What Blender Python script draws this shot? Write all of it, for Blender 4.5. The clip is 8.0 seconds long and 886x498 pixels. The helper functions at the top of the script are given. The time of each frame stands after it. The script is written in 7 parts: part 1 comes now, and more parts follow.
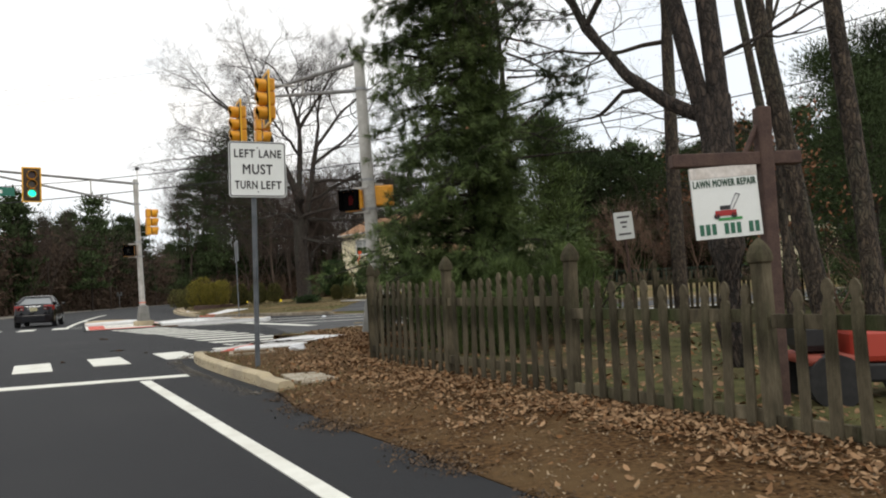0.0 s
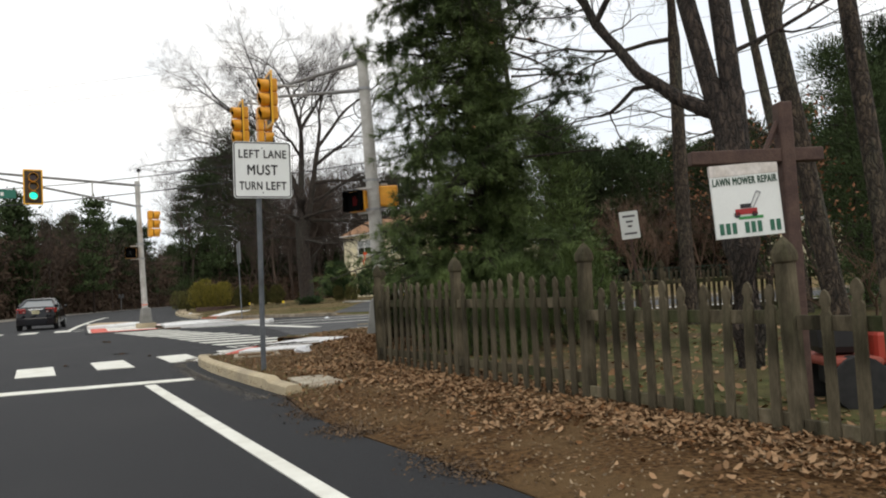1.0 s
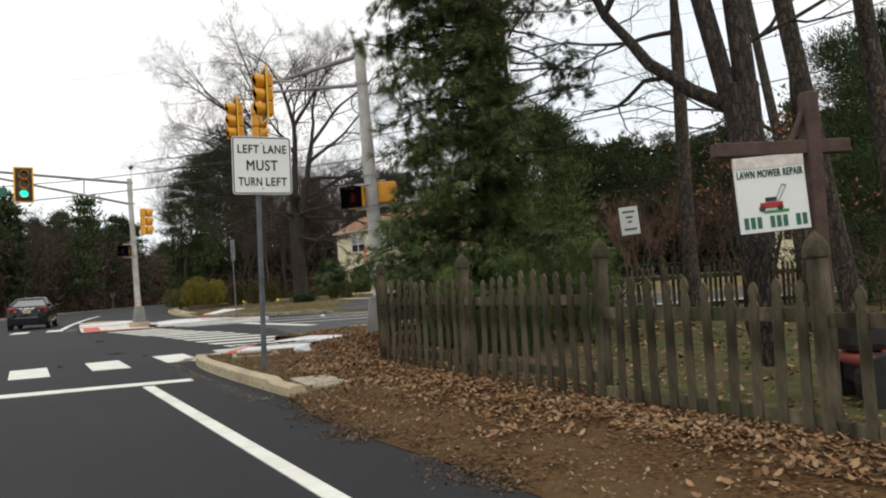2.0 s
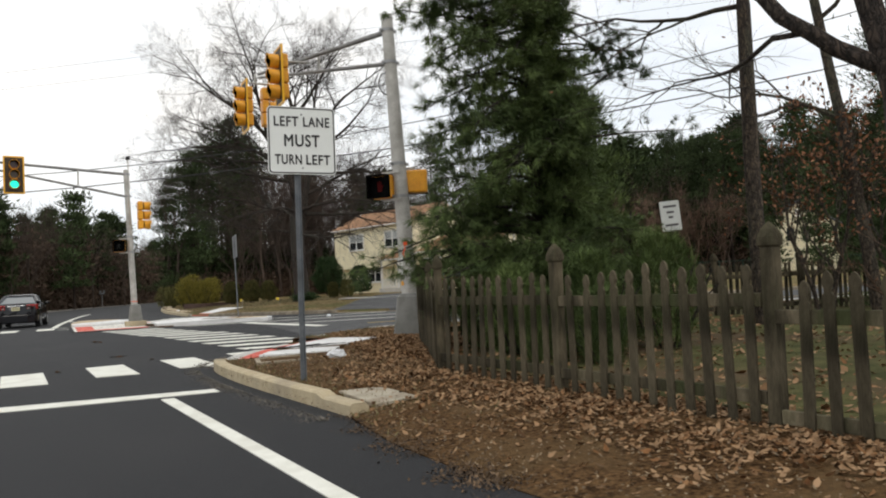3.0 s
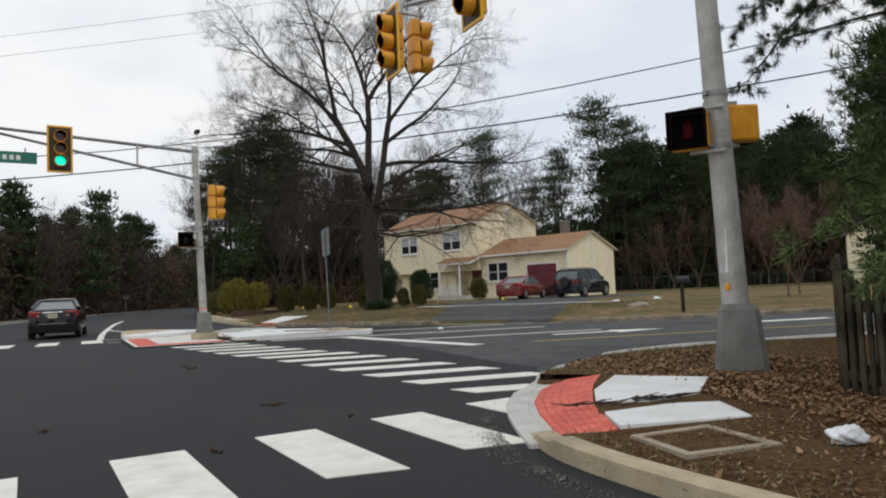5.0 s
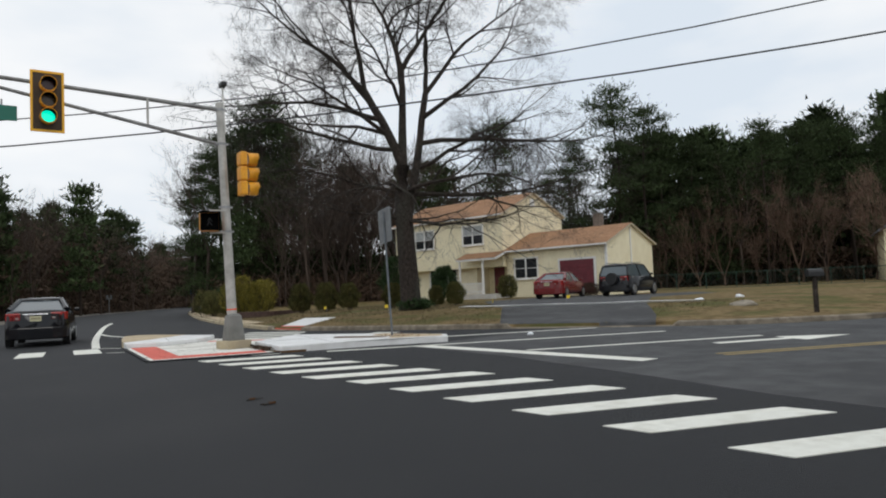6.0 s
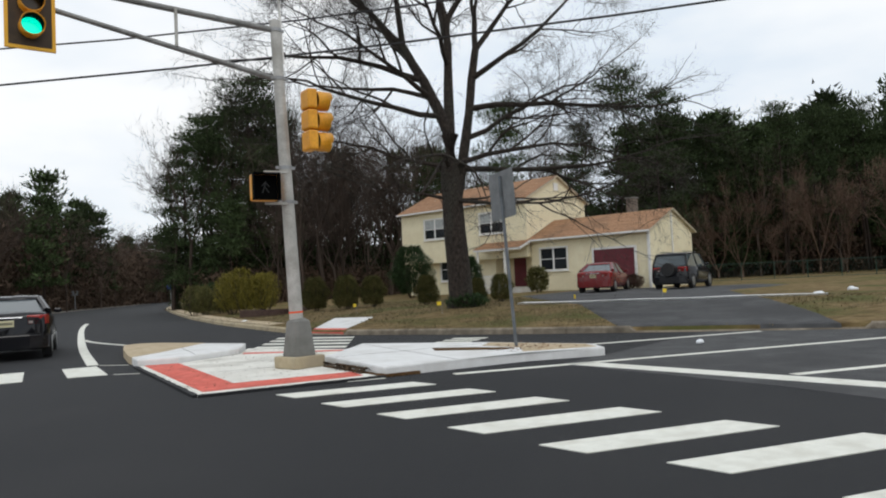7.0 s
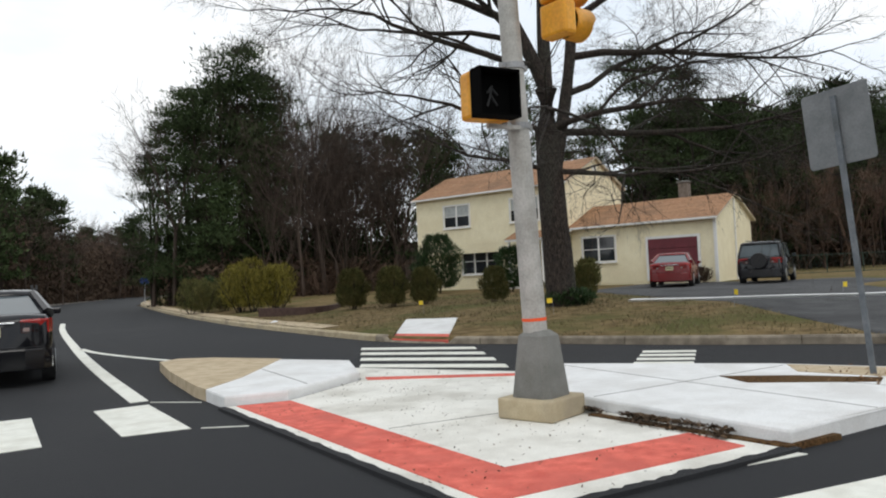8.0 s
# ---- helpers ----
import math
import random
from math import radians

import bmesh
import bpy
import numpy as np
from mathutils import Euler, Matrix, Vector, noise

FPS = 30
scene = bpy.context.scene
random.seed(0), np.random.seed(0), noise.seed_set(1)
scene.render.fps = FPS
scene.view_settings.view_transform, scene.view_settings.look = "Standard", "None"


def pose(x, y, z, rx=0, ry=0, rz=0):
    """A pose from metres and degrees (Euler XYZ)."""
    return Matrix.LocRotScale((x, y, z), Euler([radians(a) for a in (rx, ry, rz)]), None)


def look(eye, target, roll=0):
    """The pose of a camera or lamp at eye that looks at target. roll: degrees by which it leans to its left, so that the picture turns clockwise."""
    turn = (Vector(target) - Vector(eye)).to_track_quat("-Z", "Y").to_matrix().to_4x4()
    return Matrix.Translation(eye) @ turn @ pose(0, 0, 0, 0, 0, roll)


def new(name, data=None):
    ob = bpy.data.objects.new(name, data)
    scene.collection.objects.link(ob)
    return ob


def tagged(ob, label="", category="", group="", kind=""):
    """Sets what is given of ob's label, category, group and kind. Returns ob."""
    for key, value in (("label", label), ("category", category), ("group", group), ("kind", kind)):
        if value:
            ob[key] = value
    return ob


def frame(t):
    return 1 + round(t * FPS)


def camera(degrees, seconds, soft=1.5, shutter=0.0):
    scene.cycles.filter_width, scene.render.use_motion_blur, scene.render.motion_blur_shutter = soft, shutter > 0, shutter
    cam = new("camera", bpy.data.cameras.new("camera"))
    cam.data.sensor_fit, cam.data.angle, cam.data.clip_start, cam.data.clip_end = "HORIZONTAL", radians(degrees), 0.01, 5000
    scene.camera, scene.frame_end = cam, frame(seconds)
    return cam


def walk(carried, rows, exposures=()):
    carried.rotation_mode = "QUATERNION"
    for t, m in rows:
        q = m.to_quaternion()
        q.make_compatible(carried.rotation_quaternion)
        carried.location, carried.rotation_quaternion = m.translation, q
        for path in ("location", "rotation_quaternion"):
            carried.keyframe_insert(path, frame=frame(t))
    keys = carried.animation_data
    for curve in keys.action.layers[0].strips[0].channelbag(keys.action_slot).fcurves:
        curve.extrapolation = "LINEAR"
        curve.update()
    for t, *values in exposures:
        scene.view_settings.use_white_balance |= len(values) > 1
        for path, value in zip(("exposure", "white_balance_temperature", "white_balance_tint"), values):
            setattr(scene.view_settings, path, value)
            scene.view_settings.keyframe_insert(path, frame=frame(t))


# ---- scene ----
cam = camera(62.0, 8.0, 2.0)
PATH = [
    (0, (0.112, 0.165, 1.060), (1.096, 1.904, 1.161), -2.7),
    (0.5, (0.114, 0.215, 1.063), (1.098, 1.954, 1.164), -2.8),
    (1, (0.100, 0.325, 1.076), (1.082, 2.066, 1.178), -3.0),
    (2.5, (0.030, 1.115, 1.095), (1.041, 2.838, 1.184), -3.2),
    (3, (-0.027, 2.220, 1.097), (0.996, 3.937, 1.188), -2.9),
    (3.5, (-0.118, 3.695, 1.131), (0.918, 5.404, 1.216), -3.0),
    (4, (-0.254, 5.437, 1.172), (0.783, 7.145, 1.256), -3.65),
    (4.5, (-0.465, 7.222, 1.184), (0.547, 8.943, 1.294), -3.5),
    (5, (-0.695, 9.080, 1.208), (0.300, 10.811, 1.323), -2.3),
    (5.2, (-0.700, 10.130, 1.205), (0.294, 11.861, 1.322), -2.1),
    (6.3, (-0.640, 16.424, 1.233), (0.419, 18.117, 1.340), -2.6),
    (6.5, (-0.620, 17.629, 1.271), (0.453, 19.314, 1.373), -2.7),
    (7, (-0.720, 20.737, 1.363), (0.393, 22.396, 1.454), -2.7),
    (7.5, (-0.766, 24.026, 1.411), (0.390, 25.656, 1.493), -2.6),
    (8, (-0.821, 27.459, 1.439), (0.378, 29.058, 1.512), -2.6),
]
walk(cam, [(t, look(eye, target, roll)) for t, eye, target, roll in PATH], [(0, 0.09, 6800, 10), (1.2, 0.06, 6800, 10), (3.0, 0.02, 6800, 10), (4.2, -0.12, 6780, 10), (5.0, -0.28, 6480, 10), (6.5, -0.26, 6400, 9), (7.3, -0.12, 6420, 9), (8.0, -0.06, 6460, 9)])

# ---------------------------------------------------------------- world and sun
world = bpy.data.worlds.new("world")
scene.world = world
world.use_nodes = True
wn, wl = world.node_tree.nodes, world.node_tree.links
sky = wn.new("ShaderNodeTexSky")
sky.sky_type, sky.sun_disc = "NISHITA", False
sky.sun_elevation, sky.sun_rotation = radians(48), radians(160)
sky.air_density, sky.dust_density, sky.ozone_density = 1.0, 2.0, 1.0
coords = wn.new("ShaderNodeTexCoord")
stretch = wn.new("ShaderNodeMapping")
stretch.inputs["Scale"].default_value = (1.0, 1.0, 3.2)
wl.new(coords.outputs["Generated"], stretch.inputs["Vector"])
clouds = wn.new("ShaderNodeTexNoise")
clouds.inputs["Scale"].default_value, clouds.inputs["Detail"].default_value = 2.3, 6.0
wl.new(stretch.outputs["Vector"], clouds.inputs["Vector"])
cover = wn.new("ShaderNodeValToRGB")
cover.color_ramp.elements[0].position, cover.color_ramp.elements[1].position = 0.36, 0.60
cover.color_ramp.elements[0].color = (10.3, 11.2, 12.2, 1)
cover.color_ramp.elements[1].color = (13.4, 13.45, 13.5, 1)
wl.new(clouds.outputs["Fac"], cover.inputs["Fac"])
overcast = wn.new("ShaderNodeMix")
overcast.data_type = "RGBA"
overcast.inputs["Factor"].default_value = 0.93
wl.new(sky.outputs["Color"], overcast.inputs["A"])
wl.new(cover.outputs["Color"], overcast.inputs["B"])
wl.new(overcast.outputs["Result"], wn["Background"].inputs["Color"])
wn["Background"].inputs["Strength"].default_value = 0.09

sun_data = bpy.data.lights.new("sun", "SUN")
sun_data.energy, sun_data.angle, sun_data.color = 0.6, radians(25), (1.0, 0.96, 0.9)
sun = new("sun", sun_data)
sun.matrix_world = look((0, 0, 60), (14, 45, 0))
scene.view_settings.exposure = 0.0


# ---------------------------------------------------------------- materials
def surface(name, c1, c2, scale=4.0, rough=0.8, metal=0.0, bump=0.0, fine=60.0, c3=None, coarse=0.5, spread=(0.35, 0.65), gloss=0.5, objects=0.0, grain_z=1.0):
    """Two-scale mottled surface: c1 to c2 by middling noise, c3 by coarse noise, fine grain and relief."""
    m = bpy.data.materials.new(name)
    m.use_nodes = True
    n, l = m.node_tree.nodes, m.node_tree.links
    b = n["Principled BSDF"]
    tc = n.new("ShaderNodeTexCoord")
    at = tc.outputs["Object"]
    if grain_z != 1.0:
        along_grain = n.new("ShaderNodeMapping")
        along_grain.inputs["Scale"].default_value = (1.0, 1.0, grain_z)
        l.new(at, along_grain.inputs["Vector"])
        at = along_grain.outputs["Vector"]
    n1 = n.new("ShaderNodeTexNoise")
    n1.inputs["Scale"].default_value, n1.inputs["Detail"].default_value = scale, 8.0
    l.new(at, n1.inputs["Vector"])
    r = n.new("ShaderNodeValToRGB")
    r.color_ramp.elements[0].position, r.color_ramp.elements[1].position = spread
    r.color_ramp.elements[0].color, r.color_ramp.elements[1].color = (*c1, 1), (*c2, 1)
    l.new(n1.outputs["Fac"], r.inputs["Fac"])
    out = r.outputs["Color"]
    if c3:
        n3 = n.new("ShaderNodeTexNoise")
        n3.inputs["Scale"].default_value, n3.inputs["Detail"].default_value = coarse, 5.0
        l.new(at, n3.inputs["Vector"])
        r3 = n.new("ShaderNodeValToRGB")
        r3.color_ramp.elements[0].position, r3.color_ramp.elements[1].position = 0.48, 0.66
        l.new(n3.outputs["Fac"], r3.inputs["Fac"])
        mx = n.new("ShaderNodeMix")
        mx.data_type = "RGBA"
        l.new(r3.outputs["Color"], mx.inputs["Factor"])
        l.new(out, mx.inputs["A"])
        mx.inputs["B"].default_value = (*c3, 1)
        out = mx.outputs["Result"]
    n2 = n.new("ShaderNodeTexNoise")
    n2.inputs["Scale"].default_value, n2.inputs["Detail"].default_value = fine, 4.0
    l.new(at, n2.inputs["Vector"])
    grain = n.new("ShaderNodeMapRange")
    grain.inputs["To Min"].default_value, grain.inputs["To Max"].default_value = 0.72, 1.28
    l.new(n2.outputs["Fac"], grain.inputs["Value"])
    mul = n.new("ShaderNodeMix")
    mul.data_type, mul.blend_type = "RGBA", "MULTIPLY"
    mul.inputs["Factor"].default_value = 1.0
    l.new(out, mul.inputs["A"])
    l.new(grain.outputs["Result"], mul.inputs["B"])
    out = mul.outputs["Result"]
    if objects:
        info = n.new("ShaderNodeObjectInfo")
        vary = n.new("ShaderNodeMapRange")
        vary.inputs["To Min"].default_value, vary.inputs["To Max"].default_value = 1 - objects, 1 + objects
        l.new(info.outputs["Random"], vary.inputs["Value"])
        mo = n.new("ShaderNodeMix")
        mo.data_type, mo.blend_type = "RGBA", "MULTIPLY"
        mo.inputs["Factor"].default_value = 1.0
        l.new(out, mo.inputs["A"])
        l.new(vary.outputs["Result"], mo.inputs["B"])
        out = mo.outputs["Result"]
    l.new(out, b.inputs["Base Color"])
    b.inputs["Roughness"].default_value, b.inputs["Metallic"].default_value = rough, metal
    b.inputs["Specular IOR Level"].default_value = gloss
    if bump:
        bp = n.new("ShaderNodeBump")
        bp.inputs["Strength"].default_value, bp.inputs["Distance"].default_value = bump, 0.02
        l.new(n2.outputs["Fac"], bp.inputs["Height"])
        l.new(bp.outputs["Normal"], b.inputs["Normal"])
    return m


def islands(m, low=0.6, high=1.4, tint=None):
    """Lets the loose pieces of one mesh differ in brightness (and towards a tint)."""
    n, l = m.node_tree.nodes, m.node_tree.links
    b = n["Principled BSDF"]
    was = b.inputs["Base Color"].links[0].from_socket
    g = n.new("ShaderNodeNewGeometry")
    v = n.new("ShaderNodeMapRange")
    v.inputs["To Min"].default_value, v.inputs["To Max"].default_value = low, high
    l.new(g.outputs["Random Per Island"], v.inputs["Value"])
    mo = n.new("ShaderNodeMix")
    mo.data_type, mo.blend_type = "RGBA", "MULTIPLY"
    mo.inputs["Factor"].default_value = 1.0
    l.new(was, mo.inputs["A"])
    l.new(v.outputs["Result"], mo.inputs["B"])
    out = mo.outputs["Result"]
    if tint:
        f = n.new("ShaderNodeMath")
        f.operation = "FRACT"
        k = n.new("ShaderNodeMath")
        k.operation = "MULTIPLY"
        k.inputs[1].default_value = 17.3
        l.new(g.outputs["Random Per Island"], k.inputs[0])
        l.new(k.outputs["Value"], f.inputs[0])
        mt = n.new("ShaderNodeMix")
        mt.data_type = "RGBA"
        l.new(f.outputs["Value"], mt.inputs["Factor"])
        l.new(out, mt.inputs["A"])
        mt.inputs["B"].default_value = (*tint, 1)
        out = mt.outputs["Result"]
    l.new(out, b.inputs["Base Color"])
    return m


def plain(name, c, rough=0.5, metal=0.0, glow=0.0, gloss=0.5):
    m = bpy.data.materials.new(name)
    m.use_nodes = True
    b = m.node_tree.nodes["Principled BSDF"]
    b.inputs["Base Color"].default_value = (*c, 1)
    b.inputs["Roughness"].default_value, b.inputs["Metallic"].default_value = rough, metal
    b.inputs["Specular IOR Level"].default_value = gloss
    if glow:
        b.inputs["Emission Color"].default_value = (*c, 1)
        b.inputs["Emission Strength"].default_value = glow
    return m


ASPHALT = surface("asphalt", (0.0125, 0.0135, 0.0155), (0.0275, 0.0285, 0.0315), 55.0, 0.8, bump=0.6, fine=260, c3=(0.0265, 0.027, 0.029), coarse=0.35, spread=(0.3, 0.7), gloss=0.35)
OLD_ASPHALT = surface("old_asphalt", (0.066, 0.067, 0.069), (0.10, 0.101, 0.103), 2.0, 0.9, bump=0.45, fine=150, c3=(0.058, 0.058, 0.06), coarse=0.4, gloss=0.25)
PAINT = surface("road_paint", (0.73, 0.728, 0.655), (0.81, 0.808, 0.735), 9.0, 0.75, bump=0.15, fine=140, c3=(0.66, 0.65, 0.575), coarse=3.0)
YELLOW_PAINT = surface("yellow_road_paint", (0.26, 0.19, 0.06), (0.36, 0.26, 0.09), 6.0, 0.7, fine=140)
CONCRETE = surface("concrete", (0.46, 0.45, 0.42), (0.6, 0.59, 0.56), 2.5, 0.85, bump=0.25, fine=90, c3=(0.5, 0.46, 0.4), coarse=0.9)
NEW_CONCRETE = surface("new_concrete", (0.72, 0.72, 0.71), (0.80, 0.805, 0.80), 3.5, 0.85, bump=0.25, fine=110, c3=(0.67, 0.665, 0.65), coarse=1.6)
CREAM_CONCRETE = surface("cream_concrete", (0.73, 0.715, 0.655), (0.81, 0.795, 0.735), 3.5, 0.88, bump=0.3, fine=110, c3=(0.58, 0.56, 0.50), coarse=1.2)
KERB = surface("kerb_concrete", (0.40, 0.325, 0.205), (0.5, 0.42, 0.28), 6.0, 0.9, bump=0.3, fine=90, c3=(0.33, 0.275, 0.19), coarse=1.3, objects=0.08)
DARK_KERB = surface("dark_kerb", (0.17, 0.14, 0.105), (0.29, 0.25, 0.19), 5.0, 0.9, bump=0.4, fine=60, c3=(0.12, 0.1, 0.075), coarse=1.2, objects=0.1)
BASE_CONCRETE = surface("pole_base_concrete", (0.15, 0.15, 0.137), (0.22, 0.22, 0.205), 3.0, 0.9, bump=0.25, fine=80, c3=(0.125, 0.122, 0.105), coarse=2.0)
RED_RAMP = surface("red_ramp", (0.58, 0.095, 0.066), (0.78, 0.17, 0.12), 7.0, 0.8, bump=0.3, fine=120, c3=(0.56, 0.11, 0.08), coarse=1.7)
TAN_GRIT = surface("tan_grit", (0.42, 0.33, 0.21), (0.55, 0.45, 0.31), 5.0, 0.95, bump=0.3, fine=120)
SOIL = surface("soil", (0.045, 0.023, 0.009), (0.175, 0.098, 0.042), 26.0, 0.95, bump=1.0, fine=120, c3=(0.145, 0.09, 0.042), coarse=1.3, spread=(0.36, 0.64), gloss=0.12)
GRASS = surface("dry_grass", (0.115, 0.080, 0.036), (0.235, 0.172, 0.086), 3.0, 0.95, bump=1.0, fine=38, c3=(0.095, 0.095, 0.032), coarse=0.4, gloss=0.12)
LAWN = surface("green_lawn", (0.055, 0.06, 0.022), (0.11, 0.105, 0.042), 3.0, 0.95, bump=1.0, fine=38, c3=(0.10, 0.07, 0.04), coarse=0.6, gloss=0.12)
FOREST_FLOOR = surface("forest_floor", (0.06, 0.042, 0.028), (0.13, 0.09, 0.055), 1.0, 0.95, fine=20, gloss=0.12)
LEAF = islands(surface("fallen_leaf", (0.09, 0.038, 0.014), (0.21, 0.10, 0.04), 9.0, 0.8, fine=60, gloss=0.12), 0.2, 1.2, (0.36, 0.23, 0.13))
GREY_WOOD = surface("weathered_wood", (0.030, 0.026, 0.017), (0.128, 0.108, 0.072), 7.0, 0.95, bump=0.6, fine=60, c3=(0.046, 0.052, 0.024), coarse=2.2, objects=0.35, grain_z=0.3, gloss=0.12)
BROWN_WOOD = surface("brown_post", (0.055, 0.03, 0.024), (0.085, 0.05, 0.038), 8.0, 0.85, bump=0.3, fine=60)
def bark(name, low, high, lichen, plates=26.0):
    """Furrowed bark: upright plates parted by dark cracks, mottled, with pale lichen in patches."""
    m = surface(name, low, high, 18.0, 0.95, fine=70, c3=lichen, coarse=1.6, grain_z=0.3)
    n, l = m.node_tree.nodes, m.node_tree.links
    b = n["Principled BSDF"]
    tc, warp, mix, at = n.new("ShaderNodeTexCoord"), n.new("ShaderNodeTexNoise"), n.new("ShaderNodeMix"), n.new("ShaderNodeMapping")
    warp.inputs["Scale"].default_value, warp.inputs["Detail"].default_value = 9.0, 3.0
    mix.data_type, mix.blend_type = "RGBA", "LINEAR_LIGHT"
    mix.inputs["Factor"].default_value = 0.05
    at.inputs["Scale"].default_value = (1.0, 1.0, 0.22)
    cell = n.new("ShaderNodeTexVoronoi")
    cell.feature = "DISTANCE_TO_EDGE"
    cell.inputs["Scale"].default_value = plates
    l.new(tc.outputs["Object"], warp.inputs["Vector"])
    l.new(tc.outputs["Object"], mix.inputs["A"])
    l.new(warp.outputs["Color"], mix.inputs["B"])
    l.new(mix.outputs["Result"], at.inputs["Vector"])
    l.new(at.outputs["Vector"], cell.inputs["Vector"])
    crack = n.new("ShaderNodeMapRange")
    crack.inputs["From Max"].default_value = 0.22
    crack.inputs["To Min"].default_value = 0.28
    l.new(cell.outputs["Distance"], crack.inputs["Value"])
    dark = n.new("ShaderNodeMix")
    dark.data_type, dark.blend_type = "RGBA", "MULTIPLY"
    dark.inputs["Factor"].default_value = 1.0
    l.new(b.inputs["Base Color"].links[0].from_socket, dark.inputs["A"])
    l.new(crack.outputs["Result"], dark.inputs["B"])
    l.new(dark.outputs["Result"], b.inputs["Base Color"])
    relief = n.new("ShaderNodeBump")
    relief.inputs["Strength"].default_value, relief.inputs["Distance"].default_value = 0.9, 0.03
    l.new(crack.outputs["Result"], relief.inputs["Height"])
    l.new(relief.outputs["Normal"], b.inputs["Normal"])
    return m


BARK = bark("bark", (0.032, 0.023, 0.016), (0.125, 0.092, 0.064), (0.092, 0.092, 0.062))
DARK_BARK = bark("dark_bark", (0.024, 0.018, 0.014), (0.085, 0.062, 0.048), (0.06, 0.056, 0.042), 22.0)
STEM_BARK = surface("far_stem_bark", (0.02, 0.015, 0.013), (0.055, 0.042, 0.034), 6.0, 0.95, fine=20, grain_z=0.2, objects=0.3, gloss=0.12)
NEEDLES = islands(surface("pine_needles", (0.058, 0.090, 0.028), (0.125, 0.170, 0.054), 1.5, 0.8, fine=20, objects=0.2, gloss=0.25), 0.5, 1.5)
FAR_NEEDLES = islands(surface("far_pine_needles", (0.027, 0.043, 0.018), (0.064, 0.087, 0.034), 0.25, 0.85, fine=8, objects=0.35, gloss=0.12), 0.5, 1.5)
SHRUB = islands(surface("shrub_leaves", (0.065, 0.072, 0.024), (0.13, 0.115, 0.042), 3.0, 0.8, fine=30, objects=0.2, gloss=0.12), 0.6, 1.5)
YELLOW_SHRUB = islands(surface("yellow_shrub", (0.125, 0.112, 0.020), (0.235, 0.200, 0.040), 3.0, 0.8, fine=30, gloss=0.12), 0.6, 1.4)
RHODO = islands(surface("dark_shrub", (0.02, 0.04, 0.015), (0.04, 0.07, 0.025), 3.0, 0.6, fine=30, gloss=0.12), 0.6, 1.5)
GREY_TWIG = surface("grey_twigs", (0.058, 0.044, 0.036), (0.122, 0.093, 0.077), 0.5, 0.95, fine=10, objects=0.25, gloss=0.12)
TWIG = surface("brown_twigs", (0.052, 0.036, 0.026), (0.112, 0.077, 0.055), 0.5, 0.95, fine=10, objects=0.25, gloss=0.12)
OAK_LEAF = islands(surface("clinging_oak_leaf", (0.15, 0.06, 0.025), (0.25, 0.11, 0.05), 1.0, 0.8, fine=20), 0.6, 1.4)
GALV = surface("galvanised_steel", (0.30, 0.31, 0.32), (0.42, 0.43, 0.44), 6.0, 0.55, metal=0.6, bump=0.08, fine=50, c3=(0.26, 0.26, 0.25), coarse=3.0)
ARM_STEEL = surface("mast_arm_steel", (0.2, 0.2, 0.195), (0.3, 0.3, 0.29), 5.0, 0.6, metal=0.35, fine=40, c3=(0.17, 0.165, 0.155), coarse=2.0)
POST_STEEL = surface("sign_post_steel", (0.11, 0.125, 0.14), (0.18, 0.195, 0.21), 6.0, 0.6, metal=0.3, bump=0.08, fine=50, c3=(0.09, 0.1, 0.105), coarse=3.0)
POLE_GREY = surface("pole_aluminium", (0.42, 0.41, 0.38), (0.52, 0.51, 0.48), 5.0, 0.6, metal=0.35, bump=0.05, fine=40, c3=(0.34, 0.33, 0.3), coarse=2.0)
SIGNAL_YELLOW = surface("signal_yellow", (0.72, 0.30, 0.012), (0.84, 0.38, 0.02), 5.0, 0.45, fine=30)
SIGNAL_EDGE = plain("signal_backplate_yellow", (0.85, 0.45, 0.02), 0.4)
BLACK = surface("black_plastic", (0.008, 0.008, 0.009), (0.016, 0.016, 0.017), 6.0, 0.5, fine=60)
SIGN_WHITE = surface("sign_white", (0.72, 0.745, 0.72), (0.76, 0.785, 0.76), 4.0, 0.4, fine=260)
PLATE_BACK = surface("backplate_brown", (0.035, 0.022, 0.01), (0.06, 0.036, 0.015), 5.0, 0.6, fine=40)
MATTE_BLACK = plain("matte_black", (0.003, 0.003, 0.003), 0.95, gloss=0.05)
SIGN_BLACK = plain("sign_black", (0.015, 0.015, 0.016), 0.5)
SIGN_GREEN = plain("street_sign_green", (0.012, 0.16, 0.11), 0.4)
SIGN_BACK = surface("sign_back", (0.145, 0.155, 0.16), (0.20, 0.21, 0.215), 4.0, 0.6, metal=0.3, fine=40)
SIDING = surface("cream_siding", (0.79, 0.71, 0.49), (0.85, 0.775, 0.555), 2.0, 0.7, fine=30, c3=(0.77, 0.685, 0.47), coarse=0.6)
RAKE = surface("cream_roof_edge", (0.55, 0.49, 0.37), (0.64, 0.58, 0.45), 3.0, 0.7, fine=30)
TRIM = surface("white_trim", (0.74, 0.73, 0.70), (0.8, 0.79, 0.76), 3.0, 0.6, fine=30)
SHINGLE = islands(surface("roof_shingle", (0.27, 0.145, 0.075), (0.36, 0.20, 0.11), 6.0, 0.95, bump=0.5, fine=40, c3=(0.22, 0.125, 0.07), coarse=0.5), 0.93, 1.07)
MAROON = surface("maroon_paint", (0.11, 0.012, 0.02), (0.14, 0.018, 0.028), 3.0, 0.5, fine=30)
GLASS_DARK = plain("window_glass", (0.02, 0.024, 0.028), 0.06, gloss=0.8)
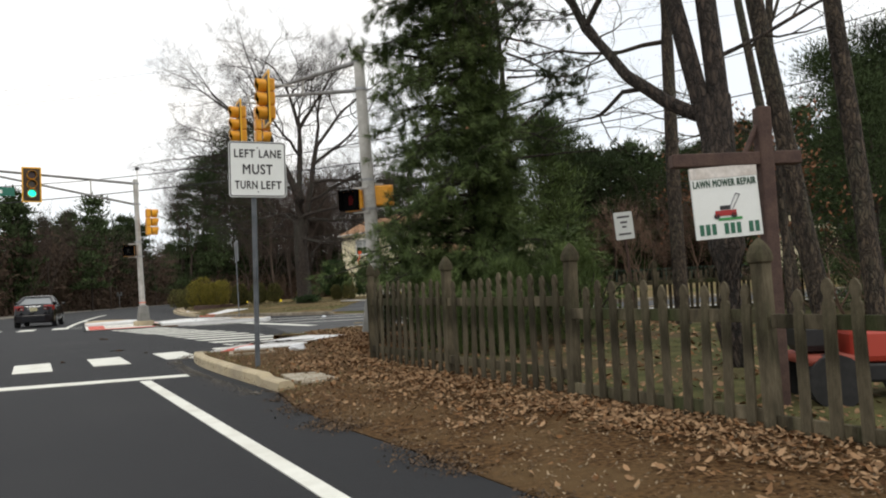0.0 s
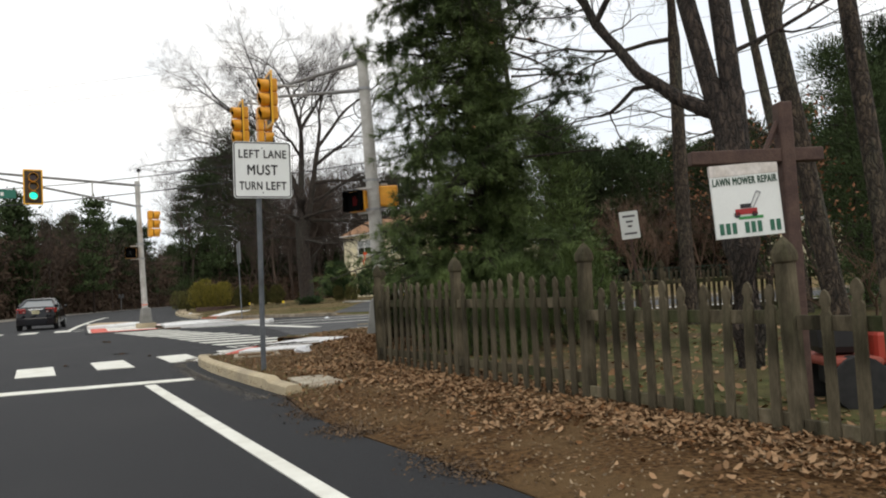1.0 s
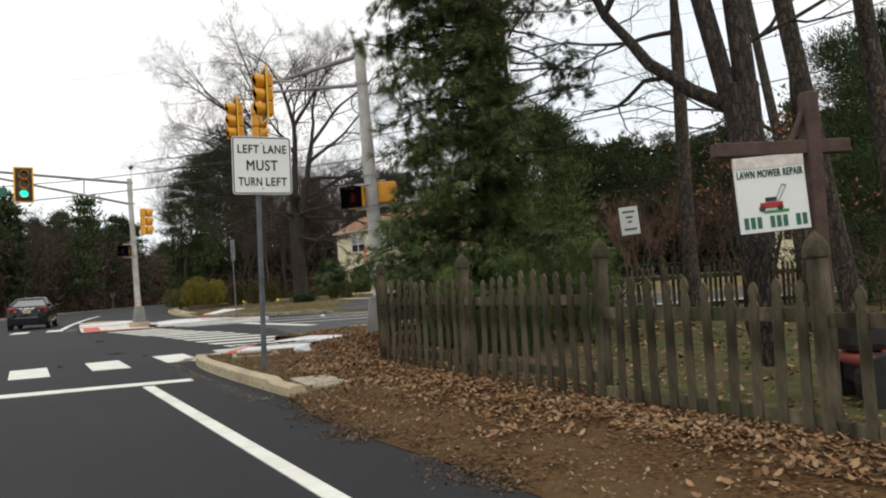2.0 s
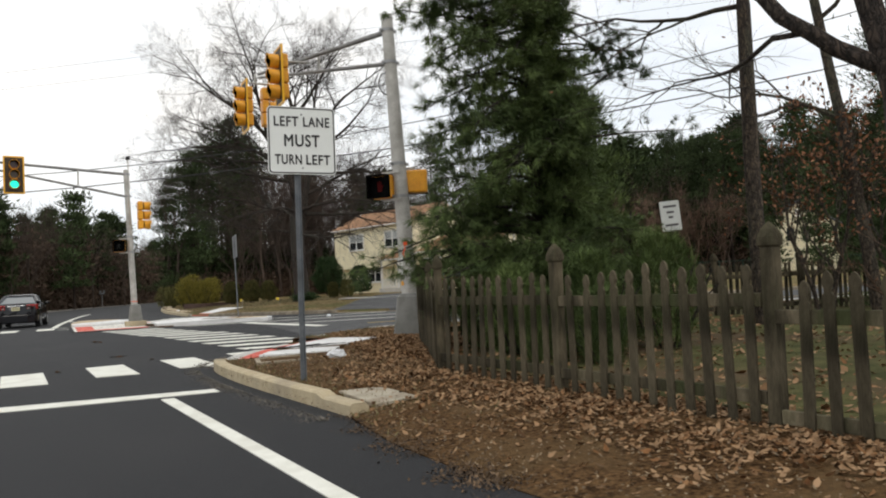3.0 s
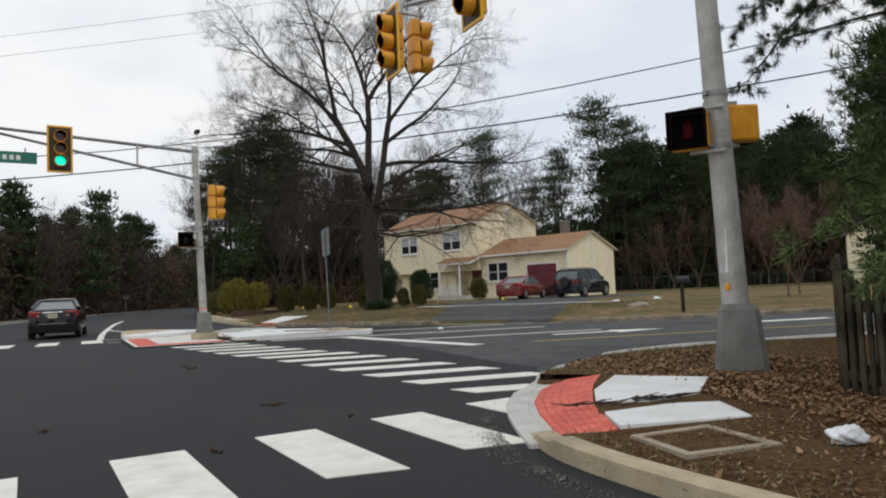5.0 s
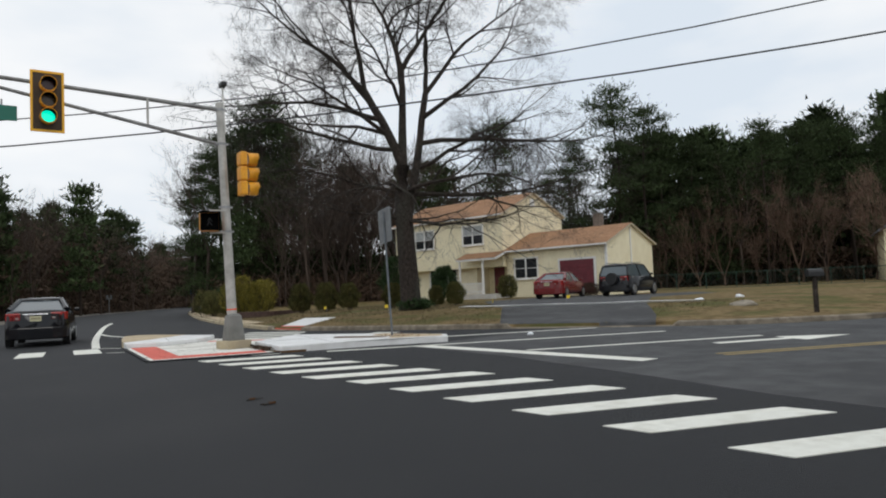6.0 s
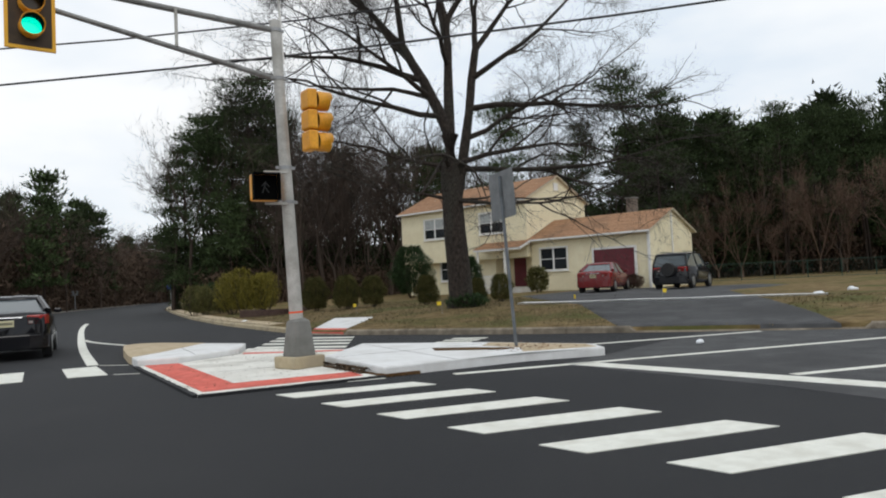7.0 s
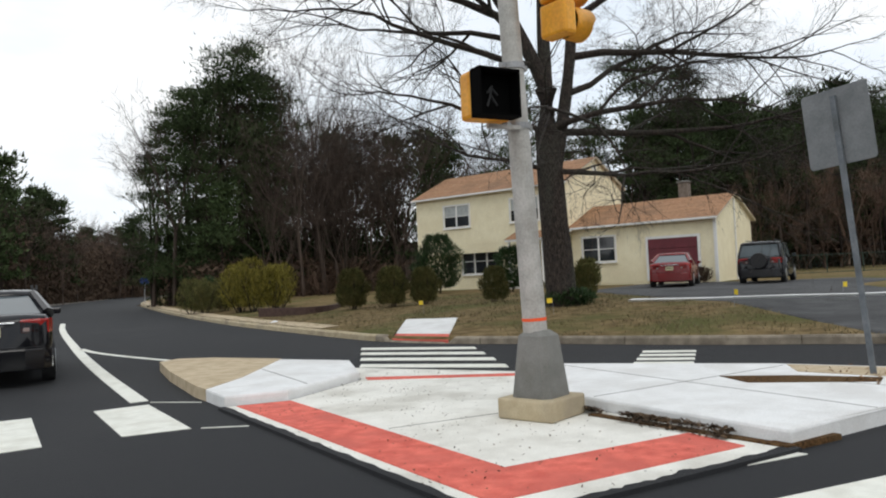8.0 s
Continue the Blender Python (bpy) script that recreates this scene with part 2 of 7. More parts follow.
CURTAIN = surface("curtain", (0.32, 0.34, 0.34), (0.45, 0.47, 0.46), 6.0, 0.9, fine=30)
BRICK = surface("chimney_brick", (0.13, 0.105, 0.085), (0.21, 0.175, 0.145), 8.0, 0.9, fine=40)
CAR_BLACK = plain("black_car_paint", (0.004, 0.004, 0.006), 0.12, gloss=0.4)
CAR_RED = plain("red_car_paint", (0.16, 0.008, 0.010), 0.22, gloss=0.7)
CAR_GREY = plain("dark_grey_car_paint", (0.012, 0.013, 0.016), 0.16, gloss=0.5)
CAR_GLASS = plain("car_glass", (0.09, 0.11, 0.12), 0.08, gloss=0.9)
TYRE = surface("tyre_rubber", (0.012, 0.012, 0.012), (0.022, 0.022, 0.022), 10.0, 0.85, fine=60)
RIM = plain("alloy_rim", (0.35, 0.36, 0.37), 0.35, metal=0.8)
LAMP_RED = plain("tail_lamp_red", (0.30, 0.012, 0.010), 0.12, gloss=0.5)
LAMP_CLEAR = plain("clear_lamp", (0.3, 0.22, 0.2), 0.15, gloss=0.5)
CHROME = plain("chrome", (0.75, 0.76, 0.78), 0.15, metal=0.9)
PLATE = plain("number_plate", (0.62, 0.58, 0.36), 0.5)
ORANGE = plain("orange_plastic", (0.85, 0.10, 0.02), 0.5)
FLAG_YELLOW = plain("yellow_flag", (0.85, 0.62, 0.03), 0.6)
WHITE_BAG = plain("white_plastic", (0.8, 0.82, 0.85), 0.45)
CABLE = plain("cable", (0.02, 0.02, 0.022), 0.7)


# ---------------------------------------------------------------- mesh helpers
def mesh(name, bm, material=None, smooth=False):
    me = bpy.data.meshes.new(name)
    bmesh.ops.recalc_face_normals(bm, faces=bm.faces)
    bm.to_mesh(me)
    bm.free()
    if material:
        me.materials.append(material)
    if smooth:
        me.polygons.foreach_set("use_smooth", [True] * len(me.polygons))
    return me


def raw(name, verts, faces, material):
    me = bpy.data.meshes.new(name)
    me.from_pydata(verts, [], faces)
    me.materials.append(material)
    me.update()
    return me


def part(name, bm, material, parent, label="", smooth=False):
    ob = new(name, mesh(name, bm, material, smooth))
    ob.parent = parent
    if label:
        ob["label"] = label
    return ob


def piece(name, me, parent, m=None, label=""):
    ob = new(name, me)
    ob.parent = parent
    if m is not None:
        ob.matrix_basis = m
    if label:
        ob["label"] = label
    return ob


def thing(name, m, label, category, group="", kind=""):
    ob = new(name)
    ob.empty_display_size = 0.2
    ob.matrix_basis = m
    return tagged(ob, label, category, group, kind)


def box(bm, x0, x1, y0, y1, z0, z1, bevel=0.0, m=None):
    vs = [bm.verts.new((x, y, z)) for z in (z0, z1) for y in (y0, y1) for x in (x0, x1)]
    fs = [bm.faces.new([vs[i] for i in f]) for f in ((0, 1, 3, 2), (4, 6, 7, 5), (0, 4, 5, 1), (2, 3, 7, 6), (0, 2, 6, 4), (1, 5, 7, 3))]
    if bevel:
        es = list({e for f in fs for e in f.edges})
        r = bmesh.ops.bevel(bm, geom=es, offset=bevel, segments=2, affect="EDGES", profile=0.5)
        vs = list({v for f in r["faces"] for v in f.verts} | {v for v in vs if v.is_valid})
    if m is not None:
        bmesh.ops.transform(bm, matrix=m, verts=[v for v in vs if v.is_valid])
    return vs


def boxed(*a, **k):
    bm = bmesh.new()
    box(bm, *a, **k)
    return bm


def frustum(bm, base, top, r0, r1, n=12, caps=True):
    """A round tapered bar from base to top."""
    base, top = Vector(base), Vector(top)
    q = (top - base).to_track_quat("Z", "Y").to_matrix()
    rings = []
    for c, r in ((base, r0), (top, r1)):
        rings.append([bm.verts.new(c + q @ Vector((r * math.cos(2 * math.pi * i / n), r * math.sin(2 * math.pi * i / n), 0))) for i in range(n)])
    for i in range(n):
        bm.faces.new((rings[0][i], rings[0][(i + 1) % n], rings[1][(i + 1) % n], rings[1][i]))
    if caps:
        bm.faces.new(rings[0][::-1])
        bm.faces.new(rings[1])
    return rings


def bar(base, top, r0, r1=None, n=12):
    bm = bmesh.new()
    frustum(bm, base, top, r0, r0 if r1 is None else r1, n)
    return bm


def prism(bm, outline, z0, z1, bevel=0.0):
    """An upright slab over a plan outline."""
    lo = [bm.verts.new((x, y, z0)) for x, y in outline]
    hi = [bm.verts.new((x, y, z1)) for x, y in outline]
    n = len(outline)
    bm.faces.new(lo[::-1])
    top = bm.faces.new(hi)
    for i in range(n):
        bm.faces.new((lo[i], lo[(i + 1) % n], hi[(i + 1) % n], hi[i]))
    if bevel:
        bmesh.ops.bevel(bm, geom=list(top.edges), offset=bevel, segments=2, affect="EDGES", profile=0.5)


def slab(outline, z0, z1, bevel=0.0):
    bm = bmesh.new()
    prism(bm, outline, z0, z1, bevel)
    return bm


def extruded(outline, x0, x1, axis="x"):
    """A (y, z) outline pushed along x, or an (x, z) outline along y."""
    bm = bmesh.new()
    def at(k, a, b):
        return (k, a, b) if axis == "x" else (a, k, b)
    lo = [bm.verts.new(at(x0, a, b)) for a, b in outline]
    hi = [bm.verts.new(at(x1, a, b)) for a, b in outline]
    n = len(outline)
    bm.faces.new(lo)
    bm.faces.new(hi[::-1])
    for i in range(n):
        bm.faces.new((lo[i], hi[i], hi[(i + 1) % n], lo[(i + 1) % n]))
    return bm


def inside(x, y, poly):
    hit, n = False, len(poly)
    for i in range(n):
        (x0, y0), (x1, y1) = poly[i], poly[i - 1]
        if (y0 > y) != (y1 > y) and x < (x1 - x0) * (y - y0) / (y1 - y0) + x0:
            hit = not hit
    return hit


def land(name, outline, height, step, material, skirt=-0.3, detail=None, holes=()):
    """A ground patch: an outline filled with a grid, its height by a function, with a skirt down its edge."""
    from mathutils.geometry import delaunay_2d_cdt
    edge = []
    for i, (x0, y0) in enumerate(outline):
        x1, y1 = outline[(i + 1) % len(outline)]
        k = max(1, min(60, int(math.hypot(x1 - x0, y1 - y0) / step)))
        edge += [(x0 + (x1 - x0) * j / k, y0 + (y1 - y0) * j / k) for j in range(k)]
    pts = [Vector(p) for p in edge]
    xs, ys = [p[0] for p in outline], [p[1] for p in outline]
    zone, fine = detail or ((min(xs), min(ys), max(xs), max(ys)), step)
    for (a, b, c, d), s in ((zone, fine), ((min(xs), min(ys), max(xs), max(ys)), max(step, (max(xs) - min(xs)) / 40))):
        x = max(a, min(xs)) + s * 0.37
        while x < min(c, max(xs)):
            y = max(b, min(ys)) + s * 0.41
            while y < min(d, max(ys)):
                if inside(x, y, outline) and (s == fine or not (zone[0] < x < zone[2] and zone[1] < y < zone[3])):
                    pts.append(Vector((x + random.uniform(-0.2, 0.2) * s, y + random.uniform(-0.2, 0.2) * s)))
                y += s
            x += s
    n = len(edge)
    cons = [(i, (i + 1) % n) for i in range(n)]
    for hole in holes:
        k = len(pts)
        rim = []
        for i, (x0, y0) in enumerate(hole):
            x1, y1 = hole[(i + 1) % len(hole)]
            m = max(1, int(math.hypot(x1 - x0, y1 - y0) / 0.6))
            rim += [(x0 + (x1 - x0) * j / m, y0 + (y1 - y0) * j / m) for j in range(m)]
        pts += [Vector(p) for p in rim]
        cons += [(k + i, k + (i + 1) % len(rim)) for i in range(len(rim))]
    co, _, fs, *_ = delaunay_2d_cdt(pts, cons, [], 1, 1e-4)
    if holes:
        fs = [f for f in fs if not any(inside(sum(co[i].x for i in f) / 3, sum(co[i].y for i in f) / 3, h) for h in holes)]
    verts = [(p.x, p.y, height(p.x, p.y)) for p in co]
    faces = [tuple(f) for f in fs]
    k = len(verts)
    verts += [(x, y, skirt) for x, y in edge]
    near = {(round(v[0], 3), round(v[1], 3)): i for i, v in enumerate(verts[:k])}
    ids = [near.get((round(x, 3), round(y, 3))) for x, y in edge]
    for i in range(n):
        a, b = ids[i], ids[(i + 1) % n]
        (xa, ya), (xb, yb) = edge[i], edge[(i + 1) % n]
        if a is not None and b is not None and not any(inside((xa + xb) / 2, (ya + yb) / 2, h) for h in holes):
            faces.append((a, k + i, k + (i + 1) % n, b))
    me = raw(name, verts, faces, material)
    me.polygons.foreach_set("use_smooth", [True] * len(me.polygons))
    return tagged(new(name, me), kind="structure")


def along(line, step):
    """Points every step along a plan line, with the way there."""
    out, rest = [], 0.0
    for (x0, y0), (x1, y1) in zip(line, line[1:]):
        d = math.hypot(x1 - x0, y1 - y0)
        s = rest
        while s < d:
            out.append((x0 + (x1 - x0) * s / d, y0 + (y1 - y0) * s / d, math.atan2(y1 - y0, x1 - x0)))
            s += step
        rest = s - d
    return out


def smoothed(line, times=2):
    for _ in range(times):
        new_line = [line[0]]
        for (x0, y0), (x1, y1) in zip(line, line[1:]):
            new_line += [(0.75 * x0 + 0.25 * x1, 0.75 * y0 + 0.25 * y1), (0.25 * x0 + 0.75 * x1, 0.25 * y0 + 0.75 * y1)]
        line = new_line + [line[-1]]
    return line


def strip(line, width, z0, z1, side=0.5):
    """A flat band along a plan line; side 0.5 centres it."""
    bm = bmesh.new()
    rows = []
    for i, (x, y) in enumerate(line):
        a, b = line[max(0, i - 1)], line[min(len(line) - 1, i + 1)]
        d = math.hypot(b[0] - a[0], b[1] - a[1])
        nx, ny = -(b[1] - a[1]) / d, (b[0] - a[0]) / d
        rows.append([bm.verts.new((x + nx * width * k, y + ny * width * k, z)) for k, z in ((-side, z0), (-side, z1), (1 - side, z1), (1 - side, z0))])
    for p, q in zip(rows, rows[1:]):
        for i in range(4):
            bm.faces.new((p[i], q[i], q[(i + 1) % 4], p[(i + 1) % 4]))
    bm.faces.new(rows[0][::-1])
    bm.faces.new(rows[-1])
    return bm


def kerb(name, line, width, top, label, length=3.05, bottom=-0.2, side=0.0, drop=None, stone=None):
    """A kerb cut into cast lengths, each a piece of its own with thin joints."""
    root = tagged(new(name), label, kind="structure")
    pts = along(line, 0.15)
    per = int(length / 0.15)
    for i in range(0, len(pts) - 2, per):
        seg = pts[i:i + per + 1]
        if len(seg) < 2:
            continue
        bm = bmesh.new()
        rows = []
        for j, (x, y, w) in enumerate(seg):
            cut = 0.006 if j in (0, len(seg) - 1) else 0
            x += math.cos(w) * (cut if j == 0 else -cut)
            y += math.sin(w) * (cut if j == 0 else -cut)
            nx, ny = -math.sin(w), math.cos(w)
            h = top * (drop(x, y) if drop else 1) + 0.004 * math.sin(x * 3.1 + y * 2.3)
            prof = ((-side * width - 0.03, bottom), (-side * width - 0.005, h - 0.035), (-side * width + 0.03, h), ((1 - side) * width - 0.02, h), ((1 - side) * width, h - 0.02), ((1 - side) * width, bottom))
            rows.append([bm.verts.new((x + nx * k, y + ny * k, z)) for k, z in prof])
        for p, q in zip(rows, rows[1:]):
            for k in range(6):
                bm.faces.new((p[k], q[k], q[(k + 1) % 6], p[(k + 1) % 6]))
        bm.faces.new(rows[0][::-1])
        bm.faces.new(rows[-1])
        part("kerb_stone", bm, stone(*seg[len(seg) // 2][:2]) if stone else KERB, root)
    return root


def text(body, size, material, parent, m, name="lettering", width=None):
    """Letters of the built-in font, as a mesh part of the given cap height and width."""
    cu = bpy.data.curves.new(name, "FONT")
    cu.body, cu.size, cu.align_x, cu.align_y = body, 1.0, "CENTER", "CENTER"
    cu.extrude = 0.004
    cu.space_character = 1.12
    tmp = bpy.data.objects.new("tmp", cu)
    scene.collection.objects.link(tmp)
    dg = bpy.context.evaluated_depsgraph_get()
    me = bpy.data.meshes.new_from_object(tmp.evaluated_get(dg))
    bpy.data.objects.remove(tmp)
    bpy.data.curves.remove(cu)
    # a bolder stroke: the letters once more, shifted by a stroke's part each way
    vs, fs = [tuple(v.co) for v in me.vertices], [tuple(p.vertices) for p in me.polygons]
    bpy.data.meshes.remove(me)
    av, af = [], []
    for i, (ox, oy) in enumerate(((-0.024, 0), (0.024, 0), (0, -0.018), (0, 0.018))):
        af += [tuple(len(av) + k for k in f) for f in fs]
        av += [(x + ox, y + oy, z + i * 0.0006) for x, y, z in vs]
    me = bpy.data.meshes.new(name)
    me.from_pydata(av, [], af)
    xs, ys = [v.co.x for v in me.vertices], [v.co.y for v in me.vertices]
    sy = size / (max(ys) - min(ys))
    sx = width / (max(xs) - min(xs)) if width else sy
    cx, cy = (max(xs) + min(xs)) / 2, (max(ys) + min(ys)) / 2
    for v in me.vertices:
        v.co = ((v.co.x - cx) * sx, (v.co.y - cy) * sy, v.co.z)
    me.name = name
    me.materials.clear()
    me.materials.append(material)
    ob = new(name, me)
    ob.parent = parent
    ob.matrix_basis = m
    return ob


# ---------------------------------------------------------------- plan
CROSS = radians(-17.3)                       # the way of the crossing road
NEAR_EDGE = [(2.3, -40), (2.28, 4.5), (2.22, 5.7), (2.26, 6.9), (2.44, 8.0)]
NEAR_KERB = smoothed([(2.46, 8.05), (2.40, 10.3), (2.40, 11.7), (2.50, 13.1), (2.72, 13.75), (3.35, 14.95), (4.36, 16.2), (5.6, 17.25), (7.2, 18.05), (8.9, 18.35), (12.5, 17.4), (40.0, 8.8), (90.0, -6.8)], 2)
FAR_KERB = smoothed([(44.0, 178.0), (34.0, 150.0), (25.5, 125.0), (17.2, 99.0), (11.1, 67.8), (9.0, 54.0), (8.5, 48.3), (8.2, 44.2), (8.1, 41.6), (8.6, 39.9), (9.7, 37.8), (10.6, 35.6), (12.2, 32.9), (15.0, 28.5), (16.6, 26.7), (20.0, 25.3), (40.0, 19.1), (90.0, 3.5)], 2)


def near_height(x, y):
    d = max(0.0, min(1.0, (x - 2.4) / 1.6))
    lip = 0.03 if y > 8.2 else 0.005 + 0.025 * max(0.0, min(1.0, (x - 2.3) / 0.5))
    return lip + 0.06 * d * min(1.0, max(0.0, (y - 1) / 8.0)) + (0.05 if y > 9 else 0.0) * min(1.0, max(0, y - 9)) * (1 - d * 0.5) + 0.03 * noise.noise((x * 0.9, y * 0.9, 3.1)) * min(1, d * 3)


def far_height(x, y):
    best = 99.0
    for (x0, y0), (x1, y1) in FAR_SEGS:
        dx, dy = x1 - x0, y1 - y0
        t = max(0.0, min(1.0, ((x - x0) * dx + (y - y0) * dy) / (dx * dx + dy * dy)))
        best = min(best, math.hypot(x - x0 - t * dx, y - y0 - t * dy))
    rise = 0.12 + 0.33 * min(1, best / 6.0) ** 1.0 + 0.10 * min(1, max(0, best - 8) / 12.0)
    return rise + 0.025 * noise.noise((x * 0.5, y * 0.5, 7.7)) * min(1, best)


FAR_SEGS = list(zip(FAR_KERB, FAR_KERB[1:]))

# ---------------------------------------------------------------- ground and roads
bm = bmesh.new()
vs = [bm.verts.new(p) for p in ((-900, -300, -0.06), (900, -300, -0.06), (900, 1500, -0.06), (-900, 1500, -0.06))]
bm.faces.new(vs)
tagged(new("ground", mesh("ground", bm, FOREST_FLOOR)), "bare brown woodland ground reaching the horizon", kind="structure")

bm = bmesh.new()
left_edge = [(-7.5, -60), (-7.5, 40), (-5.5, 62), (-0.5, 85), (6, 106), (14, 128), (24, 152), (33, 178)]
road_line = left_edge + [(44, 178), (34, 150), (25.5, 125), (17.2, 99), (11.3, 67.8), (20, 40), (100, 3), (100, -12), (20, 13), (2.8, 8), (2.8, -60)]
prism(bm, road_line, -0.4, 0.0)
tagged(new("road", mesh("road", bm, ASPHALT)), "dark fresh asphalt road and junction", kind="structure")

def offset(line, d):
    """A plan line shifted to the left of its way."""
    out = []
    for i, (x, y) in enumerate(line):
        a, b = line[max(0, i - 1)], line[min(len(line) - 1, i + 1)]
        n = math.hypot(b[0] - a[0], b[1] - a[1])
        out.append((x - (b[1] - a[1]) / n * d, y + (b[0] - a[0]) / n * d))
    return out


RAMP_IN = [(2.86, 13.50), (3.12, 14.02), (3.47, 14.66), (3.87, 15.27), (4.37, 15.84), (5.1, 16.42)]
RAMP_OUT = [(3.23, 13.36), (3.56, 13.88), (3.90, 14.4), (4.42, 15.0), (4.8, 15.42), (5.48, 16.06)]
SLAB_A = [(4.44, 15.0), (5.41, 15.75), (5.98, 14.85), (5.02, 14.14), (4.3, 14.08), (3.92, 14.38)]
SLAB_B = [(3.59, 13.9), (4.33, 13.84), (4.70, 13.63), (4.30, 12.99), (3.27, 13.38)]
BOX_RIM = [(2.96, 12.44), (3.68, 12.28), (3.85, 13.04), (3.13, 13.13)]
RAMP_HOLE = [(x - 0.24, y + 0.16) for x, y in RAMP_IN] + RAMP_OUT[::-1]
near_lot = NEAR_EDGE + offset(NEAR_KERB, -0.1)[1:] + [(90, -60), (2.3, -60)]
land("verge", near_lot, near_height, 0.7, SOIL, detail=((2.2, -1, 10, 19), 0.22), holes=(RAMP_HOLE, SLAB_A, SLAB_B, BOX_RIM))["label"] = "brown soil verge strewn with leaves"
FAR_RAMP = [(8.32, 41.7), (8.74, 40.15), (11.2, 43.0), (10.3, 44.1)]
DRIVE = [(12.35, 32.95), (14.75, 29.0), (16.2, 30.3), (19.5, 33.8), (25.5, 39.2), (31.5, 40.2), (33.4, 43.5), (31.3, 48.0), (30.3, 51.8), (23.2, 49.6), (20.2, 45.0), (16.5, 38.6)]
WALK = smoothed([(16.6, 41.6), (17.3, 40.2), (18.9, 37.4), (20.3, 35.2), (21.6, 33.0)], 2)
land("far_lawn", offset(FAR_KERB, 0.09) + [(200, 0), (200, 178)], far_height, 1.5, GRASS, detail=((8, 24, 44, 62), 0.7), holes=(DRIVE, FAR_RAMP))["label"] = "dry winter lawn with bare patches"

def strip_outline(line, width):
    """The outline of a band along a plan line."""
    left, right = [], []
    for i, (x, y) in enumerate(line):
        a, b = line[max(0, i - 1)], line[min(len(line) - 1, i + 1)]
        d = math.hypot(b[0] - a[0], b[1] - a[1])
        nx, ny = -(b[1] - a[1]) / d, (b[0] - a[0]) / d
        left.append((x + nx * width / 2, y + ny * width / 2))
        right.append((x - nx * width / 2, y - ny * width / 2))
    return left + right[::-1]


SHOULDER = surface("gravel_shoulder", (0.16, 0.145, 0.12), (0.25, 0.225, 0.185), 3.0, 0.95, bump=0.5, fine=80, c3=(0.12, 0.105, 0.085), coarse=0.6)
tagged(new("shoulder", mesh("shoulder", strip(smoothed([(x - 1.6, y) for x, y in left_edge[1:]]), 5.0, -0.3, 0.012), SHOULDER)), "pale sandy shoulder along the edge of the woods", kind="structure")

# ---------------------------------------------------------------- kerbs and paving
def near_drop(x, y):
    """The kerb sinks to the road at the crossing ramp."""
    if y < 8.7:
        return 0.75
    if y < 13.3 or x > 7.2:
        return 1.0
    return 0.3 if 13.75 < y < 16.7 else 0.75


kerb("kerb_near", NEAR_KERB, 0.17, 0.145, "worn tan concrete kerb round the corner", side=1.0, drop=near_drop, stone=lambda x, y: CONCRETE if x > 2.62 and y > 13.2 else KERB)
kerb("kerb_far", FAR_KERB, 0.18, 0.15, "worn concrete kerb along the far lawn", side=0.0, stone=lambda x, y: KERB if y > 43 else DARK_KERB, drop=lambda x, y: 0.25 if (39.95 < y < 41.75 and x < 9.6) or (28.6 < y < 32.6 and 12 < x < 15.2) else 1.0)

def sloped(outline, heights, bottom=-0.12):
    """A slab whose top corners have heights of their own."""
    bm = bmesh.new()
    lo = [bm.verts.new((x, y, bottom)) for x, y in outline]
    hi = [bm.verts.new((x, y, z)) for (x, y), z in zip(outline, heights)]
    n = len(outline)
    for i in range(n):
        bm.faces.new((lo[i], lo[(i + 1) % n], hi[(i + 1) % n], hi[i]))
    bm.faces.new(hi)
    bm.faces.new(lo[::-1])
    return bm


ramp = tagged(new("ramp"), "red tactile kerb ramp at the corner", kind="structure")
for i in range(5):
    a, b, c, d = RAMP_IN[i], RAMP_IN[i + 1], RAMP_OUT[i + 1], RAMP_OUT[i]
    rows = 7
    for j in range(rows):
        def at(p, q, k):
            return p[0] + (q[0] - p[0]) * k, p[1] + (q[1] - p[1]) * k
        k0, k1 = (j + (0.03 if j else 0.1)) / rows, (j + 0.97) / rows
        quad = [at(at(a, d, k0), at(b, c, k0), 0.004), at(at(a, d, k0), at(b, c, k0), 0.996), at(at(a, d, k1), at(b, c, k1), 0.996), at(at(a, d, k1), at(b, c, k1), 0.004)]
        z = [0.05 + 0.07 * k for k in (k0, k0, k1, k1)]
        part("tile", sloped(quad[::-1], z[::-1]), RED_RAMP, ramp)
part("soil_edge", slab([(4.72, 16.35), (5.3, 16.0), (5.95, 16.6), (5.6, 17.0), (5.05, 16.75)], -0.12, 0.062), SOIL, ramp, "brown soil at the end of the ramp")
part("ramp_margin", slab(RAMP_HOLE, -0.12, 0.036), CONCRETE, ramp, "pale concrete margin")
part("ramp_bed", sloped((RAMP_IN + RAMP_OUT[::-1])[::-1], ([0.045] * 6 + [0.115] * 6)[::-1]), RED_RAMP, ramp)
for poly in (SLAB_A, SLAB_B):
    tagged(new("pavement", mesh("pavement", slab(poly, -0.1, 0.14, 0.01), NEW_CONCRETE)), "pale concrete pavement slab half covered by leaves", kind="structure")

# old asphalt of the side road beyond the fresh patch
PATCH = [(5.3, 17.15), (6.12, 18.2), (6.2, 19.5), (6.65, 22.1), (7.15, 25.7), (7.2, 29.4), (9.0, 29.9), (13.5, 31.3), (17, 27), (40, 19.6), (89, 4.2), (89, -7), (40, 8.3), (12.5, 17.0), (8.9, 17.95), (7.2, 17.65)]
tagged(new("road", mesh("road", slab(PATCH, -0.1, 0.0035), OLD_ASPHALT)), "older grey asphalt of the side road", kind="structure")
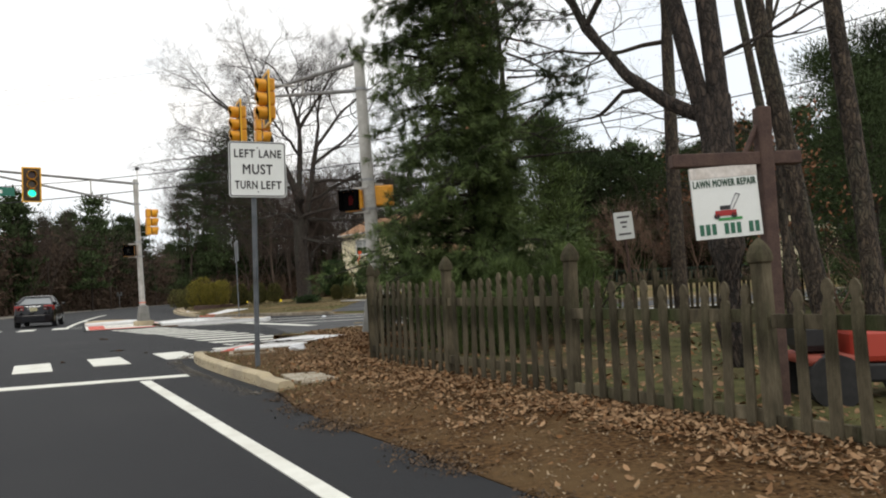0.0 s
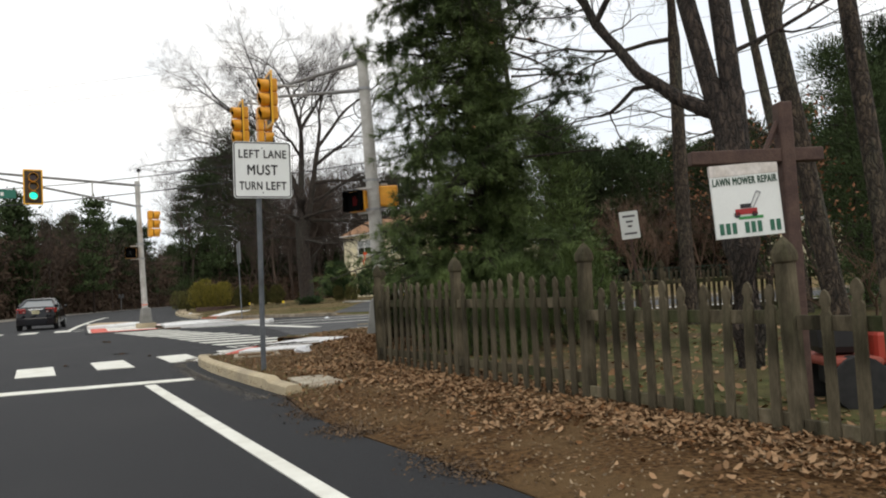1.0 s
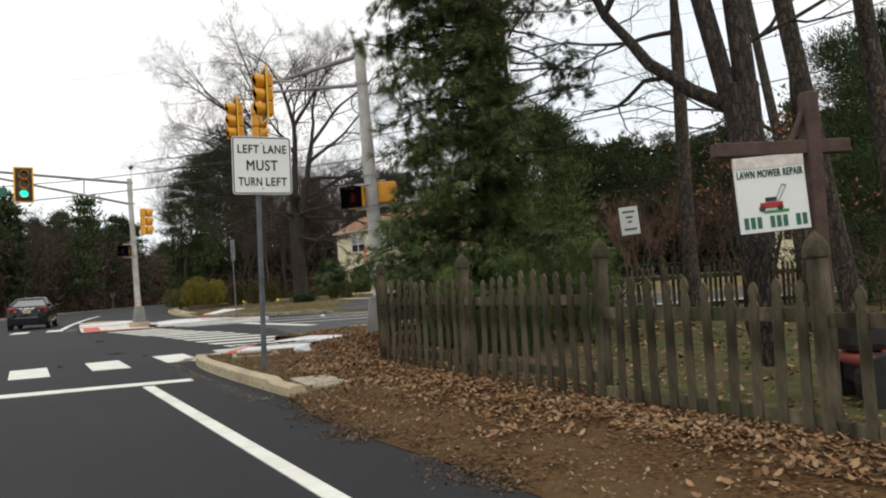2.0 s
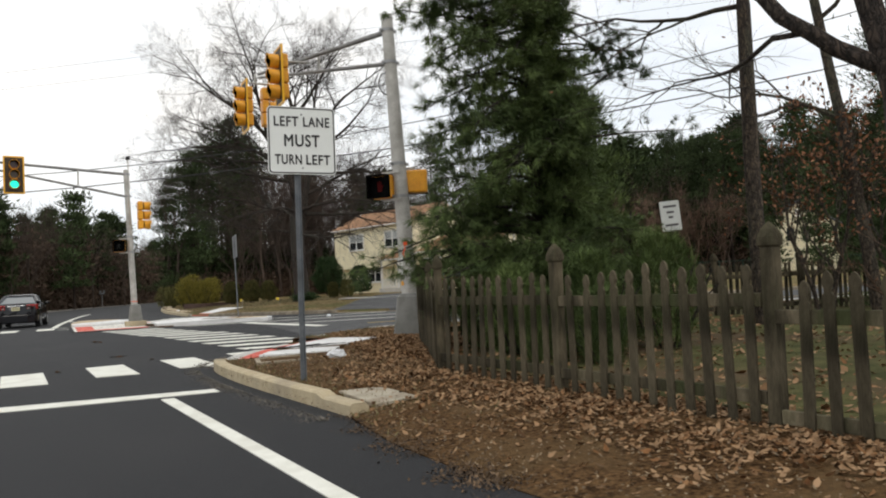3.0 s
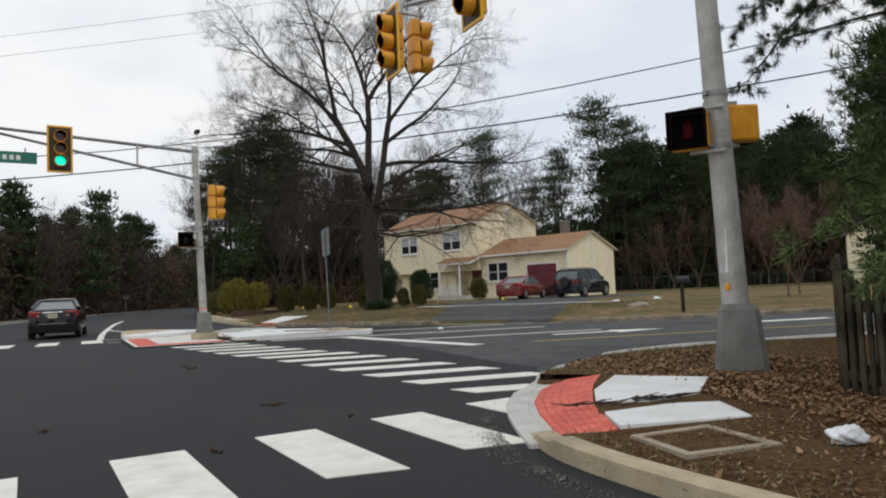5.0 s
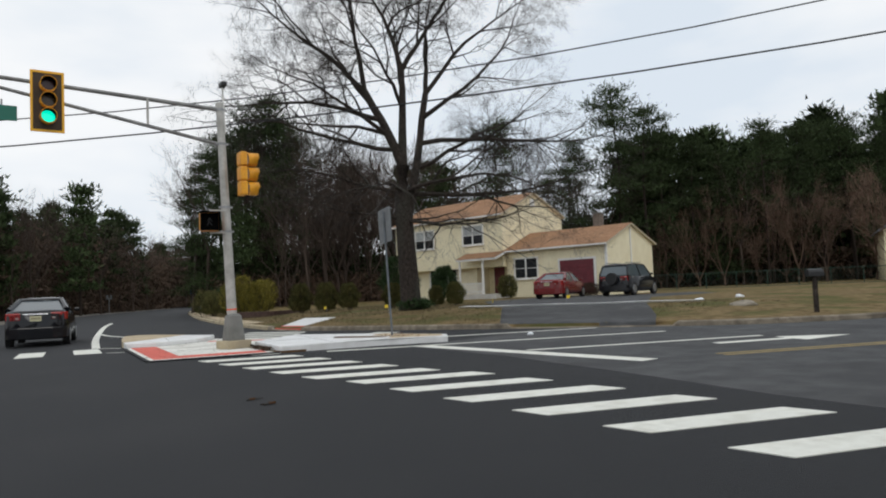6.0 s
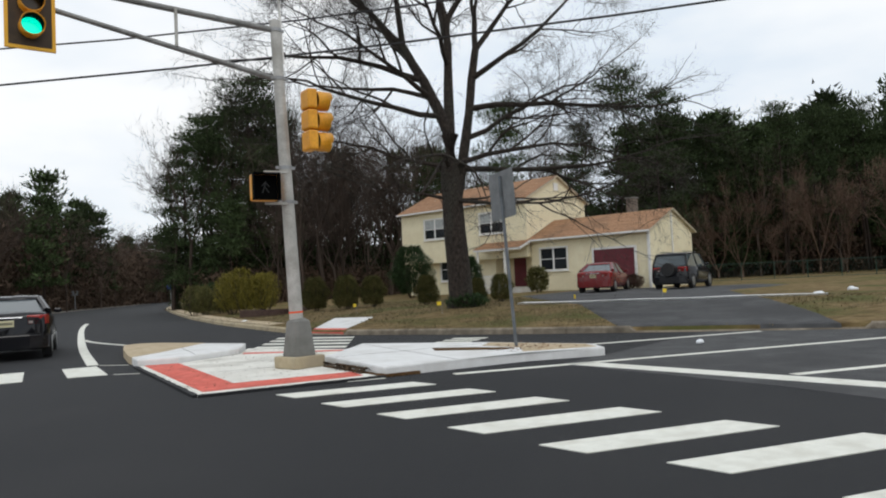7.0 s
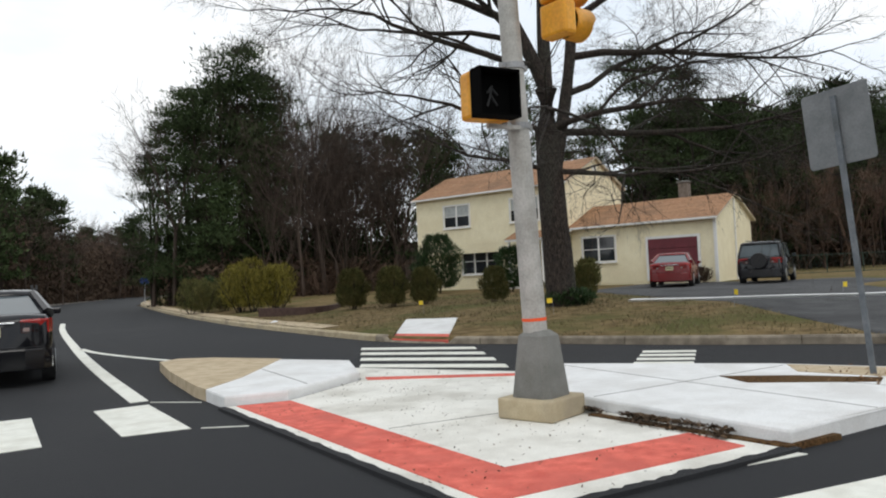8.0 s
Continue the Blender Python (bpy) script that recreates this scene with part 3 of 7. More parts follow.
# utility covers in the verge
cover_a = thing("utility_cover", pose(0, 0, 0), "square buff concrete utility cover in the verge soil", "utility cover")
part("lid", slab([(2.83, 9.2), (3.28, 9.14), (3.23, 8.28), (2.74, 8.16)], 0.0, 0.068, 0.01), surface("buff_concrete", (0.33, 0.29, 0.22), (0.45, 0.40, 0.31), 4.0, 0.9, bump=0.3, fine=70, c3=(0.25, 0.2, 0.14), coarse=1.5), cover_a)
frame_box = thing("utility_box", pose(0, 0, 0), "soil-filled utility box with a flush tan concrete rim", "utility cover")
centre = (sum(p[0] for p in BOX_RIM) / 4, sum(p[1] for p in BOX_RIM) / 4)
inner_rim = [(centre[0] + (x - centre[0]) * 0.82, centre[1] + (y - centre[1]) * 0.82) for x, y in BOX_RIM]
TAN_RIM = surface("tan_rim", (0.30, 0.25, 0.18), (0.4, 0.34, 0.25), 5.0, 0.9, fine=80)
for i in range(4):
    j = (i + 1) % 4
    part("rim", slab([BOX_RIM[i], BOX_RIM[j], inner_rim[j], inner_rim[i]], -0.1, 0.118, 0.006), TAN_RIM, frame_box)
part("fill", slab(inner_rim, -0.1, 0.105), SOIL, frame_box)

tagged(new("soil_strip", mesh("soil_strip", slab([(3.57, 13.95), (4.33, 13.86), (4.72, 13.68), (5.02, 14.12), (4.3, 14.06), (3.9, 14.36)], -0.05, 0.125), SOIL)), "dark leaf mould between the pavement slabs", kind="structure")

# refuge island
island = tagged(new("island"), "concrete refuge island with red ramp edges", kind="structure")
ISLE_LEFT = [(2.28, 36.0), (2.35, 37.2), (2.62, 39.2), (2.95, 40.9), (3.35, 41.15), (3.8, 40.7), (5.1, 38.0), (4.46, 36.6), (3.0, 35.8)]
ISLE_RIGHT = [(4.66, 30.45), (7.15, 30.2), (8.5, 29.7), (8.85, 30.3), (8.1, 32.5), (6.58, 34.9), (4.85, 33.0)]
ISLE_FLAT = [(1.98, 30.75), (4.64, 30.4), (4.83, 33.0), (6.56, 34.88), (5.12, 37.9), (4.46, 36.55), (3.0, 35.75), (2.24, 35.95)]
part("ramp_floor", slab(ISLE_FLAT, -0.1, 0.03), CREAM_CONCRETE, island, "flat pale concrete crossing floor")
part("raised_end", slab(ISLE_LEFT, -0.1, 0.15, 0.03), NEW_CONCRETE, island, "raised pale concrete island end")
part("raised_end", slab(ISLE_RIGHT, -0.1, 0.15, 0.03), NEW_CONCRETE, island, "raised pale concrete island end")
part("grit_patch", slab([(2.32, 36.75), (2.335, 37.2), (2.605, 39.2), (2.935, 40.92), (3.35, 41.17), (3.83, 40.7), (4.5, 39.3), (3.1, 37.5)], -0.05, 0.156), TAN_GRIT, island, "tan gritty patch")
part("grit_patch", slab([(7.25, 30.35), (8.45, 29.85), (8.7, 30.35), (8.05, 32.3), (7.55, 31.9), (7.7, 31.0)], 0.1, 0.156), TAN_GRIT, island, "tan gritty patch")
part("planting_bed", slab([(6.75, 32.4), (7.25, 31.75), (7.6, 31.0), (7.3, 30.9), (6.5, 31.9)], 0.1, 0.156), SOIL, island, "bare brown soil bed")
part("red_edge", slab([(2.12, 31.0), (2.72, 31.55), (2.98, 35.7), (2.38, 35.88)], 0.0, 0.036), RED_RAMP, island, "red tactile edge strip")
part("red_edge", slab([(2.12, 31.0), (4.4, 30.68), (4.5, 31.25), (2.72, 31.55)], 0.0, 0.037), RED_RAMP, island, "red tactile edge strip")
part("red_edge", slab([(4.5, 36.45), (6.3, 34.75), (6.5, 34.95), (5.1, 37.7)][:2] + [(6.42, 34.95), (4.62, 36.72)], 0.0, 0.036), RED_RAMP, island, "red tactile edge strip")

# fresh asphalt lapped unevenly over the edges of the island
r = random.Random(14)
for (x0, y0), (x1, y1), nx, ny in (((1.97, 30.76), (2.24, 35.95), 1.0, -0.05), ((1.98, 30.74), (4.62, 30.4), 0.13, 1.0)):
    n = 46
    jag = [(x0 + (x1 - x0) * i / n, y0 + (y1 - y0) * i / n, 0.008 + 0.07 * abs(noise.noise((i * 0.33, x1, 4.0))) + r.uniform(0, 0.022)) for i in range(n + 1)]
    part("asphalt_lap", slab([(x - nx * 0.05, y - ny * 0.05) for x, y, _ in jag] + [(x + nx * w, y + ny * w) for x, y, w in jag[::-1]], -0.02, 0.0345), ASPHALT, island, "ragged edge of fresh black asphalt")
JOINT = plain("joint_shadow", (0.09, 0.085, 0.078), 0.95)
for (x0, y0), (x1, y1), z in (((7.15, 30.22), (7.1, 31.2), 0.1515), ((5.9, 30.35), (6.5, 34.6), 0.1515), ((4.7, 33.05), (2.9, 33.4), 0.0315), ((3.4, 36.1), (3.9, 39.9), 0.1515), ((4.86, 32.6), (8.0, 32.3), 0.1515)):
    d = Vector((y0 - y1, x1 - x0, 0)).normalized() * 0.007
    part("joint", slab([(x0 - d.x, y0 - d.y), (x1 - d.x, y1 - d.y), (x1 + d.x, y1 + d.y), (x0 + d.x, y0 + d.y)][::-1], 0.0, z), JOINT, island)
part("soil_strip", slab([(4.64, 32.4), (4.64, 30.6), (5.2, 30.42), (5.2, 30.33), (4.55, 30.42), (4.54, 32.4)], 0.0, 0.045), SOIL, island, "brown soil gathered along the raised end")

# ---------------------------------------------------------------- markings
def marking(outline, label, z=0.0075, material=PAINT, group=""):
    ob = new("road_marking", mesh("road_marking", slab(outline, -0.02, z), material))
    return tagged(ob, label, "road marking", group)


def bars(quads, label, group):
    for q in quads:
        marking(q, label, group=group)


# our own crossing: stripes along the lane
for i in range(-5, 3):
    x = 1.065 + 1.175 * i
    y = 15.56 + 0.16 * i
    marking([(x, y), (x + 0.565, y + 0.02), (x + 0.555, y - 1.88), (x - 0.01, y - 1.76)], "white painted crossing stripe on fresh asphalt", group="near crossing stripes")
# crossing over the side road
for i in range(13):
    x0, y0 = (3.88 - 0.06 * i, 17.0 + 1.22 * i) if i < 7 else (3.26 - 0.115 * (i - 7), 25.4 + 1.165 * (i - 7))
    x1, y1 = x0 + 1.82, y0 - 0.46
    if i == 0:
        x1, y1 = x0 + 0.95, y0 - 0.28
    marking([(x0, y0), (x1, y1), (x1 + 0.07, y1 - 0.48), (x0 + 0.07, y0 - 0.48)], "white painted crossing stripe on dark asphalt", group="side road crossing stripes")
marking([(-2.2, 11.45), (2.02, 10.68), (2.03, 10.97), (-2.2, 11.95)], "white painted stop line")
marking([(1.375, 10.6), (1.51, 10.58), (1.53, 4.3), (1.55, -40), (1.43, -40), (1.415, 4.3)], "white painted lane edge line")
bars([[(0.97, 35.25), (1.6, 35.1), (1.72, 37.1), (1.1, 37.15)], [(-0.33, 35.4), (0.29, 35.37), (0.46, 37.29), (-0.15, 37.4)], [(-1.6, 35.5), (-1.0, 35.45), (-0.85, 37.45), (-1.45, 37.5)]], "white painted crossing stripe beyond the junction", "far crossing stripes")
for line, w in (([(1.7, 37.45), (2.15, 42.0), (2.78, 47.2), (4.3, 58.5), (5.6, 66.0)], 0.22), ([(3.77, 41.7), (3.3, 44.0), (2.98, 46.3), (3.0, 48.0)], 0.14)):
    ob = new("road_marking", mesh("road_marking", strip(smoothed(line), w, -0.02, 0.008), PAINT))
    tagged(ob, "white painted gore line", "road marking")
# slip road crossing
for i in range(4):
    k = i / 3.0
    a, b = (5.3 + 1.55 * k, 38.05 + 2.6 * k), (6.7 + 1.5 * k, 35.95 + 2.6 * k)
    marking([a, b, (b[0] + 0.24, b[1] + 0.36), (a[0] + 0.24, a[1] + 0.36)], "white painted slip road crossing stripe", group="slip road crossing stripes")
for i in range(4):
    k = i / 3.0
    a, b = (7.95 + 1.3 * k, 34.6 + 0.85 * k), (8.45 + 1.3 * k, 33.9 + 0.85 * k)
    marking([a, b, (b[0] + 0.22, b[1] + 0.16), (a[0] + 0.22, a[1] + 0.16)], "short white painted yield stripe", group="yield stripes")
# lines of the side road
cw, sw = math.cos(CROSS), math.sin(CROSS)
def lane(x, y, length, w, mat=PAINT, label="white painted lane line"):
    marking([(x, y), (x + cw * length, y + sw * length), (x + cw * length - sw * w, y + sw * length + cw * w), (x - sw * w, y + cw * w)], label, material=mat)
lane(5.45, 29.75, 8.2, 0.16)
lane(8.05, 26.0, 5.2, 0.16)
lane(9.3, 22.48, 45, 0.1, YELLOW_PAINT, "yellow painted centre line")
lane(9.38, 22.7, 45, 0.1, YELLOW_PAINT, "yellow painted centre line")
marking([(7.25, 29.25), (7.85, 22.9), (8.25, 22.95), (7.65, 29.15)], "white painted stop bar of the side road")
lane(8.9, 31.6, 5.0, 0.14)
# turn arrow on the side road
arrow = [(11.0, 23.95), (12.6, 23.5), (12.5, 23.15), (14.0, 23.2), (12.9, 24.1), (12.75, 23.75), (11.1, 24.2)]
marking(arrow, "white painted turn arrow")
lane(16.5, 22.9, 3.2, 0.5, PAINT, "worn white painted arrow")
for x0, y0, x1, y1 in ((1.79, 37.28, 2.25, 36.71), (1.68, 35.03, 2.07, 34.74)):
    marking([(x0, y0), (x1, y1), (x1 + 0.01, y1 + 0.02), (x0 + 0.01, y0 + 0.02)], "thin white layout mark on the asphalt")

# sandy strip behind the far kerb along the bend
SAND = offset([p for p in FAR_KERB if 45.5 < p[1] < 112], 0.52)
land("sand_strip", strip_outline(SAND, 0.62), lambda x, y: far_height(x, y) + 0.03, 0.6, TAN_GRIT)["label"] = "pale sandy strip behind the kerb"
# driveway and walks of the far lot
land("driveway", DRIVE, lambda x, y: far_height(x, y), 0.6, OLD_ASPHALT)["label"] = "grey asphalt driveway"
land("sidewalk", [(x, y) for x, y in strip_outline(WALK, 0.7)], lambda x, y: far_height(x, y) + 0.05, 0.4, NEW_CONCRETE)["label"] = "pale concrete sidewalk"
far_ramp = tagged(new("ramp"), "pale concrete kerb ramp with a red strip at the far kerb", kind="structure")
(ax, ay), (bx, by), (cx, cy), (dx, dy) = FAR_RAMP
for k0, k1, mat, name in ((-0.05, 0.2, RED_RAMP, "red_strip"), (0.2, 0.6, NEW_CONCRETE, "concrete_slab"), (0.603, 1.02, NEW_CONCRETE, "concrete_slab")):
    quad = [(bx + (cx - bx) * k0, by + (cy - by) * k0), (bx + (cx - bx) * k1, by + (cy - by) * k1), (ax + (dx - ax) * k1, ay + (dy - ay) * k1), (ax + (dx - ax) * k0, ay + (dy - ay) * k0)]
    part(name, sloped(quad, [0.085 + 0.225 * k for k in (k0, k1, k1, k0)]), mat, far_ramp)

# ---------------------------------------------------------------- traffic gear
def signal_head(name, m, label, lit=None, group="traffic signals", plate=True):
    """A three-lamp head that faces local -y, hung by its middle."""
    root = thing(name, m, label, "traffic signal", group)
    if plate:
        part("backplate", boxed(-0.29, 0.29, 0.0, 0.02, -0.64, 0.64, bevel=0.006), PLATE_BACK, root, "dark backplate")
        bm = bmesh.new()
        for a in ((-0.34, -0.29, -0.012, 0.03, -0.69, 0.69), (0.29, 0.34, -0.012, 0.03, -0.69, 0.69), (-0.29, 0.29, -0.012, 0.03, 0.64, 0.69), (-0.29, 0.29, -0.012, 0.03, -0.69, -0.64)):
            box(bm, *a)
        part("border", bm, SIGNAL_EDGE, root, "yellow backplate border")
    for i, c in enumerate(("red", "amber", "green")):
        z = 0.36 - 0.36 * i
        bm = boxed(-0.17, 0.17, 0.022, 0.2, z - 0.172, z + 0.172, bevel=0.035)
        part("housing", bm, SIGNAL_YELLOW, root, "yellow lamp housing")
        bm = bmesh.new()
        frustum(bm, (0, -0.03, z), (0, -0.036, z), 0.15, 0.15, 20)
        on = c == lit
        col = {"red": (0.07, 0.008, 0.006), "amber": (0.10, 0.05, 0.01), "green": (0.01, 0.06, 0.045)}[c]
        lens = part("lens", bm, plain("lens_" + c + ("_lit" if on else ""), (0.0, 0.95, 0.62) if on else col, 0.2, glow=1.1 if on else 0.0), root, "lit green lens" if on else "dark lens")
        bm = bmesh.new()
        n = 18
        rows = []
        for j in range(n + 1):
            a = radians(-90 + 360 * j / n)
            depth = 0.26 if 0 <= math.degrees(a) <= 180 else 0.22
            rows.append([bm.verts.new((r * math.cos(a), y, z + r * math.sin(a))) for r, y in ((0.165, -0.01), (0.17, -depth - 0.01), (0.155, -depth), (0.152, -0.01))])
        for p, q in zip(rows, rows[1:]):
            for k in range(3):
                bm.faces.new((p[k], q[k], q[k + 1], p[k + 1]))
        part("visor", bm, SIGNAL_YELLOW, root, "yellow visor", smooth=True)
        bm = bmesh.new()
        rows = []
        for j in range(n + 1):
            a = radians(-90 + 360 * j / n)
            depth = 0.255 if 0 <= math.degrees(a) <= 180 else 0.215
            rows.append([bm.verts.new((0.149 * math.cos(a), y, z + 0.149 * math.sin(a))) for y in (-0.01, -depth)])
        for p, q in zip(rows, rows[1:]):
            bm.faces.new((p[0], q[0], q[1], p[1]))
        part("visor_lining", bm, MATTE_BLACK, root)
    return root


def pedestrian_head(name, m, label):
    """A walk signal with its face to local -y."""
    root = thing(name, m, label, "pedestrian signal", "pedestrian signals")
    part("case", boxed(-0.23, 0.23, 0.0, 0.2, -0.23, 0.23, bevel=0.04), SIGNAL_YELLOW, root, "yellow case")
    bm = bmesh.new()
    for x0, x1, z0, z1 in ((-0.225, -0.205, -0.225, 0.225), (0.205, 0.225, -0.225, 0.225), (-0.2045, 0.2045, 0.205, 0.225), (-0.2045, 0.2045, -0.225, -0.205)):
        box(bm, x0, x1, -0.17, -0.003, z0, z1)
    part("hood", bm, MATTE_BLACK, root, "deep black hood")
    part("face", boxed(-0.2, 0.2, -0.02, -0.004, -0.2, 0.2), MATTE_BLACK, root, "dark signal face")
    for z in (-0.27, 0.27):
        part("bracket", boxed(0.0, 0.42, 0.06, 0.1, z - 0.02, z + 0.02), POLE_GREY, root)
    return root


def concrete_base(root, w0, w1, h, z0=0.0, turn=0.0):
    bm = bmesh.new()
    rows = []
    for z, w, c in ((z0, w0, 0.06), (z0 + h * 0.92, w1, 0.06), (z0 + h, w1 - 0.05, 0.08)):
        rows.append([bm.verts.new((x, y, z)) for x, y in ((-w + c, -w), (w - c, -w), (w, -w + c), (w, w - c), (w - c, w), (-w + c, w), (-w, w - c), (-w, -w + c))])
    for p, q in zip(rows, rows[1:]):
        for i in range(8):
            bm.faces.new((p[i], p[(i + 1) % 8], q[(i + 1) % 8], q[i]))
    bm.faces.new(rows[-1])
    bm.faces.new(rows[0][::-1])
    bmesh.ops.rotate(bm, verts=bm.verts, cent=(0, 0, 0), matrix=Matrix.Rotation(radians(turn), 3, "Z"))
    part("base", bm, BASE_CONCRETE, root, "tapered grey transformer base")


LEAN = Vector((-0.030, 0.0175))                # both mast poles lean a little towards their arms


def leaning(z, x=0.0, y=0.0):
    """A point of a leaning pole at the height z, set off sideways by x and y."""
    return (LEAN.x * z + x, LEAN.y * z + y, z)


def band(root, z, r):
    x, y, _ = leaning(z)
    bm = bmesh.new()
    frustum(bm, (x, y, z - 0.03), (x, y, z + 0.03), r, r, 20)
    box(bm, x + r - 0.01, x + r + 0.05, y - 0.03, y + 0.03, z - 0.025, z + 0.025)
    box(bm, x - r - 0.05, x - r + 0.01, y - 0.03, y + 0.03, z - 0.025, z + 0.025)
    part("clamp", bm, GALV, root)


# near signal pole with its mast arm over the side road
near_pole = thing("signal_pole", pose(6.86, 15.10, 0.1), "grey tapered signal pole on a concrete base", "signal pole", "signal poles")
concrete_base(near_pole, 0.31, 0.23, 0.82, 0.0, 40)
part("shaft", bar(leaning(0.75), leaning(6.35), 0.16, 0.115, 24), POLE_GREY, near_pole)
part("cap", bar(leaning(6.35), leaning(6.42), 0.13, 0.1, 20), POLE_GREY, near_pole)
END = Vector((-0.75, 6.9, 7.0))
part("upper_arm", bar(leaning(6.1, 0, 0.1), END, 0.055, 0.04), ARM_STEEL, near_pole)
part("lower_arm", bar(leaning(5.45, 0, 0.1), END + Vector((0, 0, -0.1)), 0.045, 0.035), ARM_STEEL, near_pole)
part("strut", bar((-0.36, 3.4, 6.1), (-0.36, 3.4, 6.55), 0.03), POLE_GREY, near_pole)
for z in (2.75, 3.4, 5.45, 6.1):
    band(near_pole, z, 0.16 - 0.045 * (z - 0.75) / 5.6 + 0.012)
bm = bmesh.new()
pts = [Vector((-0.29 - 0.16 * math.sin(a), 0.07, 5.0 + 0.22 * math.cos(a))) for a in [i * math.pi / 8 for i in range(9)]]
for p, q in zip(pts, pts[1:]):
    frustum(bm, p, q, 0.012, 0.012, 6, False)
part("cable_loop", bm, CABLE, near_pole)
part("warning_strip", boxed(-0.19, -0.15, -0.04, 0.06, 1.2, 1.75), SIGN_WHITE, near_pole, "narrow white notice strip")
part("push_button", boxed(-0.2, -0.15, -0.05, 0.02, 0.98, 1.07, bevel=0.02), SIGNAL_YELLOW, near_pole, "amber push button")

signal_head("traffic_signal", pose(5.62, 21.75, 6.1, 0, 0, -94), "yellow traffic signal head hung from a mast arm")
signal_head("traffic_signal", pose(6.38, 22.05, 6.2, 0, 0, 86), "yellow traffic signal head turned to the side road", plate=False)
signal_head("traffic_signal", pose(5.6, 18.8, 6.12, 0, 0, -94), "yellow traffic signal head hung from a mast arm")
hang = thing("signal_bracket", pose(6.02, 22.05, 7.0), "grey signal hanger on the mast arm end", "bracket")
part("tee", bar((-0.45, 0, -0.15), (0.4, 0, -0.15), 0.03), POLE_GREY, hang)
part("stem", bar((0, 0, -0.15), (0, 0, 0.1), 0.03), POLE_GREY, hang)
hang = thing("signal_bracket", pose(6.33, 18.9, 6.62), "grey signal hanger on the mast arm", "bracket")
part("tee", bar((-0.7, -0.05, -0.1), (0.1, 0, -0.05), 0.03), POLE_GREY, hang)
part("stem", bar((-0.7, -0.05, -0.6), (-0.7, -0.05, -0.08), 0.025), POLE_GREY, hang)
ped = pedestrian_head("pedestrian_signal", pose(6.4, 15.3, 3.05, 0, 0, -60), "black-hooded yellow pedestrian signal with a dim red symbol")
bm = extruded([(-0.05, -0.10), (0.045, -0.10), (0.06, -0.02), (0.085, 0.02), (0.075, 0.035), (0.045, 0.012), (0.04, 0.10), (0.02, 0.10), (0.015, 0.025), (0.005, 0.12), (-0.015, 0.12), (-0.02, 0.025), (-0.035, 0.10), (-0.055, 0.095), (-0.055, 0.0)], -0.026, -0.0205, "y")
part("stop_symbol", bm, plain("dim_red_lamp", (0.05, 0.003, 0.003), 0.8, glow=0.05, gloss=0.1), ped, "dim red stop symbol")
pedestrian_head("pedestrian_signal", pose(7.15, 15.2, 3.15, 0, 0, 150), "yellow pedestrian signal seen from behind on the pole")

# far signal pole on the island
far_pole = thing("signal_pole", pose(4.26, 32.74, 0.03), "grey tapered signal pole on a stepped concrete base", "signal pole", "signal poles")
part("footing", boxed(-0.31, 0.31, -0.31, 0.31, 0.0, 0.2, bevel=0.02, m=pose(0, 0, 0, 0, 0, 13)), KERB, far_pole, "buff concrete footing")
concrete_base(far_pole, 0.225, 0.165, 0.66, 0.18, 13)
part("shaft", bar(leaning(0.8), leaning(6.05), 0.118, 0.088, 24), POLE_GREY, far_pole)
part("paint_ring", bar(leaning(0.93), leaning(0.96), 0.121, 0.121, 20), ORANGE, far_pole, "orange spray-painted ring")
for z in (2.85, 3.45, 5.02, 5.88):
    band(far_pole, z, 0.118 - 0.03 * (z - 0.8) / 5.3 + 0.012)
part("upper_arm", bar(leaning(5.88), (-7.2, 0.81, 6.5), 0.055, 0.042), ARM_STEEL, far_pole)
part("lower_arm", bar(leaning(5.0), (-6.0, 0.68, 6.32), 0.047, 0.038), ARM_STEEL, far_pole)
part("strut", bar((-1.84, 0.21, 5.4), (-1.84, 0.21, 6.03), 0.028), POLE_GREY, far_pole)
part("camera_stem", bar(leaning(5.3, 0.1), leaning(6.45, 0.1), 0.025), TRIM, far_pole, "white detector stem")
part("detector", boxed(-0.17, -0.03, -0.11, 0.21, 6.45, 6.56, bevel=0.02), BLACK, far_pole, "black detector camera")
signal_head("traffic_signal", pose(0.33, 33.05, 5.8, 0, 0, 4), "yellow-framed traffic signal showing green", lit="green")
signal_head("traffic_signal", pose(4.62, 32.5, 4.28, 0, 0, 92), "yellow traffic signal head facing the side road", plate=False)
ped = pedestrian_head("pedestrian_signal", pose(3.74, 32.68, 3.12, 0, 0, -8), "black-hooded pedestrian signal strapped to the pole")
bm = bmesh.new()
for a, b in (((0, 0.09), (-0.02, 0.0)), ((-0.02, 0.0), (-0.06, -0.11)), ((-0.02, 0.0), (0.05, -0.1)), ((-0.01, 0.07), (0.06, 0.0)), ((-0.01, 0.07), (-0.06, 0.01))):
    frustum(bm, (a[0], -0.026, a[1]), (b[0], -0.026, b[1]), 0.011, 0.011, 6)
part("walk_symbol", bm, plain("walk_white", (0.022, 0.022, 0.023), 0.7), ped, "unlit walk symbol")
street = thing("street_sign", pose(-1.05, 33.35, 5.55, 0, 0, 3), "green street name sign with white lettering", "street sign")
part("panel", boxed(-0.95, 0.8, -0.01, 0.01, -0.17, 0.17, bevel=0.005), SIGN_GREEN, street)
for i in range(7):
    part("letter_bar", boxed(-0.75 + 0.17 * i, -0.64 + 0.17 * i, -0.014, -0.011, -0.07, 0.07), SIGN_WHITE, street)
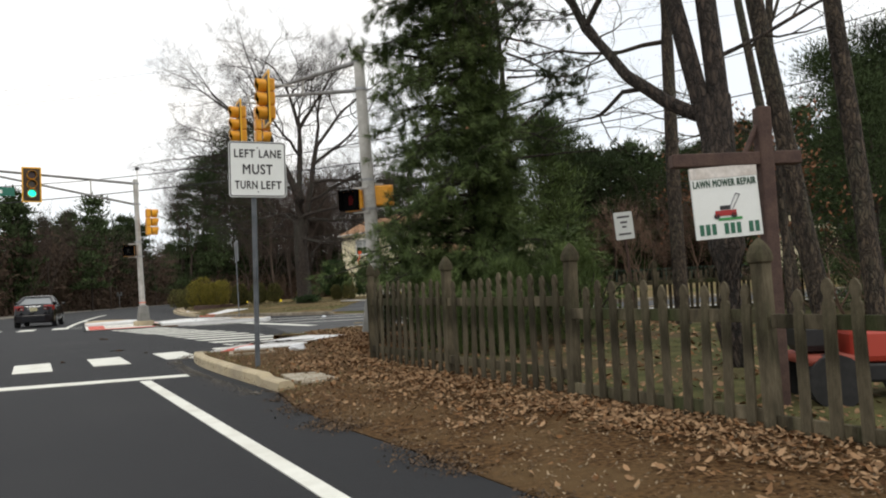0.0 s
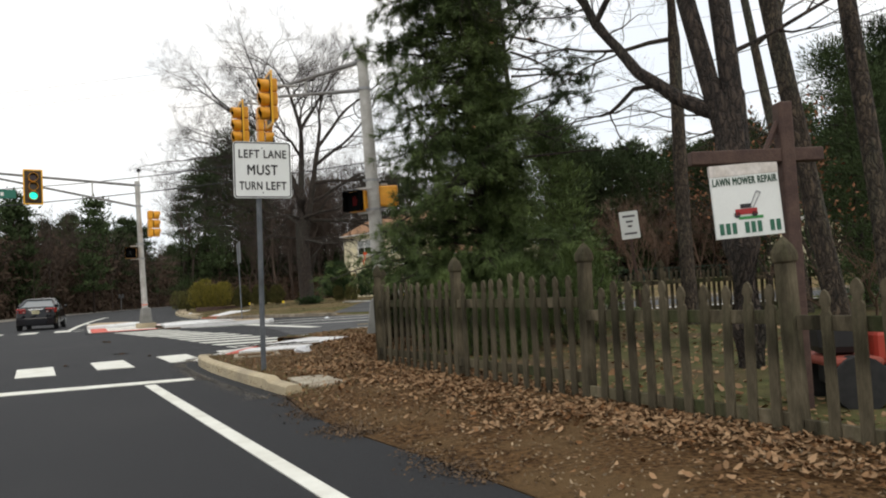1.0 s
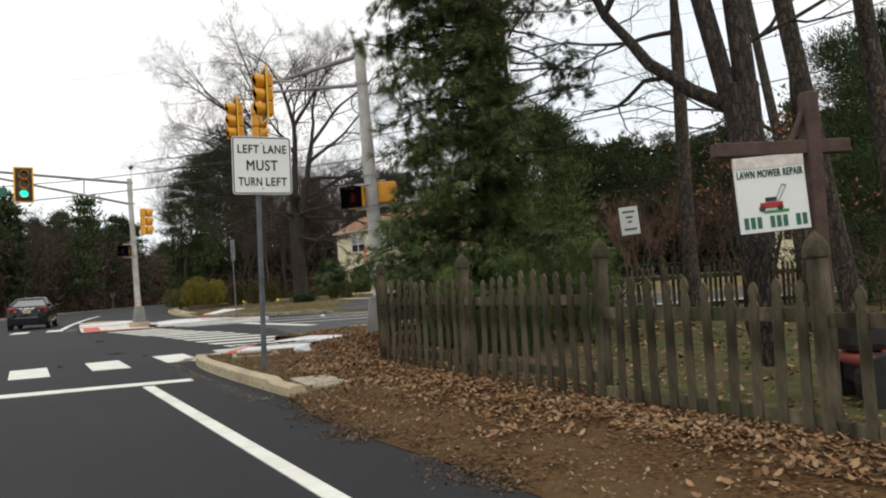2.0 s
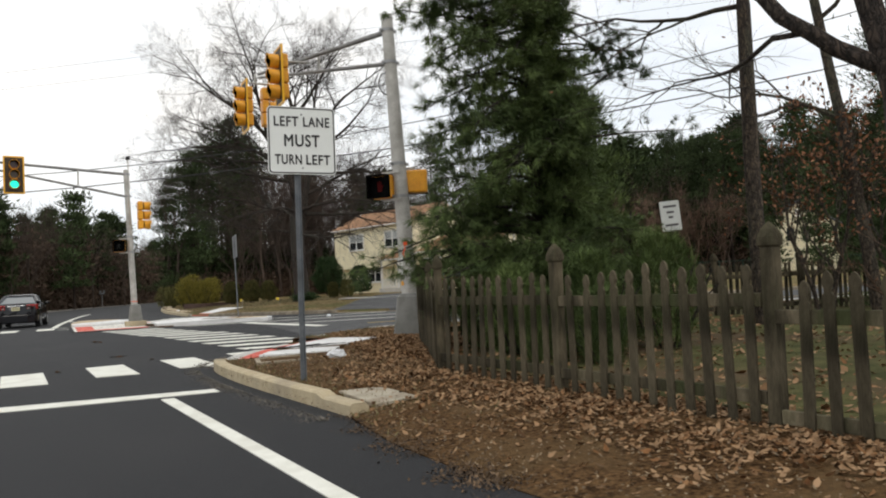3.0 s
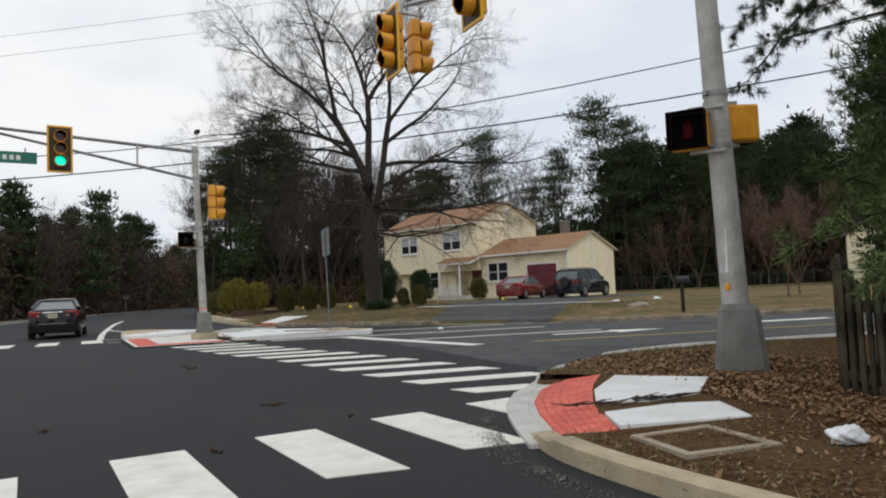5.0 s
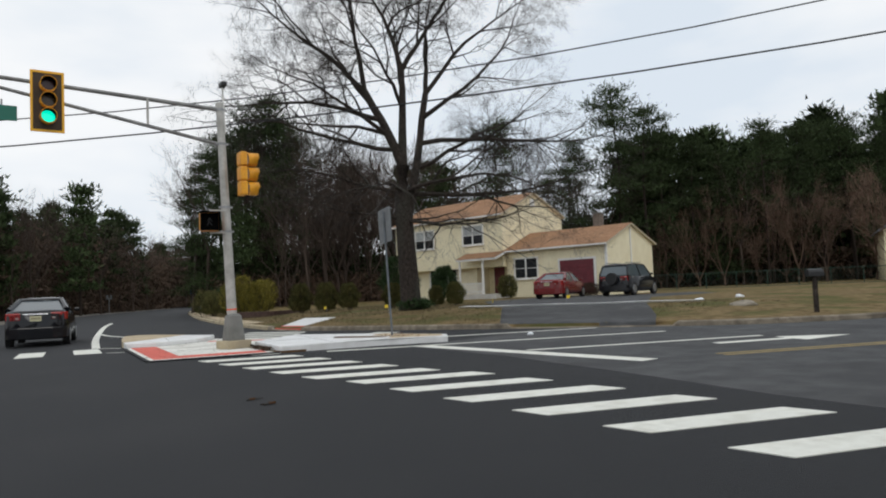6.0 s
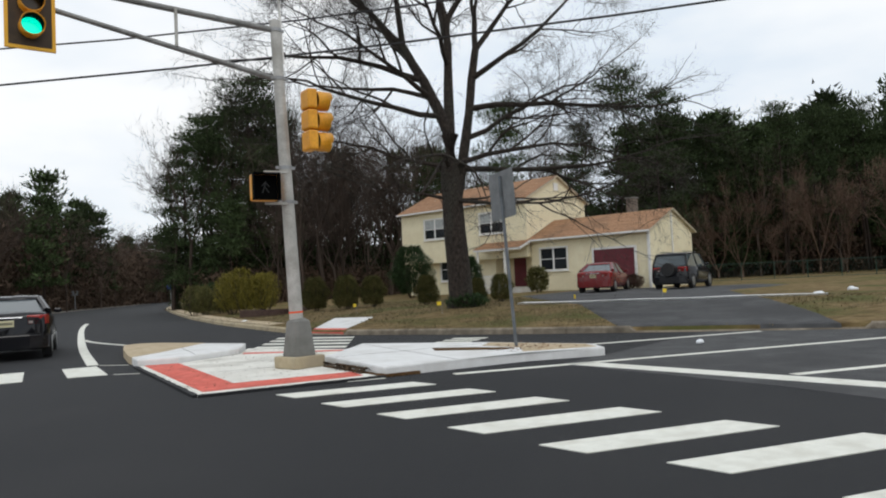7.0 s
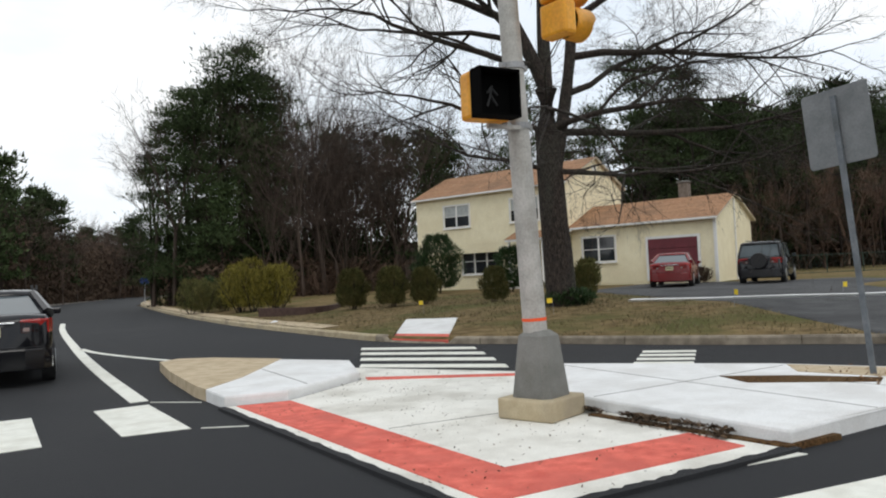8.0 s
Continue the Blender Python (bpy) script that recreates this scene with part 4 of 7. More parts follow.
for x in (-0.6, 0.5):
    part("hanger", boxed(x - 0.02, x + 0.02, -0.012, 0.012, 0.17, 0.3), GALV, street)


def rounded(w, h, r, n=5):
    pts = []
    for cx, cz, a0 in ((w - r, h - r, 0), (-w + r, h - r, 90), (-w + r, -h + r, 180), (w - r, -h + r, 270)):
        pts += [(cx + r * math.cos(radians(a0 + 90 * i / n)), cz + r * math.sin(radians(a0 + 90 * i / n))) for i in range(n + 1)]
    return pts


# lane control sign
lane_sign = thing("lane_sign", pose(2.79, 10.09, 0.1, 0, 0.6, -9), "white rectangular lane sign with black lettering on a steel post", "road sign")
channel = [(-0.034, 0.0), (-0.027, 0.0), (-0.02, 0.03), (0.02, 0.03), (0.027, 0.0), (0.034, 0.0), (0.028, 0.037), (-0.028, 0.037)]
part("post", slab(channel, -0.2, 2.95), POST_STEEL, lane_sign, "steel channel post")
part("panel", extruded([(x + 0.06, z + 2.67) for x, z in rounded(0.381, 0.381, 0.045)], -0.012, -0.002, "y"), SIGN_WHITE, lane_sign, "white reflective panel")
outer, inner = rounded(0.372, 0.372, 0.04), rounded(0.358, 0.358, 0.03)
bm = bmesh.new()
a = [bm.verts.new((x + 0.06, -0.0145, z + 2.67)) for x, z in outer]
b = [bm.verts.new((x + 0.06, -0.0145, z + 2.67)) for x, z in inner]
for i in range(len(a)):
    bm.faces.new((a[i], a[(i + 1) % len(a)], b[(i + 1) % len(a)], b[i]))
part("border", bm, SIGN_BLACK, lane_sign, "thin black border")
for word, x, z, w in (("LEFT", -0.172, 2.885, 0.275), ("LANE", 0.168, 2.885, 0.30), ("MUST", 0.0, 2.67, 0.40), ("TURN", -0.158, 2.455, 0.30), ("LEFT", 0.178, 2.455, 0.275)):
    text(word, 0.112 if word != "MUST" else 0.14, SIGN_BLACK, lane_sign, pose(0.06 + x, -0.0125, z, 90, 0, 0), width=w)
for z in (2.362, 2.965):
    part("bolt", bar((0.06, -0.012, z), (0.06, -0.02, z), 0.012, 0.01, 8), GALV, lane_sign)

# sign seen from behind on the island
back_sign = thing("road_sign", Matrix.Translation((7.79, 31.17, 0.15)) @ Matrix.Rotation(radians(-4.5), 4, "X") @ pose(0, 0, 0, 0, 0, 87), "grey back of a road sign on a leaning thin post", "road sign")
part("panel", extruded([(x, z + 2.79) for x, z in rounded(0.38, 0.44, 0.04)], -0.012, -0.004, "y"), SIGN_BACK, back_sign)
bm = bmesh.new()
box(bm, -0.03, 0.03, 0.0, 0.03, -0.1, 3.14)
part("post", bm, POST_STEEL, back_sign, "grey steel post")

for x, y, turn, mat, label in ((18.4, 100.5, -14, plain("sign_blue", (0.012, 0.04, 0.22), 0.45), "small blue road sign on a thin post"), (12.9, 128.0, -5, SIGN_BACK, "small grey road sign beside the far road")):
    far_sign = thing("road_sign", pose(x, y, 0.0, 0, 0, turn), label, "road sign")
    part("panel", extruded([(px, pz + 2.25) for px, pz in rounded(0.38, 0.3, 0.04)], -0.012, -0.002, "y"), mat, far_sign)
    part("post", boxed(-0.04, 0.04, 0.0, 0.05, -0.2, 2.5), GALV, far_sign, "galvanised steel post")

# leaning white notice in the yard beyond the fence
NOTICE_INK = plain("faded_ink", (0.1, 0.1, 0.1), 0.6)
notice = thing("notice_sign", pose(13.95, 14.55, 0.1, 0, -5, -14), "tilted white notice sign on a dark post", "road sign")
part("post", boxed(-0.03, 0.03, 0, 0.04, -0.1, 2.3), BROWN_WOOD, notice)
part("panel", extruded([(x, z + 2.33) for x, z in rounded(0.27, 0.36, 0.03)], -0.012, -0.002, "y"), SIGN_WHITE, notice)
for z, w in ((2.56, 0.36), (2.42, 0.2), (2.3, 0.12), (2.11, 0.36)):
    part("letter_bar", boxed(-w / 2, w / 2, -0.018, -0.013, z - 0.025, z + 0.025), NOTICE_INK, notice)

# ---------------------------------------------------------------- fence
def picket_mesh(h, w=0.085, t=0.022):
    s = w / 2
    outline = [(-s, 0), (s, 0), (s, h - 0.15), (s * 0.62, h - 0.13), (s * 0.66, h - 0.105), (s, h - 0.075), (s * 0.92, h - 0.045), (s * 0.5, h - 0.015), (0, h), (-s * 0.5, h - 0.015), (-s * 0.92, h - 0.045), (-s, h - 0.075), (-s * 0.66, h - 0.105), (-s * 0.62, h - 0.13), (-s, h - 0.15)]
    return mesh("picket", extruded(outline, -t, 0, "y"), GREY_WOOD)


PICKETS = [picket_mesh(1.06 + 0.02 * i, 0.066 + 0.004 * (i % 3)) for i in range(4)]


def post_mesh():
    bm = bmesh.new()
    box(bm, -0.045, 0.045, -0.045, 0.045, -0.2, 1.2)
    rows = []
    for z, r in ((1.2, 0.042), (1.215, 0.056), (1.235, 0.058), (1.27, 0.056), (1.32, 0.038), (1.355, 0.016), (1.375, 0.0)):
        rows.append([bm.verts.new((r * x, r * y, z)) for x, y in ((-1, -1), (1, -1), (1, 1), (-1, 1))] if r else [bm.verts.new((0, 0, z))])
    for p, q in zip(rows, rows[1:]):
        for i in range(4):
            if len(q) == 4:
                bm.faces.new((p[i], p[(i + 1) % 4], q[(i + 1) % 4], q[i]))
            else:
                bm.faces.new((p[i], p[(i + 1) % 4], q[0]))
    return mesh("post", bm, GREY_WOOD)


POST = post_mesh()


def fence(line, label, gap=0.142, z=0.05, tilt=1.5):
    """A picket fence panel between two points, its pickets on the street side."""
    (x0, y0), (x1, y1) = line
    d, w = math.hypot(x1 - x0, y1 - y0), math.atan2(y1 - y0, x1 - x0)
    root = thing("fence_panel", Matrix.Translation((x0, y0, z)) @ pose(0, 0, 0, 0, 0, math.degrees(w)), label, "fence", "picket fence panels")
    piece("post", POST, root, pose(0, -0.03, 0, random.uniform(-1, 1), random.uniform(-1.5, 1.5), 0))
    for h in (0.22, 0.86):
        part("rail", boxed(0.05, d - 0.05, -0.03, 0.01, h - 0.045, h + 0.045, bevel=0.004), GREY_WOOD, root)
    n = int((d - 0.16) / gap)
    for i in range(n):
        me = PICKETS[random.randrange(4)]
        piece("picket", me, root, pose(0.13 + i * (d - 0.2) / n, 0.034, 0.02 + random.uniform(-0.02, 0.02), random.uniform(-1, 1), random.uniform(-tilt, tilt), 0))
    return root


POSTS = [(4.3, -3.1), (4.28, -0.95), (4.26, 1.2), (4.25, 3.31), (4.23, 5.28), (4.23, 7.45), (4.24, 9.58)]
for (a, b), z in zip(zip(POSTS, POSTS[1:]), (-0.14, -0.13, -0.12, -0.09, 0.02, 0.03)):
    fence((a, b), "weathered grey picket fence panel with pointed pickets", gap=0.178, z=z)
SIDE = [(4.24, 9.58), (5.2, 11.5), (6.1, 13.35), (8.3, 13.4), (10.5, 13.0), (12.6, 12.5), (14.7, 12.0), (16.8, 11.5)]
for a, b in zip(SIDE, SIDE[1:]):
    fence((a, b), "dark weathered picket fence panel turning the corner")

# ---------------------------------------------------------------- yard sign and machine behind the fence
yard_sign = thing("yard_sign", pose(4.95, 3.75, -0.015, 0, 0, -26), "white repair sign hung from a brown wooden post", "sign")
part("post", boxed(-0.052, 0.052, -0.055, 0.055, -0.2, 2.31, bevel=0.015), BROWN_WOOD, yard_sign, "brown painted post")
part("brace", bar((-0.15, 0, 1.96), (-0.045, 0, 2.17), 0.022, 0.022, 6), BROWN_WOOD, yard_sign, "short slanting brace")
part("crossbar", boxed(-0.72, 0.27, -0.04, 0.05, 1.87, 1.97, bevel=0.01), BROWN_WOOD, yard_sign, "brown cross beam")
part("board", boxed(-0.60, -0.09, -0.03, -0.01, 1.335, 1.86, bevel=0.004), SIGN_WHITE, yard_sign, "white painted board")
part("strip", boxed(-0.60, -0.09, -0.034, -0.006, 1.785, 1.868), surface("pale_wood", (0.5, 0.45, 0.4), (0.66, 0.62, 0.58), 8.0, 0.8, fine=40), yard_sign, "pale weathered top strip")
text("LAWN MOWER REPAIR", 0.055, plain("dark_green_paint", (0.01, 0.06, 0.03), 0.6), yard_sign, pose(-0.345, -0.0305, 1.745, 90, 0, 0), width=0.48)
GREEN_PAINT = plain("green_paint", (0.02, 0.12, 0.07), 0.6)
for i in range(10):
    if i not in (3, 7):
        part("number_bar", boxed(-0.57 + i * 0.047, -0.54 + i * 0.047, -0.036, -0.031, 1.365, 1.445), GREEN_PAINT, yard_sign)
bm = bmesh.new()
box(bm, -0.44, -0.28, -0.037, -0.031, 1.5, 1.54)
part("mower_deck", bm, plain("mower_red", (0.35, 0.02, 0.02), 0.5), yard_sign, "painted red mower deck")
bm = bmesh.new()
box(bm, -0.40, -0.32, -0.037, -0.031, 1.545, 1.575)
for x in (-0.43, -0.30):
    frustum(bm, (x, -0.031, 1.5), (x, -0.037, 1.5), 0.022, 0.022, 12)
part("mower_engine", bm, SIGN_BLACK, yard_sign, "painted black engine and wheels")
bm = bmesh.new()
for a, b in (((-0.33, 1.55), (-0.27, 1.66)), ((-0.31, 1.54), (-0.24, 1.65)), ((-0.27, 1.66), (-0.24, 1.65))):
    frustum(bm, (a[0], -0.034, a[1]), (b[0], -0.034, b[1]), 0.004, 0.004, 6)
part("mower_handle", bm, plain("painted_grey", (0.3, 0.3, 0.32), 0.5), yard_sign, "painted handle")
part("mower_grass", boxed(-0.42, -0.24, -0.0355, -0.031, 1.465, 1.485), plain("painted_grass", (0.03, 0.25, 0.06), 0.6), yard_sign, "painted green grass")

# the board hangs askew from the beam
askew = Matrix.Translation((-0.345, 0, 1.9)) @ Matrix.Rotation(radians(-3), 4, "Y") @ Matrix.Translation((0.345, 0, -1.9))
for ob in yard_sign.children:
    if ob.name.split(".")[0] not in ("post", "crossbar", "brace"):
        ob.matrix_basis = askew @ ob.matrix_basis

tractor = thing("lawn_tractor", Matrix.Translation((5.78, 3.5, 0.03)) @ pose(0, 0, 0, 0, 0, -35) @ Matrix.Scale(0.74, 4), "faded red lawn tractor standing on the leaves", "lawn tractor")
part("hood", boxed(-0.35, 0.4, -0.26, 0.26, 0.42, 0.78, bevel=0.07), plain("faded_red", (0.42, 0.05, 0.03), 0.5), tractor, "faded red hood", smooth=False)
part("chassis", boxed(-0.75, 0.55, -0.22, 0.22, 0.22, 0.42, bevel=0.03), BLACK, tractor)
part("fender", boxed(-0.85, -0.35, -0.42, 0.42, 0.42, 0.52, bevel=0.04), plain("rust_red", (0.25, 0.05, 0.03), 0.7), tractor)
part("seat", boxed(-0.85, -0.45, -0.2, 0.2, 0.53, 0.85, bevel=0.08), BLACK, tractor)
for x, y, r in ((-0.6, -0.38, 0.27), (-0.6, 0.38, 0.27), (0.4, -0.34, 0.19), (0.4, 0.34, 0.19)):
    part("wheel", bar((x, y - 0.09, r), (x, y + 0.09, r), r, r, 18), TYRE, tractor)
part("steering_column", bar((-0.22, 0, 0.6), (-0.33, 0, 0.88), 0.02, 0.02, 8), BLACK, tractor)

# ---------------------------------------------------------------- house
def window_unit(parent, u, v, z, w, h, sashes=2, name="window", curtain=False):
    """A white window set in the front wall (front is towards -v): u is its middle, z its sill."""
    win = thing(name, pose(u, v, z), "", "")
    win.pop("label", None)
    win.parent = parent
    bm = bmesh.new()
    for a in ((-w / 2 - 0.09, w / 2 + 0.09, h, h + 0.09), (-w / 2 - 0.09, w / 2 + 0.09, -0.09, 0.0), (-w / 2 - 0.09, -w / 2, 0.0, h), (w / 2, w / 2 + 0.09, 0.0, h)):
        box(bm, a[0], a[1], -0.05, 0.02, a[2], a[3])
    for i in range(1, sashes):
        x = -w / 2 + w * i / sashes
        box(bm, x - 0.05, x + 0.05, -0.045, 0.02, 0, h)
    part("frame", bm, TRIM, win, "white frame")
    for i in range(sashes):
        x0, x1 = -w / 2 + w * i / sashes, -w / 2 + w * (i + 1) / sashes
        for k in range(2):
            part("pane", boxed(x0 + 0.04, x1 - 0.04, -0.012, 0.0, h * k / 2 + 0.02, h * (k + 1) / 2 - 0.02), CURTAIN if curtain and k == 1 else GLASS_DARK, win)
        part("rail", boxed(x0 + 0.02, x1 - 0.02, -0.03, 0.0, h / 2 - 0.02, h / 2 + 0.02), TRIM, win)
    part("sill", boxed(-w / 2 - 0.12, w / 2 + 0.12, -0.1, 0.02, -0.13, -0.09), TRIM, win)
    return win


def siding(bm, x0, x1, z0, z1, y, step=0.2):
    """Lapped boards on a wall facing -y."""
    z = z0
    while z < z1 - 0.01:
        t = min(z + step, z1)
        vs = [bm.verts.new(p) for p in ((x0, y - 0.011, z), (x1, y - 0.011, z), (x1, y - 0.004, t), (x0, y - 0.004, t), (x0, y, z), (x1, y, z))]
        bm.faces.new((vs[0], vs[1], vs[2], vs[3]))
        bm.faces.new((vs[4], vs[5], vs[1], vs[0]))
        z = t


def courses(u0, u1, e0, e1, thick=0.02, step=0.28):
    """Overlapping shingle courses on a roof plane from eave e0 to ridge e1, both (v, z)."""
    bm = bmesh.new()
    d = math.hypot(e1[0] - e0[0], e1[1] - e0[1])
    n = max(1, int(d / step))
    ny, nz = -(e1[1] - e0[1]) / d, (e1[0] - e0[0]) / d
    if nz < 0:
        ny, nz = -ny, -nz
    for i in range(n):
        a, b = i / n, (i + 1) / n + 0.02
        p = (e0[0] + (e1[0] - e0[0]) * a, e0[1] + (e1[1] - e0[1]) * a)
        q = (e0[0] + (e1[0] - e0[0]) * min(1, b), e0[1] + (e1[1] - e0[1]) * min(1, b))
        x = u0
        while x < u1 - 0.01:
            x2 = min(u1, x + random.uniform(0.7, 1.3))
            lift = thick + random.uniform(-0.006, 0.006)
            vs = [bm.verts.new(c) for c in ((x, p[0] + ny * lift, p[1] + nz * lift), (x2, p[0] + ny * lift, p[1] + nz * lift), (x2, q[0] + ny * 0.012, q[1] + nz * 0.012), (x, q[0] + ny * 0.012, q[1] + nz * 0.012), (x, p[0], p[1]), (x2, p[0], p[1]))]
            bm.faces.new((vs[0], vs[1], vs[2], vs[3]))
            bm.faces.new((vs[4], vs[5], vs[1], vs[0]))
            x = x2
    return bm


def gabled(root, u0, u1, v0, v1, zb, ze, zr, over=0.3):
    """Walls and roof of one block: u along the front, v back. The house faces -v; x of the mesh is -u so that u runs left."""
    vm = (v0 + v1) / 2
    wall = extruded([(v0, zb - 0.6), (v1, zb - 0.6), (v1, ze), (vm, zr - 0.12), (v0, ze)], u0, u1)
    part("wall", wall, SIDING, root, "cream lap-sided walls")
    bm = bmesh.new()
    siding(bm, u0, u1, zb - 0.1, ze - 0.05, v0)
    part("cladding", bm, SIDING, root)
    slope = (zr - ze) / (vm - v0)
    e = over * slope
    for a, b in (((v0 - over, ze - e), (vm, zr)), ((v1 + over, ze - e), (vm, zr))):
        bm = bmesh.new()
        lo = [(u0 - 0.2, *a), (u1 + 0.2, *a), (u1 + 0.2, *b), (u0 - 0.2, *b)]
        vs = [bm.verts.new(p) for p in lo] + [bm.verts.new((x, y, z - 0.08)) for x, y, z in lo]
        for f in ((0, 1, 2, 3), (7, 6, 5, 4), (0, 4, 5, 1), (1, 5, 6, 2), (2, 6, 7, 3), (3, 7, 4, 0)):
            bm.faces.new([vs[i] for i in f])
        part("roof", bm, RAKE, root, "cream-edged roof deck")
        part("shingles", courses(u0 - 0.22, u1 + 0.22, a, b), SHINGLE, root, "brown asphalt shingles")
    part("gutter", boxed(u0 - 0.2, u1 + 0.2, v0 - over - 0.1, v0 - over, ze - e - 0.12, ze - e - 0.01, bevel=0.02), TRIM, root, "white gutter")


# the frame of the house: x left along its front, y back, seen from its garage end
house = thing("house", Matrix.Translation((31.35, 48.17, 0)) @ Matrix(((-math.sin(radians(14)), math.cos(radians(14)), 0, 0), (math.cos(radians(14)), math.sin(radians(14)), 0, 0), (0, 0, 1, 0), (0, 0, 0, 1))), "two-storey cream sided house with brown roof and garage", "house")
gabled(house, 0.1, 8.1, 0.3, 5.9, 0.75, 3.9, 5.1, over=0.3)
gabled(house, 8.15, 19.2, -0.05, 7.0, 3.35, 6.5, 8.1, over=0.25)
part("lower_wall", boxed(11.2, 19.1, 0.55, 6.9, 0.15, 3.4), SIDING, house, "cream ground floor wall")
part("lower_wall", boxed(8.15, 11.2, 1.9, 6.9, 0.15, 3.4), SIDING, house, "cream porch wall")
# porch roof continuing the garage roof
part("porch_roof", extruded([(-1.2, 3.32), (0.3, 3.9), (1.2, 4.25), (1.2, 4.1), (0.3, 3.75), (-1.2, 3.2)], 7.9, 11.6), TRIM, house)
part("porch_shingles", courses(7.9, 11.65, (-1.22, 3.33), (1.2, 4.26)), SHINGLE, house)
for u in (11.4, 9.2):
    part("porch_post", boxed(u - 0.06, u + 0.06, -1.1, -0.98, 0.6, 3.3), TRIM, house, "white porch post")
part("porch_floor", boxed(8.0, 11.6, -1.2, 1.9, 0.2, 0.85), CONCRETE, house)
for k in range(2):
    part("porch_rail", boxed(9.2, 11.4, -1.08, -1.02, 1.0 + 0.6 * k, 1.06 + 0.6 * k), TRIM, house)
for i in range(15):
    part("baluster", boxed(9.33 + i * 0.138, 9.37 + i * 0.138, -1.07, -1.03, 0.85, 1.6), TRIM, house)
part("front_door", boxed(9.7, 10.65, 1.84, 1.9, 0.87, 2.95), MAROON, house, "maroon front door")
part("garage_door", boxed(1.0, 3.6, 0.2, 0.29, 0.72, 2.85), MAROON, house, "maroon garage door")
for k in range(4):
    part("garage_panel", boxed(1.03, 3.57, 0.165, 0.198, 0.75 + 0.53 * k, 1.25 + 0.53 * k, bevel=0.01), MAROON, house)
for a in ((0.88, 0.999, 0.72, 2.98), (3.601, 3.72, 0.72, 2.98), (0.999, 3.601, 2.852, 2.98)):
    part("door_trim", boxed(a[0], a[1], 0.17, 0.28, a[2], a[3]), TRIM, house)
window_unit(house, 6.45, 0.28, 1.85, 1.9, 1.3)
window_unit(house, 15.9, -0.07, 4.45, 1.95, 1.3, curtain=True)
window_unit(house, 10.9, -0.07, 4.45, 1.9, 1.3, curtain=True)
window_unit(house, 14.6, 0.53, 1.5, 2.8, 1.5, sashes=3)
part("corner_board", boxed(0.05, 0.2, 0.2, 0.3, 0.3, 3.85), TRIM, house)
part("downpipe", boxed(0.02, 0.09, 3.05, 3.15, 0.6, 4.8), TRIM, house, "white downpipe on the gable")
part("vent", boxed(8.1, 8.149, 3.2, 3.7, 7.1, 7.6), TRIM, house, "gable vent")
part("chimney", boxed(2.68, 3.2, 3.7, 4.25, 3.5, 6.0, bevel=0.02), BRICK, house, "brick chimney")
part("chimney_cap", boxed(2.62, 3.26, 3.64, 4.31, 6.002, 6.09, bevel=0.01), BASE_CONCRETE, house)
part("rear_roof", extruded([(5.6, 4.3), (5.6, 5.3), (7.5, 5.3), (7.5, 4.3)], 4.0, 8.1), SHINGLE, house)

# second house far beyond the yard
house_b = thing("house", pose(72.3, 49.7, 0.3, 0, 0, -58), "cream gabled house half hidden beyond the fence", "house")
part("wall", extruded([(-3.4, 0), (3.4, 0), (3.4, 4.7), (0, 7.0), (-3.4, 4.7)], -5, 5, "y"), SIDING, house_b)
for s in (-1, 1):
    part("roof", extruded([(0, 7.1), (s * 3.8, 4.5), (s * 3.8, 4.7), (0, 7.3)], -5.3, 5.3, "y"), surface("grey_shingle" + str(s), (0.1, 0.1, 0.11), (0.16, 0.16, 0.17), 4.0, 0.95), house_b)
for x in (-0.8, 0.6):
    part("window", boxed(x - 0.35, x + 0.35, -5.08, -5.0, 3.2, 4.5), GLASS_DARK, house_b)
part("vent", boxed(-0.25, 0.25, -5.05, -5.0, 5.6, 6.3), TRIM, house_b)


# ---------------------------------------------------------------- cars
def loft(stations):
    """Skins cross-sections of equal count; each is (y, [(x, z), ...]) for the right half and is mirrored."""
    bm = bmesh.new()
    rows = []
    for y, half in stations:
        pts = [(x, z) for x, z in half] + [(-x, z) for x, z in half[::-1]]
        rows.append([bm.verts.new((x, y, z)) for x, z in pts])
    for p, q in zip(rows, rows[1:]):
        for i in range(len(p)):
            bm.faces.new((p[i], p[(i + 1) % len(p)], q[(i + 1) % len(p)], q[i]))
    bm.faces.new(rows[0][::-1])
    bm.faces.new(rows[-1])
    return bm


def wheel(root, x, y, r, w=0.2):
    s = 1 if x > 0 else -1
    tyre = part("wheel", bar((x - w / 2, y, r), (x + w / 2, y, r), r, r, 24), TYRE, root, "black tyre with alloy rim")
    rim = bmesh.new()
    frustum(rim, (x + s * w / 2, y, r), (x + s * (w / 2 + 0.012), y, r), r * 0.64, r * 0.6, 20)
    part("rim", rim, RIM, tyre)


